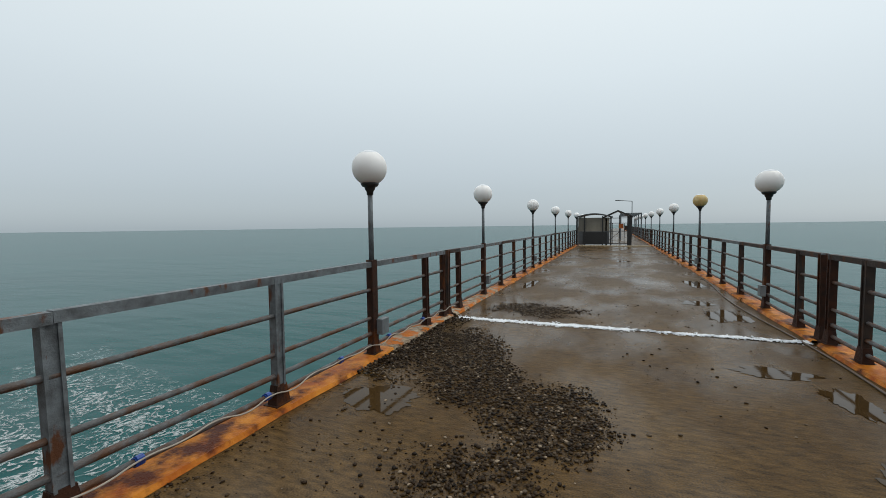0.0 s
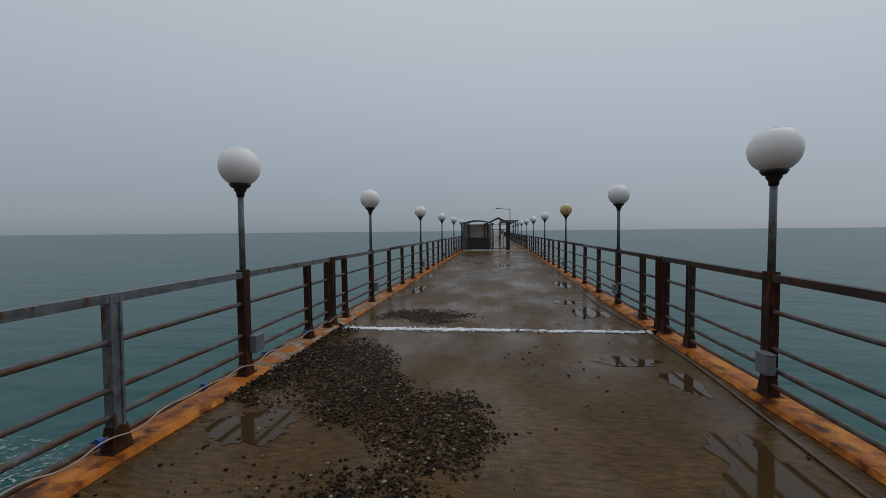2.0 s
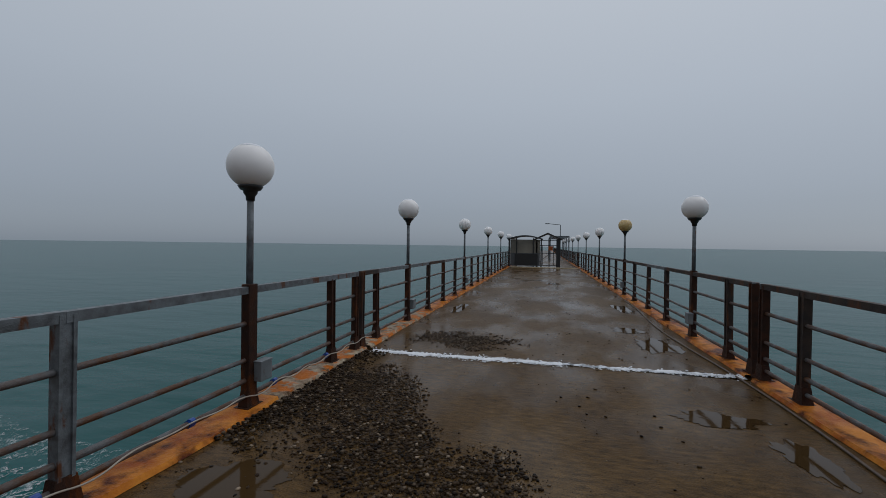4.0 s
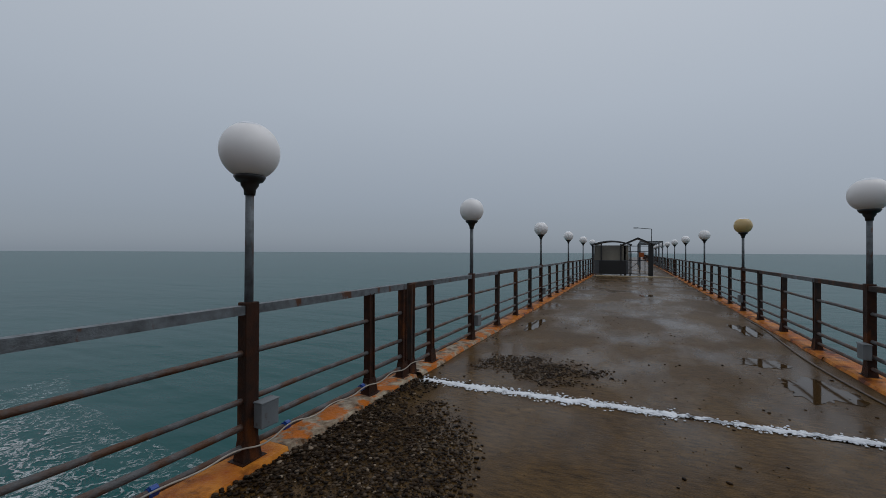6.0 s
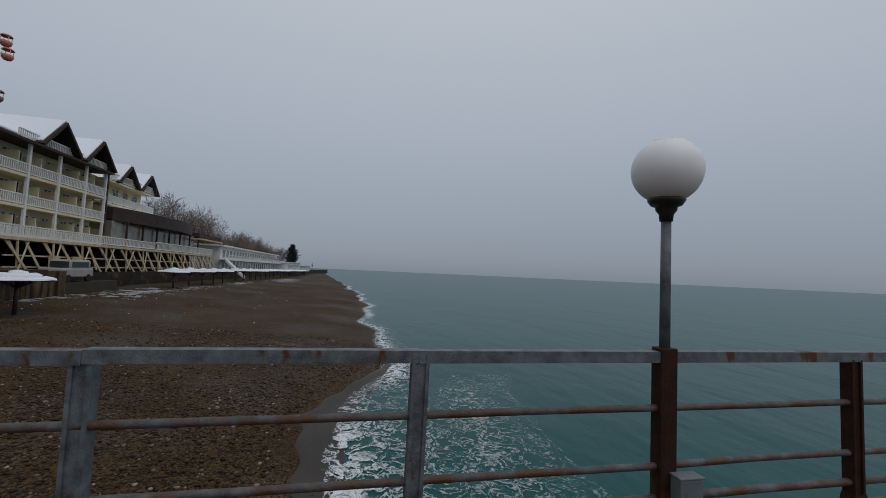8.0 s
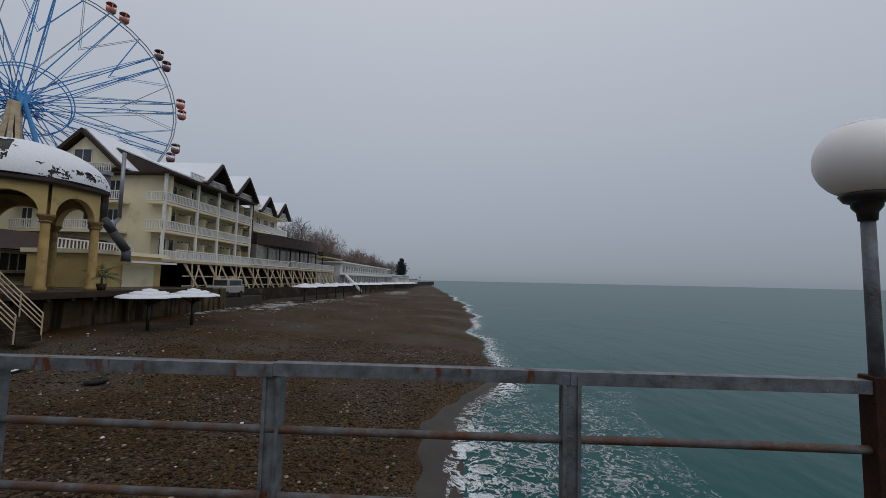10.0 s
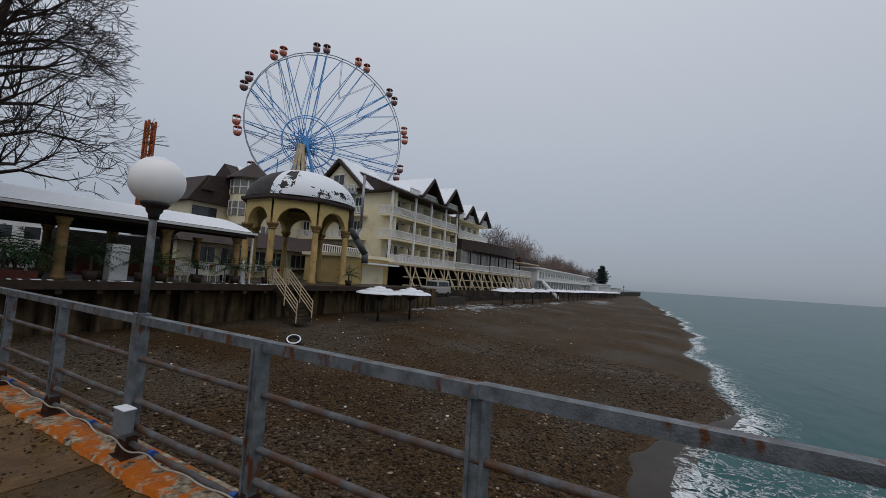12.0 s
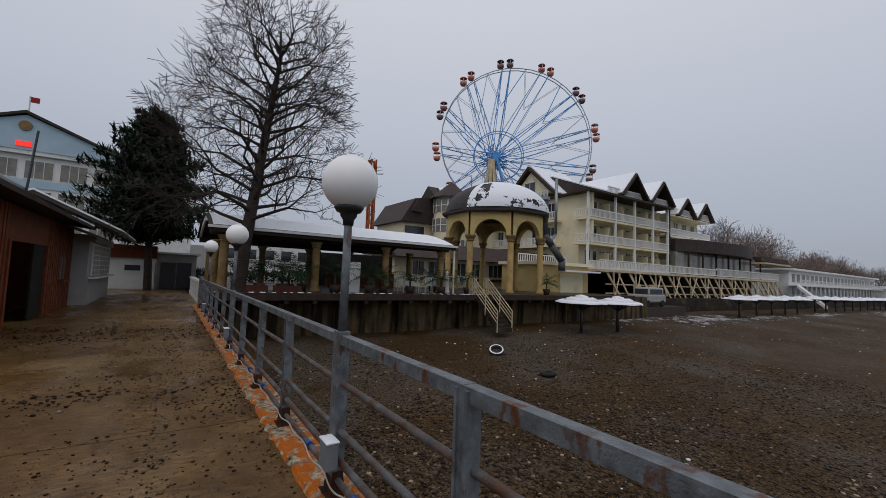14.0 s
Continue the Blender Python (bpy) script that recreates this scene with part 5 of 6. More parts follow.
def hotel():
    h = thing("hotel", "cream seaside hotel with white balconies and dark gables", "hotel", at=(0.9, 0, 0))
    yb, yw = -25.5, -27.2
    floors = [2.85, 5.65, 8.3]
    eave = 10.95
    x0, x1, x2 = -38.6, -54.0, -66.0
    boxpart("wall", (x1, x0, -44, yw, -0.03, eave), STUCCO, h, "cream stuccoed front block")
    boxpart("wall", (x2, x1, -42, yw - 0.4, -0.03, 10.9), STUCCO, h, "cream stuccoed rear block")
    boxpart("corner_wall", (x0 - 0.35, x0 + 0.02, yw, yb - 0.1, 5.6, eave), STUCCO, h)
    for z in floors:
        boxpart("balcony_slab", (x1, x0 + 0.9, yw, yb + 0.05, z - 0.22, z), STUCCO, h)
        balustrade(h, x1, x0 + 0.9, yb, z)
        if z > 3:
            balustrade(h, yw, yb, x0 + 0.88, z, axis="y")
        for i in range(6):
            xx = x0 - 0.9 - 2.55 * i
            window(h, xx - 1.0, xx - 0.1, yw, z + 0.1, z + 2.15, 1)
            window(h, xx - 2.1, xx - 1.45, yw, z + 0.9, z + 2.15, 0)
            boxpart("balcony_divider", (xx - 2.42, xx - 2.34, yw, yb - 0.25, z, z + 1.9), STUCCO, h)
    for xx in (x0 + 0.75, -42.6, -46.3, -50.2, -53.6):
        boxpart("balcony_post", (xx - 0.11, xx + 0.11, yb - 0.12, yb + 0.1, 2.85, eave), WHITE, h)
    boxpart("eave_board", (x1 - 0.1, x0 + 1.2, yw - 0.2, yb + 0.55, eave, eave + 0.2), FASCIA, h)
    boxpart("side_eave", (x0 - 0.2, x0 + 0.7, -44, yw, eave, eave + 0.2), FASCIA, h)
    bm = bmesh.new()
    prism(bm, [(yb + 0.5, eave + 0.2), (-35.0, 15.0), (-44.6, eave + 0.2)], "x", x1, x0 - 1.2)
    part("roof", bm, TILE, h, "brown tiled roof")
    bm = bmesh.new()
    prism(bm, [(-26.8, eave + 0.92), (-35.0, 15.08), (-35.0, 15.2), (-26.8, eave + 1.05)], "x", x1 + 0.3, x0 - 1.5)
    part("roof_snow", bm, SNOW, h, "snow on the roof slope")
    balustrade(h, x1, -41.5, yb - 0.2, eave + 0.25, 0.9)
    for xc in (-46.0, -52.0):
        gable(h, xc, 2.35, -34.5, yb + 0.5, 11.7, 14.15, yb - 1.6)
        window(h, xc - 0.6, xc + 0.6, yb - 1.58, 11.5, 12.8, 1)
    bm = bmesh.new()
    prism(bm, [(-27.5, 10.9), (-34.5, 13.6), (-42.6, 10.9)], "x", x2 - 0.3, x1)
    part("roof", bm, TILE, h)
    for z in (7.9, 10.6):
        boxpart("balcony_slab", (x2, x1, yw - 0.4, yb - 0.4, z - 0.2, z), STUCCO, h)
        balustrade(h, x2, x1, yb - 0.45, z)
    for xc in (-58.8, -64.0):
        gable(h, xc, 2.1, -34.5, yb + 0.1, 10.95, 13.05, yb - 2.0)
        window(h, xc - 0.6, xc + 0.6, yb - 1.98, 10.9, 12.1, 1)
    for i in range(5):
        window(h, x1 - 1.6 - 2.3 * i, x1 - 0.5 - 2.3 * i, yw - 0.4, 8.1, 10.0, 1)
    boxpart("drainpipe", (-54.1, -53.9, yb - 0.1, yb + 0.08, 3, 12.4), FASCIA, h)
    # side towards the pier, with its own gable, balcony and windows
    for z in (5.5, 8.3):
        boxpart("side_slab", (x0, x0 + 1.1, -41, -29.5, z - 0.2, z), STUCCO, h)
        balustrade(h, -41, -29.5, x0 + 1.05, z, axis="y")
        for yy in (-39.5, -36.6, -33.4, -31.0):
            window(h, yy - 0.5, yy + 0.5, x0 + 0.02, z + 0.2, z + 2.1, 1, axis="y")
    bm = bmesh.new()
    prism(bm, [(-37.6, 11.6), (-30.6, 11.6), (-34.1, 14.6)], "x", x0 - 2, x0 + 0.35)
    part("side_gable", bm, STUCCO, h)
    bm = bmesh.new()
    prism(bm, [(-38.6, 11.3), (-34.1, 15.3), (-29.6, 11.3), (-30.0, 11.2), (-34.1, 14.85), (-38.2, 11.2)], "x", x0 - 6, x0 + 0.9)
    part("side_gable_roof", bm, FASCIA, h, "dark wooden gable roof")
    bm = bmesh.new()
    prism(bm, [(-34.1, 15.33), (-29.7, 11.42), (-29.7, 11.55), (-34.1, 15.48)], "x", x0 - 6, x0 + 0.5)
    part("side_gable_snow", bm, SNOW, h)
    window(h, -35.0, -33.3, x0 + 0.36, 11.9, 13.3, 1, axis="y")
    balustrade(h, -37.3, -30.9, x0 + 0.85, 10.95, axis="y")
    # deck in front on raking props
    boxpart("terrace_slab", (-84, -36.5, yw, -23.4, 2.6, 2.85), BEIGE, h, "raised hotel terrace slab")
    balustrade(h, -62, -37, -23.5, 2.85, 0.95, 0.3)
    balustrade(h, -84, -62, -23.5, 2.85, 1.1, 0.35)
    # Added near-black sheet: the shade beneath the raised slab, put into colour.
    boxpart("dark_under", (-84, -38, -27.4, -27.2, -0.03, 2.6), DARK_WOOD_AND_SHADE, h)
    rs = random.Random(12)
    for i in range(24):
        xx = -38.4 - 1.95 * i
        lean = rs.uniform(1.2, 2.3)
        bm = bmesh.new()
        beam(bm, (xx, -23.7, 2.6), (xx - lean, -22.75 + rs.uniform(-0.2, 0.2), -0.6), 0.15, 0.15)
        part("prop", bm, BEIGE, h)
        if i % 3 != 1:
            bm = bmesh.new()
            beam(bm, (xx - 0.2, -23.6, 2.55), (xx - lean * 0.45, -23.0, rs.uniform(0.2, 0.9)), 0.10, 0.10)
            part("prop", bm, BEIGE, h)
        if i % 2 == 0:
            bm = bmesh.new()
            beam(bm, (xx - lean, -23.3, 2.5), (xx - 0.1, -22.9, -0.5 + rs.uniform(0, 0.9)), 0.09, 0.09)
            part("brace", bm, BEIGE, h)
            bm = bmesh.new()
            beam(bm, (xx - 0.9, -23.5, 2.6), (xx - 0.9, -23.3, -0.6), 0.12, 0.12)
            part("prop", bm, BEIGE, h)
    for z in (0.5, 1.4):
        boxpart("tie_beam", (-84, -38, -23.5, -23.38, z - 0.06, z + 0.06), BEIGE, h)
    for xx in (-42.6, -45.6):
        boxpart("meter_box", (xx - 0.45, xx + 0.45, -23.1, -22.8, 0.2, 1.5), BEIGE, h)


hotel()


def beach_restaurant():
    r = thing("beach_restaurant", "low brown restaurant with a curved canopy beside the hotel", "restaurant", at=(0.6, 0, 0))
    boxpart("wall", (-80, -55, -30, -25.4, 2.86, 6.0), CURTAIN, r, "dim glazed wall")
    bm = bmesh.new()
    n = 14
    front = [(-55 - 24 * i / n, -23.2 - 2.2 * (2 * i / n - 1) ** 2) for i in range(n + 1)]
    prism(bm, front + [(-79, -30), (-55, -30)], "z", 5.9, 7.5)
    part("canopy", bm, TILE, r, "curved brown fascia of the canopy")
    bm = bmesh.new()
    prism(bm, [(x, y - 0.3) for x, y in front] + [(-78.6, -29), (-55.4, -29)], "z", 7.504, 7.57)
    part("canopy_snow", bm, SNOW, r)
    boxpart("side_awning", (-90, -78.5, -27, -23.6, 5.4, 5.65), BEIGE, r, "long cream awning")
    boxpart("side_roof", (-92, -80, -30, -24.6, 5.9, 6.6), TILE, r)
    for i in range(7):
        x = -56 - 3.8 * i
        boxpart("canopy_post", (x - 0.08, x + 0.08, -24.4, -24.2, 2.86, 5.9), FASCIA, r)


beach_restaurant()


def white_block():
    w = thing("bathing_pavilion", "long low white two-storey beach building", "beach building", at=(-7.0, 0, 0))
    boxpart("wall", (-150, -86, -32, -25.0, -0.03, 5.0), WHITE, w)
    boxpart("roof", (-150.5, -85.5, -32.4, -24.2, 5.0, 5.35), WHITE, w, bevel=0.05)
    boxpart("gallery", (-150, -84, -25.0, -22.8, 2.2, 2.4), WHITE, w)
    balustrade(w, -150, -84, -22.9, 2.4, 0.9, 0.6)
    for i in range(24):
        x = -87.5 - 2.6 * i
        window(w, x - 1.7, x, -25.0, 2.9, 4.4, 2)
        boxpart("gallery_post", (x - 0.07, x + 0.07, -23.0, -22.85, -0.03, 2.2), WHITE, w)
        boxpart("doorway", (x - 1.5, x - 0.3, -25.02, -24.96, 0.0, 1.9), GLASS, w)
    bm = bmesh.new()
    prism(bm, [(-22.9, 2.4), (-22.9, 1.9), (-19.4, -1.4), (-19.4, -0.9)], "x", -84.0, -82.4)
    part("ramp", bm, WHITE, w, "white stair flank down to the beach")


white_block()
far_sheds = [(-158, -24, 8, 3.0), (-172, -22, 10, 2.4), (-190, -24, 12, 3.4), (-215, -22, 9, 2.2)]
for x, y, w_, hh in far_sheds:
    f = thing("beach_hut", "small pale beach hut far along the shore", "hut", "far beach huts", at=(x, y, -0.3))
    boxpart("wall", (-w_ / 2, w_ / 2, -2.5, 2.5, 0, hh), WHITE, f)
    boxpart("roof", (-w_ / 2 - 0.5, w_ / 2 + 0.5, -3, 3, hh, hh + 0.25), SNOW, f)
mast_far = thing("beach_mast", "thin mast on the far beach", "mast", at=(-205, -17, -1.5))
mast_far.scale = (0.55, 0.55, 0.6)
bm = bmesh.new()
rod(bm, (0, 0, 0), (0, 0, 9), 0.15)
part("pole", bm, STEEL, mast_far)
boxpart("basket", (-1.2, 1.2, -0.5, 0.5, 6.3, 7.2), STEEL, mast_far)


# ---- low kitchen buildings and ducts behind the pavilion ----
def kitchen():
    k = thing("kitchen_annex", "long low annex with a brown roof behind the pavilion", "annex", at=(0, 0, 0))
    boxpart("wall", (-37.5, -17.5, -36, -30.5, TERR, 3.4), STUCCO, k)
    bm = bmesh.new()
    prism(bm, [(-29.3, 3.1), (-31.5, 4.6), (-36.5, 4.6), (-36.5, 3.1)], "x", -38.2, -17.0)
    part("roof", bm, TILE, k, "brown tiled lean-to roof")
    for i in range(8):
        x = -18.6 - 2.35 * i
        window(k, x - 1.8, x, -30.5, 1.6, 2.8, 2)
        boxpart("flower_box", (x - 1.7, x - 0.1, -30.46, -30.25, 1.15, 1.4), RED_CLOTH if i % 3 == 0 else FASCIA, k)
    for x in (-24.4, -25.8):
        a = boxpart("air_conditioner", (x - 0.45, x + 0.45, -30.44, -30.1, 1.0, 1.65), WHITE, k)
        bm = bmesh.new()
        rod(bm, (x, -30.1, 1.32), (x, -30.06, 1.32), 0.24, n=16)
        part("fan", bm, DUCT, a)


def yellow_store():
    y_ = thing("yellow_store", "cream plastered store beside the pavilion", "store", at=(0, 0, 0))
    boxpart("wall", (-34.5, -28.0, -28.5, -23.6, -0.03, 2.9), OCHRE, y_)
    boxpart("shutter", (-33.6, -30.4, -23.58, -23.5, 0.2, 2.2), STUCCO, y_, "cream roller shutter")
    boxpart("parapet", (-34.8, -27.8, -28.8, -23.3, 2.9, 3.2), STUCCO, y_)
    boxpart("awning", (-34.9, -30.0, -23.3, -22.5, 2.35, 2.5), SNOW, y_)
    balustrade(y_, -36.5, -28.2, -27.8, 3.2, 0.9, 0.3)


def duct():
    d = thing("extract_duct", "fat grey kitchen duct bending up beside the pavilion", "duct", at=(0, 0, 0))
    pts = [(-27.6, -22.9, 8.3), (-27.6, -22.9, 5.4), (-28.3, -22.7, 4.5), (-29.3, -22.4, 3.2), (-29.3, -22.4, 2.4)]
    for a, b in zip(pts, pts[1:]):
        bm = bmesh.new()
        rod(bm, a, b, 0.3, n=14)
        part("duct_length", bm, DUCT, d, smooth=True)
    bm = bmesh.new()
    lathe(bm, [(0.3, 8.3), (0.42, 8.35), (0.42, 8.6), (0, 8.65)], 14, (-27.6, -22.9, 0))
    part("cowl", bm, ZINC, d)
    bm = bmesh.new()
    rod(bm, (-29.6, -23.4, 5.6), (-29.6, -23.4, 10.6), 0.13, n=10)
    rod(bm, (-29.6, -23.4, 5.6), (-28.0, -22.8, 4.7), 0.13, n=10)
    part("flue", bm, ZINC, d, "thin bright flue", smooth=True)


kitchen()
yellow_store()
duct()


def towers():
    t_ = thing("turret_house", "cream house with a glazed round turret and brown roofs", "house", at=(-0.9, 0.4, -0.3))
    boxpart("wall", (-27.5, -22.6, -48, -41.0, 0, 8.6), STUCCO, t_)
    boxpart("wall", (-38, -27.5, -48, -40.5, 0, 10.2), STUCCO, t_)
    boxpart("dark_glazing", (-25.4, -22.9, -41.0, -40.9, 3.6, 7.6), GLASS, t_)
    bm = bmesh.new()
    prism(bm, [(-28.0, 8.0), (-22.0, 8.0), (-23.8, 10.8), (-26.4, 11.2)], "y", -48.5, -40.4)
    part("mansard_roof", bm, TILE, t_, "brown mansard roof")
    bm = bmesh.new()
    prism(bm, [(-24.6, 9.2), (-23.2, 9.2), (-23.9, 10.6)], "y", -41.4, -40.0)
    part("dormer", bm, TILE, t_)
    bm = bmesh.new()
    prism(bm, [(-40.2, 10.0), (-44, 13.4), (-48, 10.0)], "x", -38.5, -27.6)
    part("roof", bm, TILE, t_)
    bm = bmesh.new()
    prism(bm, [(-40.5, 10.4), (-43.9, 13.42), (-43.9, 13.55), (-40.5, 10.55)], "x", -37, -29)
    part("roof_snow", bm, SNOW, t_)
    cx, cy = -28.0, -39.2
    bm = bmesh.new()
    lathe(bm, [(2.05, 0), (2.05, 11.0), (0, 11.0)], 16, (cx, cy, 0))
    part("turret", bm, STUCCO, t_)
    for z in (4.6, 7.0, 9.3):
        for i in range(16):
            a = 2 * math.pi * (i + 0.5) / 16
            if math.sin(a) < -0.3:
                continue
            bm = bmesh.new()
            m = Matrix.Translation((cx + 2.03 * math.cos(a), cy + 2.03 * math.sin(a), z)) @ Matrix.Rotation(a, 4, "Z")
            vs = box(bm, -0.05, 0.05, -0.31, 0.31, 0, 1.5)
            for v in vs:
                v.co = m @ v.co
            w_ = part("window", bm, CURTAIN, t_)
            bm = bmesh.new()
            vs = box(bm, -0.02, 0.09, -0.40, -0.31, -0.05, 1.6) + box(bm, -0.02, 0.09, -0.31, 0.31, 0.7, 0.78)
            for v in vs:
                v.co = m @ v.co
            part("frame", bm, WHITE, w_)
    bm = bmesh.new()
    lathe(bm, [(2.6, 10.9), (2.6, 11.05), (0, 13.2)], 12, (cx, cy, 0))
    part("turret_roof", bm, TILE, t_, "brown conical turret roof")
    boxpart("roof_snow", (-34.5, -30.0, -41, -38.8, 11.0, 11.25), SNOW, t_)


towers()


# ---- ferris wheel ----
def ferris_wheel():
    c = Vector((-63.0, -63.6, 31.6))
    R = 16.6
    hy, hz = -4.9, -4.2
    w = thing("ferris_wheel", "blue-spoked ferris wheel with red and maroon gondolas", "ferris wheel", at=tuple(c))
    w.rotation_euler = (0, 0, math.radians(40 + 18))
    # in the wheel's own frame the axle runs along x
    N = 36
    for sx in (-0.55, 0.55):
        bm = bmesh.new()
        for i in range(N):
            a, b = 2 * math.pi * i / N, 2 * math.pi * (i + 1) / N
            rod(bm, (sx, R * math.cos(a), R * math.sin(a)), (sx, R * math.cos(b), R * math.sin(b)), 0.10, n=6, caps=False)
        part("rim", bm, PALE_STEEL, w, "pale steel rim")
    for sx in (-0.8, 0.8):
        bm = bmesh.new()
        for i in range(N):
            a, b = 2 * math.pi * i / N, 2 * math.pi * (i + 1) / N
            rod(bm, (sx, hy * 0.8 + 5.4 * math.cos(a), hz * 0.8 + 5.4 * math.sin(a)), (sx, hy * 0.8 + 5.4 * math.cos(b), hz * 0.8 + 5.4 * math.sin(b)), 0.09, n=6, caps=False)
        part("inner_ring", bm, HAZED_BLUE_STEEL, w, "blue inner ring")
    for i in range(12):
        a = 2 * math.pi * (i + 0.32) / 12
        for s in (-1, 1):
            b = a + s * 0.055
            bm = bmesh.new()
            for sx in (-1, 1):
                hub = (sx * 2.6, hy + 0.7 * math.cos(a + s * 1.5), hz + 0.7 * math.sin(a + s * 1.5))
                rim = (sx * 0.5, R * math.cos(b), R * math.sin(b))
                rod(bm, hub, rim, 0.08, n=5)
                for f in (0.45, 0.62, 0.8):
                    p1 = Vector(hub).lerp(Vector(rim), f)
                    p2 = Vector((-hub[0], hub[1], hub[2])).lerp(Vector((-rim[0], rim[1], rim[2])), min(1, f + 0.12))
                    rod(bm, p1, p2, 0.04, n=4)
            part("spoke", bm, HAZED_BLUE_STEEL, w, "blue lattice spoke")
        for s in (-1, 1):
            m_ = a + s * math.pi / 12
            for sx in (-0.5, 0.5):
                for p1, p2, rr in (((sx, hy * 0.4 + R * 0.6 * math.cos(a), hz * 0.4 + R * 0.6 * math.sin(a)), (sx, R * math.cos(m_), R * math.sin(m_)), 0.045),
                                   ((sx * 3, hy * 0.8 + 5.4 * math.cos(m_), hz * 0.8 + 5.4 * math.sin(m_)), (sx, R * math.cos(a + s * 0.06), R * math.sin(a + s * 0.06)), 0.045),
                                   ((sx * 4, hy, hz), (sx * 1.6, hy * 0.8 + 5.4 * math.cos(m_), hz * 0.8 + 5.4 * math.sin(m_)), 0.06)):
                    bm = bmesh.new()
                    rod(bm, p1, p2, rr, n=4)
                    part("brace", bm, HAZED_BLUE_STEEL if i % 2 else PALE_STEEL, w)
        for s in (-0.06, 0.06):
            b = a + s
            y, z = (R + 1.25) * math.cos(b), (R + 1.25) * math.sin(b)
            g_ = None
            bm = bmesh.new()
            lathe(bm, [(0, -1.0), (0.48, -0.9), (0.74, -0.55), (0.78, -0.1), (0.7, -0.08)], 12, (0, y, z))
            g_ = part("gondola", bm, GONDOLA_DARK if i % 2 else HAZED_GONDOLA_RED, w, "maroon gondola tub" if i % 2 else "red gondola tub", smooth=True)
            bm = bmesh.new()
            lathe(bm, [(0.82, 0.7), (0.6, 0.95), (0, 1.08)], 12, (0, y, z))
            part("canopy", bm, GONDOLA_DARK if i % 2 else HAZED_GONDOLA_RED, g_)
            for q in range(4):
                bm = bmesh.new()
                rod(bm, (0.7 * math.cos(q * 1.57), y + 0.7 * math.sin(q * 1.57), z - 0.1), (0.7 * math.cos(q * 1.57), y + 0.7 * math.sin(q * 1.57), z + 0.76), 0.05, n=4)
                part("stanchion", bm, WHITE, g_)
            bm = bmesh.new()
            rod(bm, (0, R * math.cos(b), R * math.sin(b)), (0, y, z), 0.06, n=4)
            part("hanger", bm, WHITE, g_)
    bm = bmesh.new()
    rod(bm, (-3.2, hy, hz), (3.2, hy, hz), 0.8, n=14)
    part("hub", bm, HAZED_BLUE_STEEL, w, "blue hub")
    for sx in (-3.0, 3.0):
        for sy in (-1, 1):
            bm = bmesh.new()
            rod(bm, (sx, hy, hz), (sx * 1.7, hy + sy * 7.5, -31.6), 0.3, 0.4, n=8)
            part("support_leg", bm, HAZED_BLUE_STEEL, w)
    bm = bmesh.new()
    for i in range(18):
        a = 2 * math.pi * i / 18
        rod(bm, (3.2, hy + 0.5 * math.cos(a), hz + 0.5 * math.sin(a)), (-1.2, hy + 3.2 * math.cos(a + 0.4), hz + 3.2 * math.sin(a + 0.4)), 0.09, n=4)
        rod(bm, (-3.2, hy + 0.5 * math.cos(a), hz + 0.5 * math.sin(a)), (1.2, hy + 3.2 * math.cos(a - 0.4), hz + 3.2 * math.sin(a - 0.4)), 0.09, n=4)
    part("hub_lattice", bm, HAZED_BLUE_STEEL, w, "blue lattice round the hub")
    for i in range(7):
        a = 2 * math.pi * i / 7
        bm = bmesh.new()
        beam(bm, (3.4 + 0.3 * math.sin(a), hy - 1.0 + 0.4 * math.cos(a), hz - 0.9), (3.4 + 2.4 * math.sin(a), hy - 1.2 + 3.4 * math.cos(a), -31.6), 0.5, 0.5)
        part("mast_leg", bm, BEIGE, w, "cream mast leg under the hub")


ferris_wheel()


def lattice_tower():
    t_ = thing("drop_tower", "orange lattice tower behind the trees", "tower", at=(-28.6, -61.8, 0))
    for sx in (-0.42, 0.42):
        for sy in (-0.42, 0.42):
            bm = bmesh.new()
            rod(bm, (sx, sy, 0), (sx, sy, 20.6), 0.16, n=6)
            part("leg", bm, RED_TOWER, t_)
    for i in range(14):
        z = i * 1.47
        bm = bmesh.new()
        for sx, sy, tx, ty in ((-0.42, 0.42, 0.42, 0.42), (0.42, -0.42, 0.42, 0.42), (-0.42, -0.42, -0.42, 0.42)):
            rod(bm, (sx, sy, z), (tx, ty, z + 1.47), 0.09, n=5)
            rod(bm, (sx, sy, z), (tx, ty, z), 0.09, n=5)
        part("lattice", bm, RED_TOWER, t_)


lattice_tower()


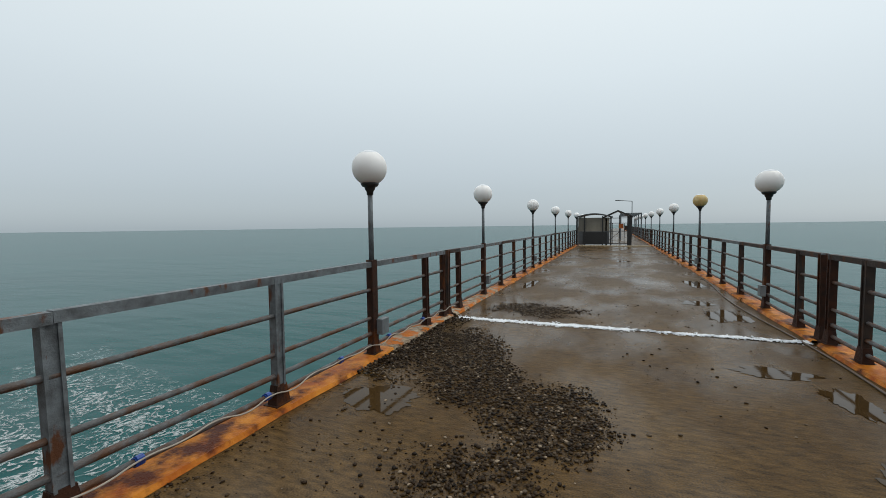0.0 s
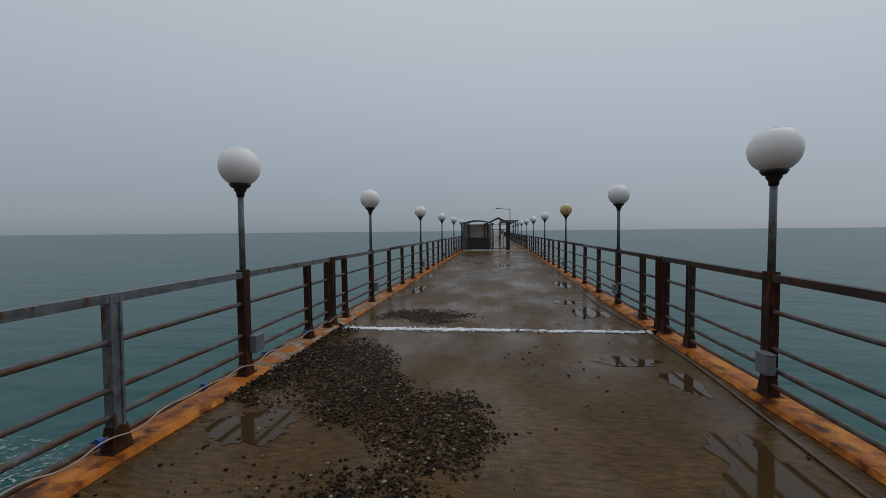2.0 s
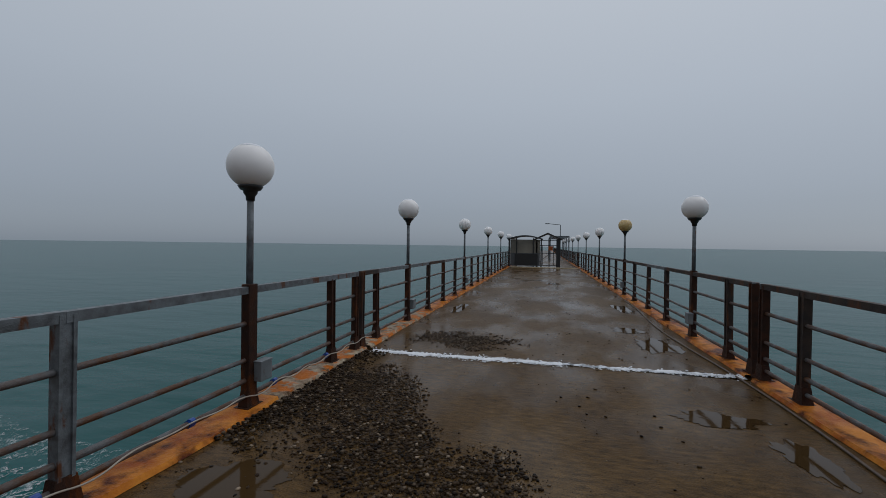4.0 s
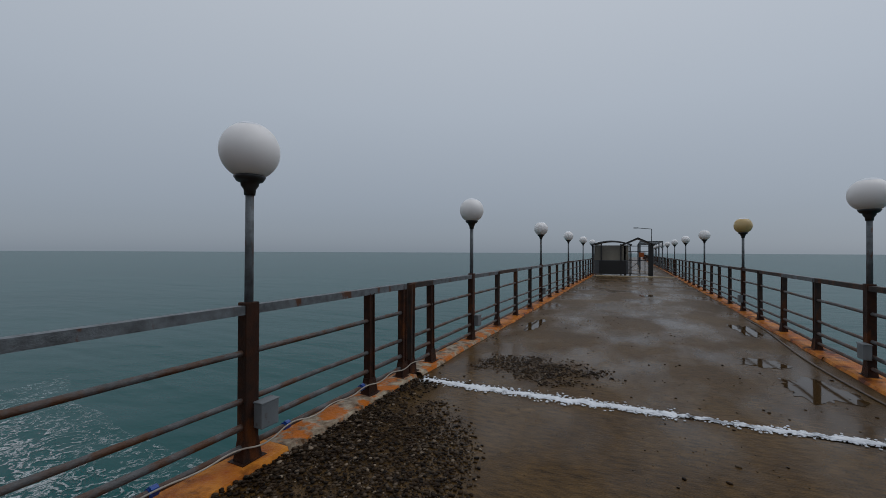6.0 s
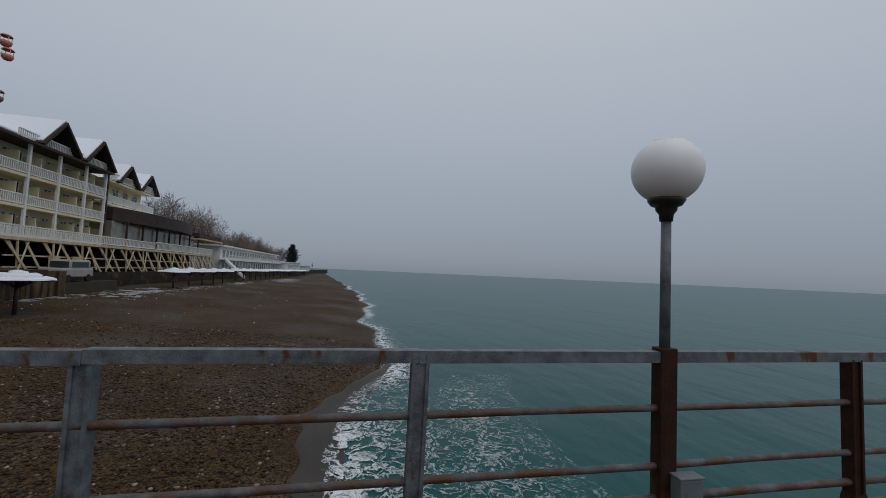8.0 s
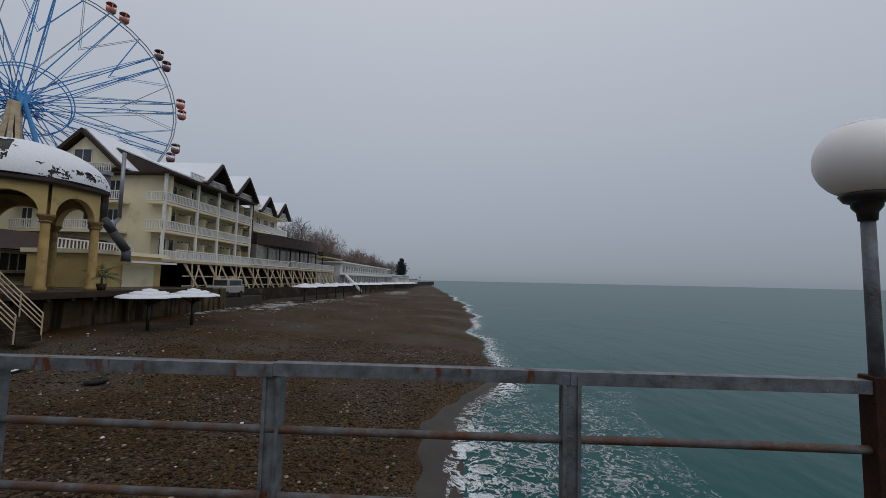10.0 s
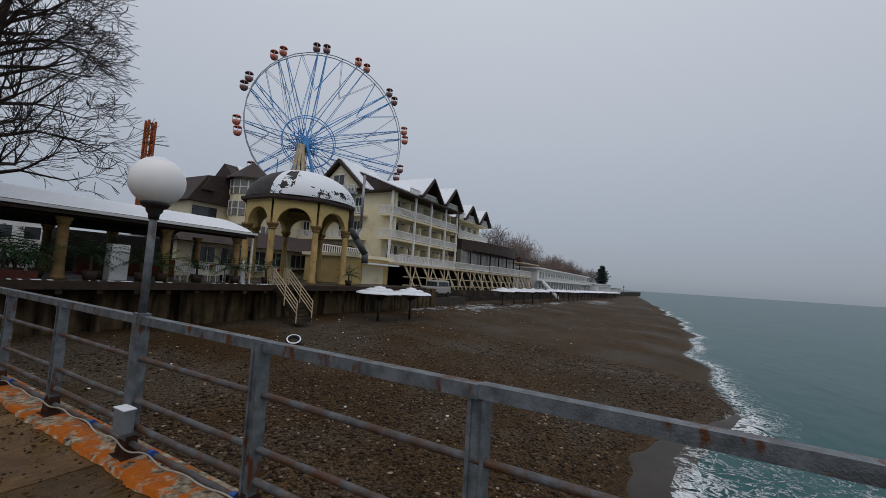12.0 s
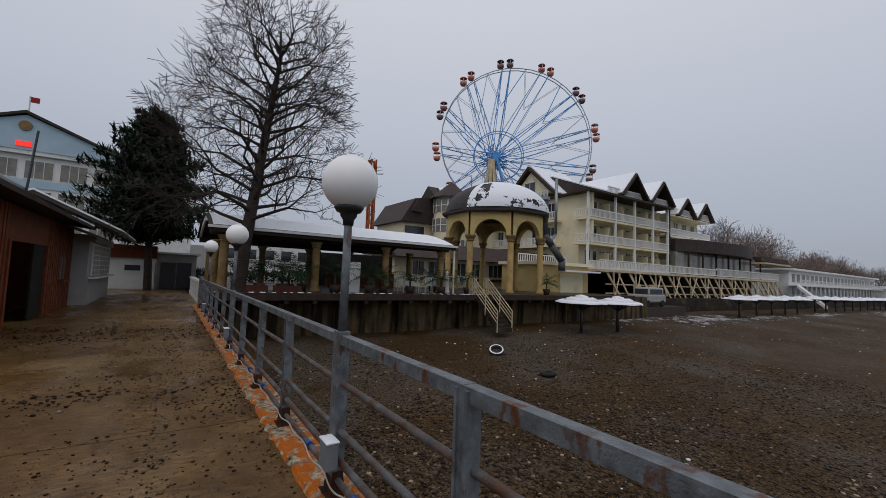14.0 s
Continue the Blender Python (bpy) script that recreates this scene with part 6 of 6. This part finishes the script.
# ---- beach umbrellas, tyre, snow ----
def umbrella():
    u = thing("beach_umbrella", "fixed dark-posted sunshade capped with snow", "sunshade", "beach sunshades")
    bm = bmesh.new()
    rod(bm, (0, 0, -0.3), (0, 0, 1.7), 0.10, 0.09, n=10)
    part("post", bm, BLACK, u, smooth=True)
    for i in range(6):
        a = math.pi / 3 * i
        bm = bmesh.new()
        rod(bm, (0.05 * math.cos(a), 0.05 * math.sin(a), 1.2), (0.9 * math.cos(a), 0.9 * math.sin(a), 1.62), 0.04, n=5)
        part("brace", bm, BLACK, u)
    bm = bmesh.new()
    lathe(bm, [(0, 1.58), (1.62, 1.52), (1.66, 1.56), (0, 1.95)], 10)
    part("canopy", bm, FASCIA, u, "dark underside of the shade")
    bm = bmesh.new()
    lathe(bm, [(1.62, 1.57), (1.58, 1.65), (1.24, 1.73), (1.2, 1.66)], 26)
    lathe(bm, [(1.02, 1.70), (0.98, 1.80), (0.66, 1.88), (0.62, 1.80)], 26)
    lathe(bm, [(0.44, 1.84), (0.40, 1.94), (0, 2.02)], 26)
    for v in bm.verts:
        v.co += Vector((0.10 * noise.noise(v.co * 2.1), 0.10 * noise.noise(v.co * 2.7 + Vector((5, 0, 0))), 0.035 * noise.noise(v.co * 2.5)))
    part("snow_cap", bm, SNOW, u, smooth=True)
    u.scale = (1, 1, 1.22)
    return u


u0 = umbrella()
u0.location = (-23.8, -16.15, beach_z(-23.8, -16.15))
for x, y in [(-27.4, -15.9)] + [(-53.0 - 5.0 * i, -18.0 - 0.12 * i) for i in range(5)] + [(-81 - 5.2 * i, -18.6) for i in range(22)]:
    again(u0, (x, y, beach_z(x, y)), (x * 37) % 60)


def tyre(name, x, y, r, snowy):
    z = beach_z(x, y)
    t_ = thing(name, "old black tyre lying on the shingle" + (" ringed with snow" if snowy else ""), "tyre", "old tyres", at=(x, y, z + (0.1 if snowy else 0)))
    t_.rotation_euler = (radians(-22), radians(22), 0) if snowy else (0.1, 0.05, 0)
    bm = bmesh.new()
    n = 10
    prof = [(r + 0.09 * math.cos(a), 0.09 + 0.09 * math.sin(a)) for a in [2 * math.pi * k / n for k in range(n)]]
    lathe(bm, prof + [prof[0]], 24)
    part("rubber", bm, RUBBER, t_, smooth=True)
    if snowy:
        bm = bmesh.new()
        lathe(bm, [(r + 0.0, 0.182), (r + 0.015, 0.195), (r + 0.045, 0.19), (r + 0.062, 0.165)], 24)
        part("snow_ring", bm, SNOW, t_, smooth=True)


tyre("tyre", -14.4, -13.7, 0.27, True)
tyre("tyre", -14.0, -10.2, 0.24, False)


def snow_patch(cx, cy, rx, ry, seed):
    """Thin, holed snow over the stones."""
    bm = bmesh.new()
    n = 220
    vs = {}
    for i in range(n + 1):
        for j in range(n // 2 + 1):
            x, y = cx + rx * (2 * i / n - 1), cy + ry * (4 * j / n - 1)
            vs[i, j] = (x, y)
    made = {}
    for i in range(n):
        for j in range(n // 2):
            x, y = vs[i, j]
            d = ((x - cx) / rx) ** 2 + ((y - cy) / ry) ** 2
            if d + 1.6 * noise.noise((x * 0.7, y * 0.7, seed)) + 1.6 * noise.noise((x * 2.3, y * 2.3, seed)) + 1.1 * noise.noise((x * 6, y * 6, seed)) > 0.0:
                continue
            f = []
            for a, b in ((i, j), (i + 1, j), (i + 1, j + 1), (i, j + 1)):
                if (a, b) not in made:
                    px, py = vs[a, b]
                    made[a, b] = bm.verts.new((px, py, beach_z(px, py) + 0.035))
                f.append(made[a, b])
            bm.faces.new(f)
    tagged(part("beach_snow", bm, THIN_SNOW, smooth=True), "thin broken snow lying on the shingle", "snow", kind="stuff")


snow_patch(-46, -18.0, 7, 2.4, 1)
snow_patch(-58, -17.0, 8, 1.8, 2)
snow_patch(-36, -19.5, 5, 1.4, 3)
snow_patch(-110, -14.0, 18, 3.0, 4)
snow_patch(-76, -16.6, 10, 1.4, 5)


def flecks():
    """Bits of snow and pale stones strewn over the upper beach."""
    rnd = random.Random(21)
    spots = []
    while len(spots) < 230:
        x, y = rnd.uniform(-60, -5), rnd.uniform(-18.4, -4)
        if rnd.random() > (0.25 + 0.75 * max(0, (-8 - y) / 10)) * (0.5 + noise.noise((x * 0.3, y * 0.3, 4))):
            continue
        r = 0.012 + 0.05 * rnd.random() ** 4
        spots.append((x, y, beach_z(x, y) + 0.01, r))
    scatter("snow_flecks", spots, "flecks of snow caught between the stones", "snow", SNOW)


flecks()


def van():
    v = thing("delivery_van", "small pale van parked behind the sea wall", "van", at=(-40.8, -21.4, -0.62))
    boxpart("body", (-2.0, 2.0, -0.85, 0.85, 0.4, 1.15), SHUTTER, v, bevel=0.12)
    boxpart("cabin", (-1.7, 1.0, -0.78, 0.78, 1.1, 1.85), SHUTTER, v, bevel=0.15)
    boxpart("windscreen", (0.95, 1.04, -0.65, 0.65, 1.2, 1.7), GLASS, v)
    boxpart("side_window", (-1.3, 0.8, 0.76, 0.81, 1.25, 1.68), GLASS, v)
    for sx in (-1.3, 1.3):
        for sy in (-0.8, 0.8):
            bm = bmesh.new()
            rod(bm, (sx, sy - 0.09, 0.32), (sx, sy + 0.09, 0.32), 0.32, n=18)
            part("wheel", bm, RUBBER, v)


van()
structure(boxpart("pavement_van", (-46, -36.5, -22.2, -20.2, -3.2, -0.62), PAVING), "concrete landing behind the beach", "pavement")


# ---- bare plane tree, far trees, pine ----
def grow(bm, p, d, length, r, depth, rnd, up, sides, stop, floor=0.006):
    """One limb in bent lengths, then its forks."""
    steps = 3 if depth > 1 else 2
    for i in range(steps):
        nd = (d + Vector((rnd.uniform(-1, 1), rnd.uniform(-1, 1), rnd.uniform(-0.6, 0.9) * up)) * 0.17).normalized()
        q = p + nd * length / steps
        r2 = max(r * 0.86, floor)
        rod(bm, p, q, r, r2, n=sides if depth > 2 else 3, caps=False)
        if depth > 0 and i > 0 and rnd.random() < 0.75:
            side = nd.cross(Vector((rnd.uniform(-1, 1), rnd.uniform(-1, 1), rnd.uniform(-1, 1)))).normalized()
            grow(bm, q, (nd * 0.75 + side * 0.7).normalized(), length * rnd.uniform(0.5, 0.75), r2 * 0.55, depth - 1, rnd, up, sides, stop, floor)
        p, d, r = q, nd, r2
    if depth <= 0 or r < stop:
        return
    for k in range(2):
        side = d.cross(Vector((rnd.uniform(-1, 1), rnd.uniform(-1, 1), rnd.uniform(-1, 1)))).normalized()
        grow(bm, p, (d * 0.85 + side * 0.5).normalized(), length * rnd.uniform(0.62, 0.85), r * 0.68, depth - 1, rnd, up, sides, stop, floor)


def plane_tree():
    rnd = random.Random(31)
    t_ = thing("plane_tree", "tall bare plane tree with fine dark twigs", "tree", at=(-4.0, -19.05, TERR))
    bm = bmesh.new()
    pts = [Vector((0, 0, -0.2)), Vector((-0.15, 0.1, 2.2)), Vector((-0.45, 0.0, 4.6)), Vector((-0.75, -0.1, 7.4)), Vector((-0.95, 0, 9.3)), Vector((-1.1, 0.1, 10.8)), Vector((-1.05, 0.1, 12.2))]
    rad = [0.31, 0.27, 0.23, 0.18, 0.13, 0.085, 0.04]
    for i in range(6):
        rod(bm, pts[i], pts[i + 1], rad[i], rad[i + 1], n=10, caps=False)
    part("trunk", bm, BARK, t_, smooth=True)
    bm = bmesh.new()
    for i in range(52):
        f = 3.0 + 8.6 * (i / 52) ** 0.95
        k = max(q for q in range(6) if pts[q].z <= f)
        base = pts[k].lerp(pts[k + 1], min(1, max(0, (f - pts[k].z) / (pts[k + 1].z - pts[k].z))))
        a = i * 2.399 + rnd.uniform(-0.3, 0.3)
        tilt = 0.12 + 0.75 * (f / 15)
        d = Vector((math.cos(a), math.sin(a), tilt)).normalized()
        reach = 2.05 * (1.0 - 0.45 * (f / 13.2) ** 1.5)
        grow(bm, base, d, reach, 0.055 + 0.05 * (1 - f / 15), 4, rnd, 0.5, 5, 0.003, 0.0105)
    tagged(part("crown", bm, TWIG, t_, "spreading bare branches and twigs"), kind="stuff")


plane_tree()


def bare_tree(seed, height):
    rnd = random.Random(seed)
    t_ = thing("bare_tree", "bare brown winter tree behind the beach buildings", "tree", "shore trees")
    bm = bmesh.new()
    rod(bm, (0, 0, 0), (0.1, 0, height * 0.35), 0.22, 0.16, n=6)
    part("trunk", bm, HAZED_TWIG, t_)
    bm = bmesh.new()
    for i in range(9):
        a = i * 2.4
        grow(bm, Vector((0.05, 0, height * (0.14 + 0.03 * i))), Vector((0.5 * math.cos(a), 0.5 * math.sin(a), 1.0)).normalized(), height * 0.30, 0.17, 4, rnd, 1.2, 3, 0.004, 0.02)
    tagged(part("crown", bm, HAZED_TWIG, t_), kind="stuff")
    return t_


trees = [bare_tree(1, 12.0), bare_tree(2, 11.0), bare_tree(5, 10.0)]
rnd = random.Random(9)
trees[0].location = (-104.0, -38, 0)
trees[1].location = (-110.5, -36, 0)
trees[2].location = (-117.0, -38, 0)
for t_ in trees:
    t_.scale = (1.15, 1.15, 1.15)
for i in range(34):
    x = -101 - 4.4 * i + rnd.uniform(-1.5, 1.5)
    m = pose(x, -37 - rnd.uniform(0, 9), 0, 0, 0, rnd.uniform(0, 360))
    c = copy_thing(trees[i % 3], m)
    c.scale = [rnd.uniform(0.72, 1.02) * (1.2 if i < 5 else 1.0)] * 3


def needle_clump(bm, c, r, rnd, k):
    for _ in range(k):
        d = Vector((rnd.gauss(0, 1), rnd.gauss(0, 1), rnd.gauss(0.3, 0.8))).normalized()
        s = d.cross(Vector((0.3, 0.2, 1))).normalized() * r * 0.16
        o = c + Vector((rnd.uniform(-1, 1), rnd.uniform(-1, 1), rnd.uniform(-0.5, 0.5))) * r * 0.7
        vs = [bm.verts.new(o - s), bm.verts.new(o + s), bm.verts.new(o + d * r)]
        bm.faces.new(vs)


def pine(name, x, y, h, w, seed, label, needles=None):
    rnd = random.Random(seed)
    t_ = thing(name, label, "tree", at=(x, y, 0))
    bm = bmesh.new()
    rod(bm, (0, 0, -0.1), (0.25, 0, h * 0.55), 0.22, 0.14, n=8)
    rod(bm, (0.25, 0, h * 0.55), (0.1, 0, h * 0.95), 0.14, 0.03, n=8)
    part("trunk", bm, BARK, t_)
    bm = bmesh.new()
    bw = bmesh.new()
    for i in range(110):
        f = 0.26 + 0.74 * (i / 110)
        z = h * f
        reach = w / 2 * (1.0 - 0.82 * max(0, f - 0.55) / 0.45) * rnd.uniform(0.5, 1.15) * (0.75 if f < 0.34 else 1)
        a = i * 2.399
        tip = Vector((0.2 + reach * math.cos(a), reach * math.sin(a), z + reach * 0.18))
        rod(bw, (0.2, 0, z - 0.2), tip, 0.035, 0.012, n=4)
        for q in range(6):
            c = Vector((0.2, 0, z)).lerp(tip, 0.3 + 0.75 * q / 5)
            needle_clump(bm, c + Vector((0, 0, 0.1)), 0.5, rnd, 34)
    part("limbs", bw, BARK, t_)
    part("crown", bm, needles or PINE, t_, "dense dark needles")


pine("pine_tree", -0.45, -29.6, 10.6, 6.6, 3, "dark bushy pine beside the pier entrance")
pine("cypress", -230, -30.0, 13.0, 7.5, 4, "dark evergreen far along the shore", FAR_EVERGREEN)


# ---- left of the pier entrance: wooden kiosk, shuttered stall, huts ----
def kiosk():
    k = thing("wooden_kiosk", "red-brown plank kiosk with a dark open doorway", "kiosk", at=(1.42, -2.4, 0))
    for (a, b) in ((-5.2, -9.1), (-12.4, -15.9)):
        n = int((a - b) / 0.15)
        for i in range(n):
            y = a - (a - b) * i / n
            d = 0.012 * ((i * 7) % 3)
            boxpart("plank", (0.0 - d, 0.06, y - (a - b) / n + 0.012, y, 0.0, 2.72), WOOD, k)
    boxpart("lintel", (0.0, 0.08, -12.4, -9.1, 1.95, 2.72), WOOD, k)
    boxpart("back_wall", (3.5, 3.6, -15.9, -5.2, 0, 2.8), DARK_WOOD_AND_SHADE, k)
    # Near-black sheet behind the doorway stands in for the shade inside.
    boxpart("inner_dark", (0.9, 0.95, -12.6, -8.9, 0.0, 2.7), DARK_WOOD_AND_SHADE, k)
    boxpart("end_wall", (0.06, 3.5, -15.9, -15.8, 0, 2.75), WOOD, k)
    boxpart("end_wall", (0.06, 3.5, -5.3, -5.2, 0, 2.75), WOOD, k)
    for y in (-9.1, -12.4):
        boxpart("door_jamb", (-0.04, 0.1, y - 0.06, y + 0.06, 0, 1.97), WOOD, k)
    boxpart("door_leaf", (0.02, 0.06, -12.35, -11.2, 0.02, 1.95), DARK_WOOD_AND_SHADE, k)
    bm = bmesh.new()
    prism(bm, [(-0.55, 2.72), (-0.55, 2.82), (3.9, 3.45), (3.9, 3.35)], "y", -16.2, -4.8)
    part("roof", bm, FASCIA, k, "dark sloping roof")
    bm = bmesh.new()
    prism(bm, [(-0.9, 2.35), (-0.9, 2.42), (0.05, 2.78), (0.05, 2.7)], "y", -16.4, -13.2)
    part("awning", bm, FASCIA, k, "small dark awning")
    bm = bmesh.new()
    prism(bm, [(-0.4, 2.86), (-0.4, 2.9), (3.8, 3.5), (3.8, 3.46)], "y", -16.0, -5.0)
    part("roof_snow", bm, SNOW, k)
    w = boxpart("hatch", (-0.02, 0.02, -14.9, -14.1, 0.95, 1.7), GLASS, k)
    boxpart("hatch_sill", (-0.16, 0.02, -15.0, -14.0, 0.88, 0.95), WOOD, w)
    d = thing("roof_duct", "shiny bent ventilation duct on the kiosk roof", "duct", at=(2.1, -13.4, 3.0))
    bm = bmesh.new()
    rod(bm, (0, 1.5, 0.35), (0, -1.2, 0.35), 0.22, n=12)
    rod(bm, (0, -1.2, 0.35), (0, -1.6, 0.05), 0.22, n=12)
    part("tube", bm, ZINC, d, smooth=True)
    rp = thing("roof_pole", "thin dark pole on the kiosk roof", "pole", at=(1.9, -14.4, 2.9))
    bm = bmesh.new()
    rod(bm, (0, 0, 0), (-0.1, -0.2, 2.2), 0.03)
    part("rod", bm, BLACK, rp)


def stall():
    s = thing("shuttered_stall", "pale stall with closed shutters under a snowy roof", "stall", at=(0.95, -2.2, 0))
    boxpart("base", (0.0, 3.2, -22.4, -16.3, 0, 0.95), SHUTTER, s)
    boxpart("wall", (0.04, 3.2, -22.4, -16.3, 0.95, 2.55), SHUTTER, s)
    for i in range(3):
        y = -17.0 - 1.75 * i
        f = boxpart("shutter", (-0.02, 0.03, y - 1.5, y, 1.05, 2.25), WHITE, s)
        for q in range(6):
            boxpart("slat", (-0.035, -0.02, y - 1.48, y - 0.02, 1.08 + 0.19 * q, 1.24 + 0.19 * q), SHUTTER, f)
    boxpart("counter", (-0.22, 0.0, -22.3, -16.4, 0.95, 1.0), WHITE, s)
    boxpart("roller_box", (-0.1, 0.1, -22.3, -16.4, 2.3, 2.55), SHUTTER, s)
    bm = bmesh.new()
    prism(bm, [(-0.95, 2.58), (-0.95, 2.68), (1.6, 3.9), (4.0, 2.9), (4.0, 2.8), (1.6, 3.78)], "y", -22.9, -16.0)
    part("roof", bm, FASCIA, s, "dark pitched roof")
    bm = bmesh.new()
    prism(bm, [(-0.9, 2.72), (-0.9, 2.78), (1.6, 4.0), (3.9, 3.02), (3.9, 2.96), (1.6, 3.93)], "y", -22.8, -16.1)
    part("roof_snow", bm, SNOW, s, "snow on the pitched roof")


def huts():
    h = thing("white_hut", "white hut with a brown fascia and a slit window", "hut", at=(-0.4, -2.9, 0))
    boxpart("wall", (-0.3, 2.6, -31, -28.4, 0, 1.95), WHITE, h)
    boxpart("fascia", (-0.35, 2.7, -31.1, -28.2, 1.95, 2.75), WOOD, h, "brown board fascia")
    window(h, 0.45, 1.25, -28.4, 1.15, 1.5, 0)
    g_ = thing("grey_shed", "grey shed with black double doors", "shed", at=(-0.4, -2.6, 0))
    boxpart("wall", (-2.6, -0.35, -31.5, -29.2, 0, 2.3), SHUTTER, g_)
    for x in (-1.9, -1.0):
        boxpart("door", (x - 0.42, x + 0.42, -29.2, -29.12, 0.03, 1.75), BLACK, g_)
    boxpart("roof", (-2.8, -0.3, -31.7, -28.9, 2.3, 2.42), SNOW, g_)
    b = thing("white_parapet", "low white baluster wall by the pier entrance", "parapet", at=(0, 0, 0))
    boxpart("cap", (-2.72, -2.5, -27.5, -19.0, 0.85, 0.95), WHITE, b)
    boxpart("plinth", (-2.7, -2.52, -27.5, -19.0, 0.0, 0.15), WHITE, b)
    for i in range(28):
        y = -19.2 - 0.3 * i
        boxpart("baluster", (-2.68, -2.54, y - 0.1, y + 0.1, 0.15, 0.85), WHITE, b)
    p = thing("end_post", "grey steel post at the railing's end", "post", at=(XL, -16.75, 0))
    boxpart("upright", (-0.07, 0.07, -0.07, 0.07, 0, 1.2), STEEL, p)
    f = thing("back_wall", "pale wall closing the lane", "wall", at=(0, 0, 0))
    boxpart("panel", (2.2, 9.0, -34.2, -33.8, 0, 2.6), SHUTTER, f)
    boxpart("panel", (5.3, 5.5, -33.8, -4.0, 0, 2.6), SHUTTER, f)


kiosk()
stall()
huts()


def blue_building():
    b = thing("blue_gabled_building", "large white building with a pale blue pediment", "building", at=(0, 0, 0))
    y = -70.0
    x0, x1 = 4.4, 24.6
    boxpart("wall", (x0, x1, y - 14, y, 0, 15.2), WHITE, b)
    boxpart("side_wing", (-4, x0, y - 16, y - 4, 0, 13.5), WHITE, b)
    bm = bmesh.new()
    prism(bm, [(x0 - 1.2, 15.2), (x1 + 1.2, 15.2), ((x0 + x1) / 2, 19.6)], "y", y - 14, y + 0.6)
    part("pediment", bm, PALE_BLUE, b, "pale blue pediment")
    bm = bmesh.new()
    prism(bm, [(x0 - 1.6, 15.0), ((x0 + x1) / 2, 19.75), (x1 + 1.6, 15.0), (x1 + 1.6, 15.3), ((x0 + x1) / 2, 20.1), (x0 - 1.6, 15.3)], "y", y - 15, y + 1.0)
    part("roof_edge", bm, TILE, b, "brown roof edge")
    for z in (11.8, 8.0, 4.2):
        boxpart("floor_band", (x0 - 0.05, x1 + 0.05, y, y + 0.12, z - 1.2, z - 0.2), PALE_BLUE, b)
        for i in range(6):
            x = x0 + 0.7 + 3.3 * i
            window(b, x, x + 2.6, y, z, z + 2.2, 2, mat=CURTAIN)
    boxpart("cornice", (x0 - 0.6, x1 + 0.6, y, y + 0.5, 14.7, 15.2), WHITE, b)
    bm = bmesh.new()
    rod(bm, ((x0 + x1) / 2, y + 0.75, 18.2), ((x0 + x1) / 2, y + 0.62, 18.2), 0.62, n=20)
    part("crest", bm, CAPITAL, b, "round brown crest")
    boxpart("led_clock", (13.8, 15.2, y + 0.62, y + 0.72, 15.6, 16.2), RED_SIGN, b, "glowing red digital clock")
    bm = bmesh.new()
    rod(bm, ((x0 + x1) / 2, y, 19.7), ((x0 + x1) / 2, y, 22.2), 0.08)
    fp = part("flagpole", bm, WHITE, b)
    boxpart("flag", ((x0 + x1) / 2 - 0.9, (x0 + x1) / 2 - 0.05, y - 0.02, y + 0.02, 21.4, 22.1), RED_CLOTH, fp, "small red flag")
    bm = bmesh.new()
    prism(bm, [(y - 17, 13.5), (y - 10, 15.6), (y - 3.4, 13.5)], "x", -4.6, x0)
    part("wing_roof", bm, TILE, b)
    r = thing("white_hall", "white hall with a row of dark windows", "hall", at=(0, 0, 0))
    boxpart("wall", (-14.5, -5.5, -48, -44, TERR, 4.2), WHITE, r)
    for i in range(5):
        window(r, -13.8 + 1.7 * i, -12.8 + 1.7 * i, -44, 2.5, 3.5, 0)
    d = thing("terrace_stall", "dark stall with a grey awning behind the terrace", "stall", at=(0, 0, 0))
    boxpart("wall", (-22, -15.2, -38, -34.5, TERR, 2.8), DARK_WOOD_AND_SHADE, d)
    bm = bmesh.new()
    prism(bm, [(-34.5, 3.3), (-32.6, 2.7), (-32.6, 2.62), (-34.5, 3.2)], "x", -22.4, -15.0)
    part("awning", bm, ZINC, d, "grey awning")
    k = thing("terrace_bar", "bar counter with near-black panels under the terrace roof", "bar", at=(0, 0, 0))
    # Near-black panels added to fill the dark stretch behind the columns.
    boxpart("back_wall", (-17.0, -10.2, -30.2, -30.0, TERR, 3.0), DARK_WOOD_AND_SHADE, k)
    boxpart("counter", (-15.5, -10.5, -27.2, -26.6, TERR, TERR + 1.1), WOOD, k, bevel=0.02)
    boxpart("side_wall", (-10.3, -10.2, -30.0, -27.9, TERR, 3.0), DARK_WOOD_AND_SHADE, k)
    g_ = thing("hedge", "dark evergreen hedge behind the terrace", "hedge", at=(-8.5, -33.0, TERR))
    rnd_ = random.Random(2)
    bm = bmesh.new()
    for i in range(130):
        needle_clump(bm, Vector((rnd_.uniform(-6.5, 6), rnd_.uniform(-0.7, 0.7), rnd_.uniform(0.2, 0.8))), 0.4, rnd_, 22)
    part("leaves", bm, PINE, g_)


blue_building()
structure(boxpart("backdrop_inland", (-130, 60, -120, -118, -0.03, 7.0), SHUTTER), "dim pale buildings far inland", "buildings")
